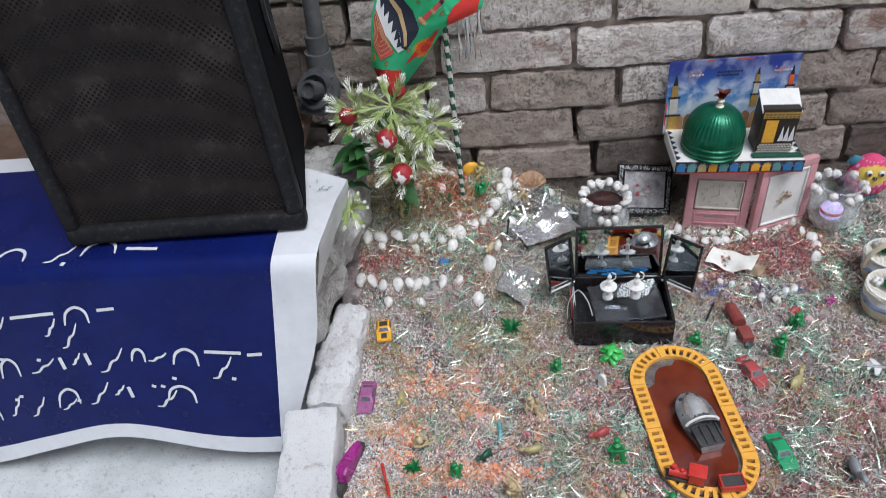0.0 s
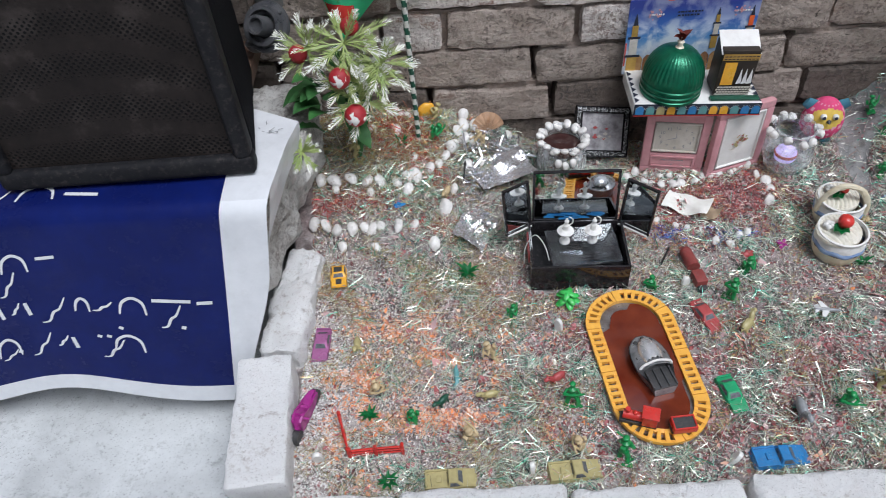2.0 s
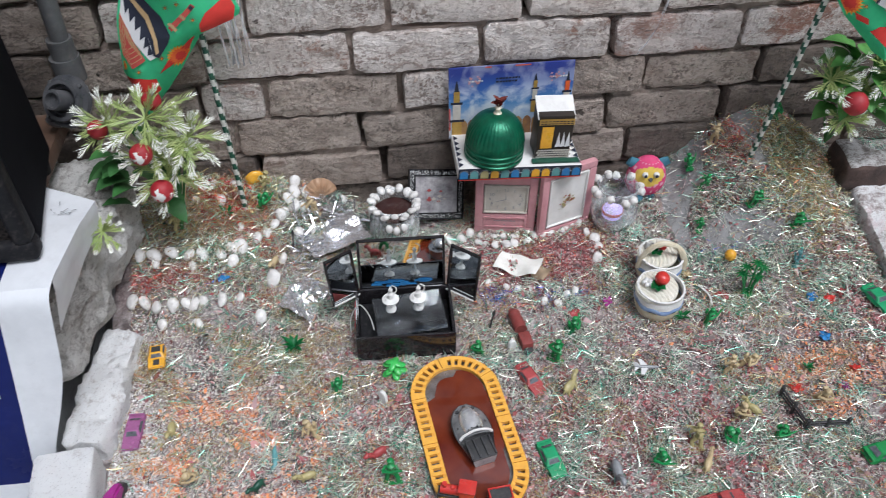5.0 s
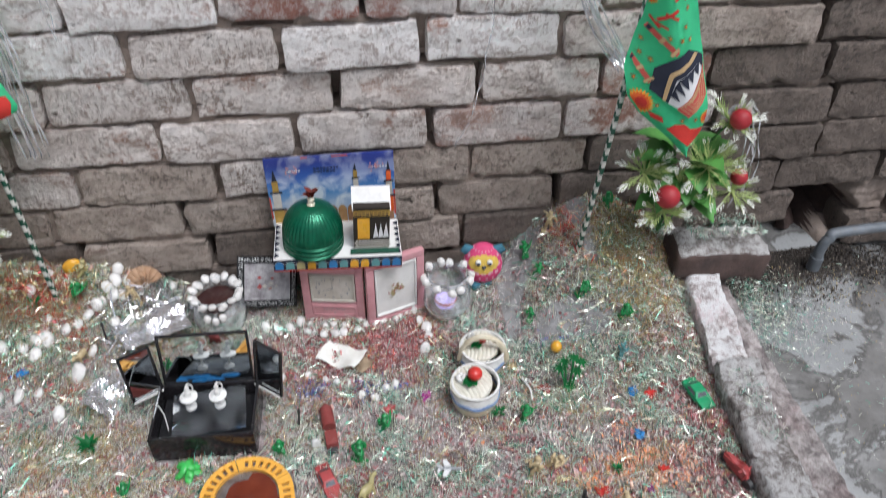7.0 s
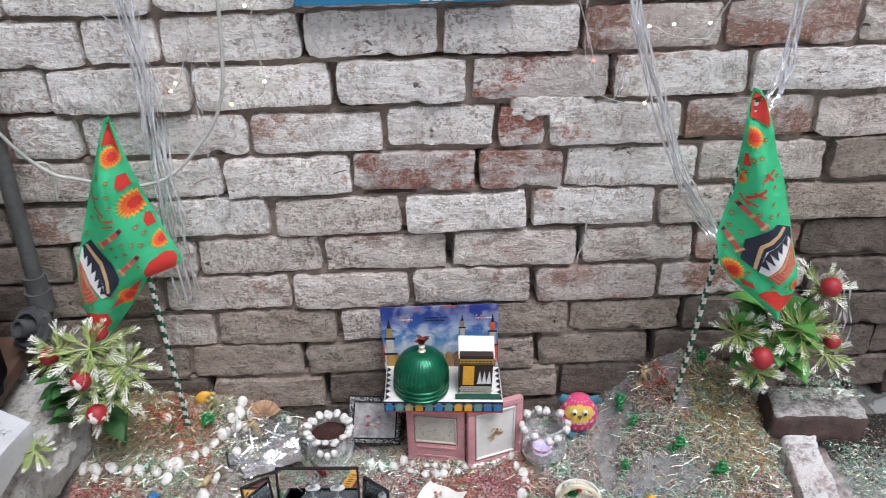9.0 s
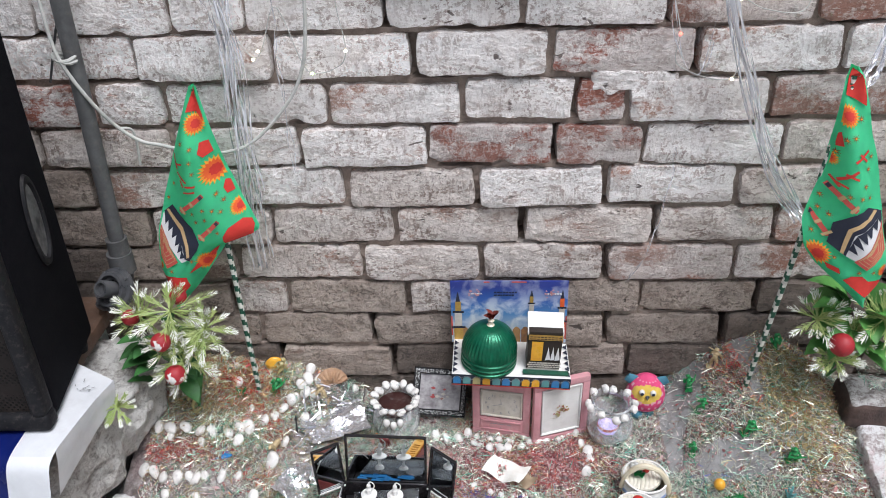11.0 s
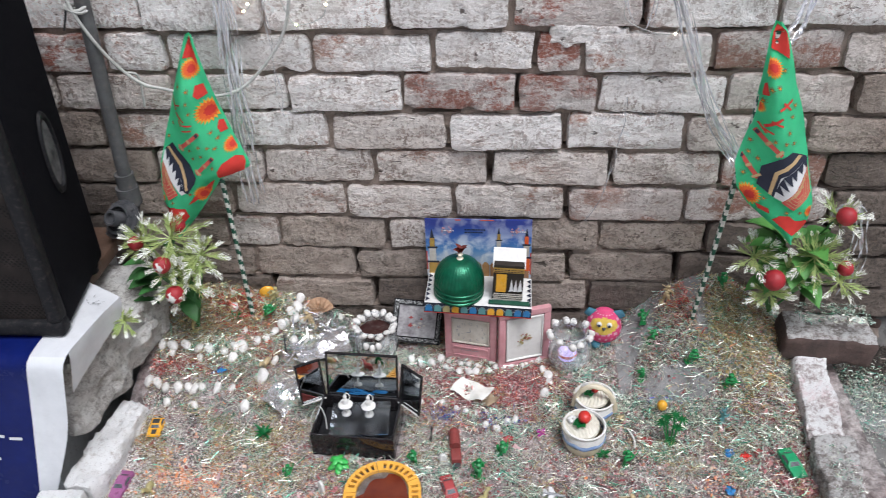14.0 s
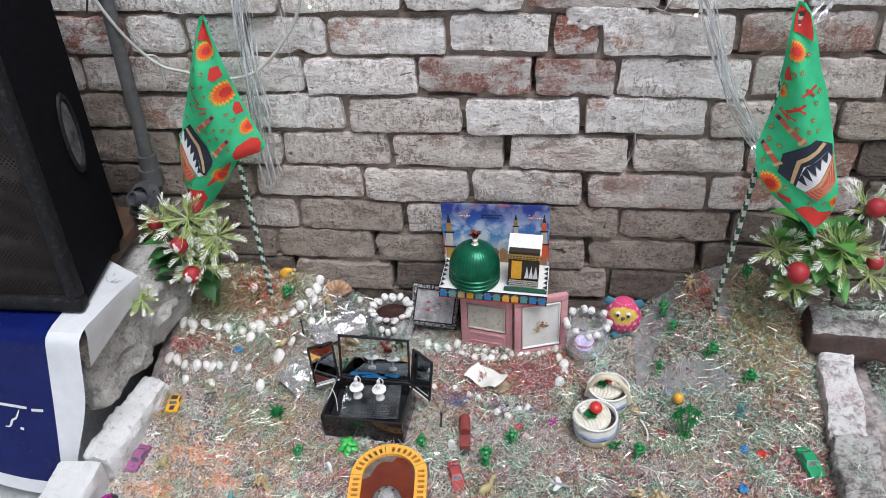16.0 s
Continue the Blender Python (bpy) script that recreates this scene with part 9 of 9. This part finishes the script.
def scatter(name, count, zone, kind, material, label, seed, size=(0.004, 0.009), area=(-0.765, 0.66, -0.795, 0.02), floor=None, wide=1.0, loft=1.0):
    r = random.Random(seed)
    verts, faces = [], []
    tries = made = 0
    while made < count and tries < count * 40:
        tries += 1
        x, y = r.uniform(area[0], area[1]), r.uniform(area[2], area[3])
        if r.random() > zone(x, y) or in_track(x, y) or in_box(x, y) or (bare_mound(x, y) and r.random() < 0.8):
            continue
        z = bed_surface(x, y) + 0.0015
        if floor is not None:
            z = floor(x, y) + 0.003 if callable(floor) else floor
        made += 1
        a = r.uniform(0, math.pi)
        L = r.uniform(*size)
        i = len(verts)
        if kind == "shred":
            tilt = r.gauss(0, 0.16 * loft)
            w = wide * r.choice((0.00014, 0.00018, 0.00024, 0.00036))
            bend, lift, hump = r.gauss(0, 0.07), loft * r.uniform(0.0, 0.005), r.uniform(-0.0015, 0.003)
            lift += abs(tilt) * L * 0.45
            ca, sa = math.cos(a), math.sin(a)
            roll = r.uniform(-1, 1) * w * 1.2
            for t in (-1, -0.4, 0.3, 1):
                u, v = L / 2 * t, bend * L * (1 - t * t) * 0.7
                for e in (-1, 1):
                    verts.append((x + u * ca - (v + w * e) * sa, y + u * sa + (v + w * e) * ca, z + lift + hump * (1 - t * t) + tilt * u + roll * e))
            for q in (0, 2, 4):
                faces.append((i + q, i + q + 1, i + q + 3, i + q + 2))
        else:
            k = 5
            tx, ty = r.gauss(0, 0.5), r.gauss(0, 0.5)
            high = r.random() ** 2 * 0.004
            slim = r.uniform(0.2, 0.75)
            ca, sa, curl = math.cos(a), math.sin(a), r.uniform(-0.35, 0.5)
            for q in range(k):
                b = 6.283 * q / k
                rr = L / 2 * r.uniform(0.6, 1.15)
                u, v = rr * math.cos(b), rr * math.sin(b) * slim
                verts.append((x + u * ca - v * sa, y + u * sa + v * ca, z - 0.0005 + high + curl * abs(u) + tx * u + ty * v))
            faces.append(tuple(range(i, i + k)))
    me = bpy.data.meshes.new(name)
    me.from_pydata(verts, [], faces)
    me.materials.append(material)
    ob = new(name, me)
    return tagged(ob, label, name.replace("_", " "), kind="stuff")


scatter("sawdust", 115000, pale_zone, "flake", FLAKE_PALE, "pale pinkish sawdust strewn over the bed", 1, (0.0013, 0.0055))
scatter("red_sawdust", 46000, red_zone, "flake", FLAKE_RED, "crimson dyed sawdust strewn over the bed", 2, (0.0025, 0.011))
scatter("orange_sawdust", 9800, orange_zone, "flake", FLAKE_ORANGE, "orange dyed sawdust in loose patches", 3, (0.0025, 0.01))
scatter("straw_heap", 3500, lambda x, y: gauss(x, y, 0.535, -0.12, 0.075, 0.1), "flake", FLAKE_STRAW, "brown chaff heaped before the flowers", 24, (0.003, 0.012))
scatter("kerb_litter", 260, lambda x, y: 0.3 + 0.7 * clump(x, y, 25, 4), "shred", TINSEL, "tinsel shreds fallen on the worn kerb", 25, (0.005, 0.014), (0.625, 0.675, -0.55, -0.4), 0.088)
scatter("straw", 12000, gold_zone, "shred", FLAKE_STRAW, "short dry straw on the heaps", 4, (0.012, 0.032))
scatter("gold_tinsel", 10500, gold_zone, "shred", TINSEL_GOLD, "gold and red tinsel shreds on the heaps", 5, (0.01, 0.026))
scatter("tinsel", 36000, shred_zone, "shred", TINSEL, "iridescent green and silver tinsel shreds", 6, (0.009, 0.034), wide=1.2, loft=1.2)
scatter("tinsel_snips", 18000, shred_zone, "shred", TINSEL, "short snips of green and silver tinsel", 23, (0.003, 0.01), wide=1.3)
scatter("silver_strips", 1100, lambda x, y: gauss(x, y, -0.4, -0.075, 0.05, 0.045) + 0.8 * gauss(x, y, -0.45, -0.16, 0.03, 0.05), "shred", FOIL, "cut silver foil strips heaped by the bowl", 22, (0.012, 0.045), wide=3.5, loft=2.5)
scatter("petals", 1100, lambda x, y: 0.25 + red_zone(x, y) + orange_zone(x, y), "flake", FLAKE_PETAL, "crumpled pink and salmon petals strewn about", 7, (0.009, 0.02))
scatter("blue_tinsel", 1500, lambda x, y: 1.3 * gauss(x, y, -0.1, -0.285, 0.03, 0.02) + gauss(x, y, 0.02, -0.3, 0.05, 0.02) + 0.6 * gauss(x, y, -0.605, -0.235, 0.015, 0.015) + 0.5 * gauss(x, y, 0.36, -0.25, 0.03, 0.02), "shred", TINSEL_BLUE, "deep blue tinsel shreds in small tufts", 8, (0.01, 0.022))
scatter("red_tinsel", 4200, lambda x, y: gauss(x, y, -0.7, -0.235, 0.09, 0.018) + 2.5 * gauss(x, y, -0.59, -0.1, 0.045, 0.05) + 0.8 * gauss(x, y, -0.53, -0.27, 0.04, 0.02) + 0.5 * gauss(x, y, 0.42, -0.05, 0.05, 0.03) + 0.7 * gauss(x, y, -0.54, -0.17, 0.04, 0.03) + 0.25 * gauss(x, y, 0.0, -0.2, 0.12, 0.09), "shred", TINSEL_RED, "red tinsel shreds in small tufts", 9, (0.008, 0.02))
scatter("floor_litter", 3800, lambda x, y: gauss(x, y, 0.82, -0.18, 0.08, 0.09) + 0.012, "shred", TINSEL, "tinsel shreds blown onto the damp concrete", 10, (0.005, 0.014), (0.7, 1.15, -0.6, -0.02), ground_height)
scatter("floor_grit", 1500, lambda x, y: gauss(x, y, 0.95, -0.1, 0.2, 0.1) + 0.05, "flake", FLAKE_STRAW, "brown grit and leaf scraps along the wall's foot", 11, (0.001, 0.005), (0.7, 1.3, -0.7, -0.0), ground_height)
scatter("dirt", 24000, lambda x, y: gauss(x, y, 0.98, 0.0, 0.22, 0.09) * (0.2 + 0.8 * clump(x, y, 9, 5)) + 0.2 * gauss(x, y, 0.8, -0.08, 0.1, 0.06), "flake", FLAKE_DIRT, "dark crumbly dirt along the wall's foot", 21, (0.002, 0.008), (0.7, 1.35, -0.25, 0.0), ground_height)
scatter("brick_litter", 1000, lambda x, y: 0.3 + 0.7 * clump(x, y, 30, 2), "shred", TINSEL, "tinsel shreds fallen on the loose brick", 12, (0.004, 0.014), (0.64, 0.79, -0.16, -0.09), 0.191)
scatter("tinsel_tuft", 2200, lambda x, y: gauss(x, y, -0.61, -0.09, 0.045, 0.035) + 0.7 * gauss(x, y, 0.425, -0.09, 0.025, 0.04), "shred", TINSEL_RED, "tufts of red tinsel at the flags' feet", 13, (0.007, 0.018), wide=1.8, loft=3.0)
scatter("gold_tuft", 3000, lambda x, y: gauss(x, y, -0.63, -0.09, 0.06, 0.04) + 0.8 * gauss(x, y, -0.53, -0.05, 0.03, 0.03) + 0.7 * gauss(x, y, 0.5, -0.12, 0.07, 0.06), "shred", TINSEL_GOLD, "tufts of gold tinsel and dry grass on the heaps", 14, (0.008, 0.02), wide=1.5, loft=3.0)
scatter("kerb_sawdust", 9000, lambda x, y: gauss(x, y, 0.585, -0.58, 0.035, 0.18), "flake", FLAKE_RED, "crimson dust swept against the worn kerb", 15, (0.003, 0.008))
scatter("lime_grit", 17000, lambda x, y: gauss(x, y, -0.745, -0.6, 0.05, 0.2) + 0.4 * gauss(x, y, -0.62, -0.66, 0.02, 0.015) + 0.25 * gauss(x, y, -0.55, -0.78, 0.3, 0.03), "flake", FLAKE_LIME, "white lime grit along the kerb", 16, (0.0012, 0.005))


# ---- the wall's bricks, last ----
build_wall()
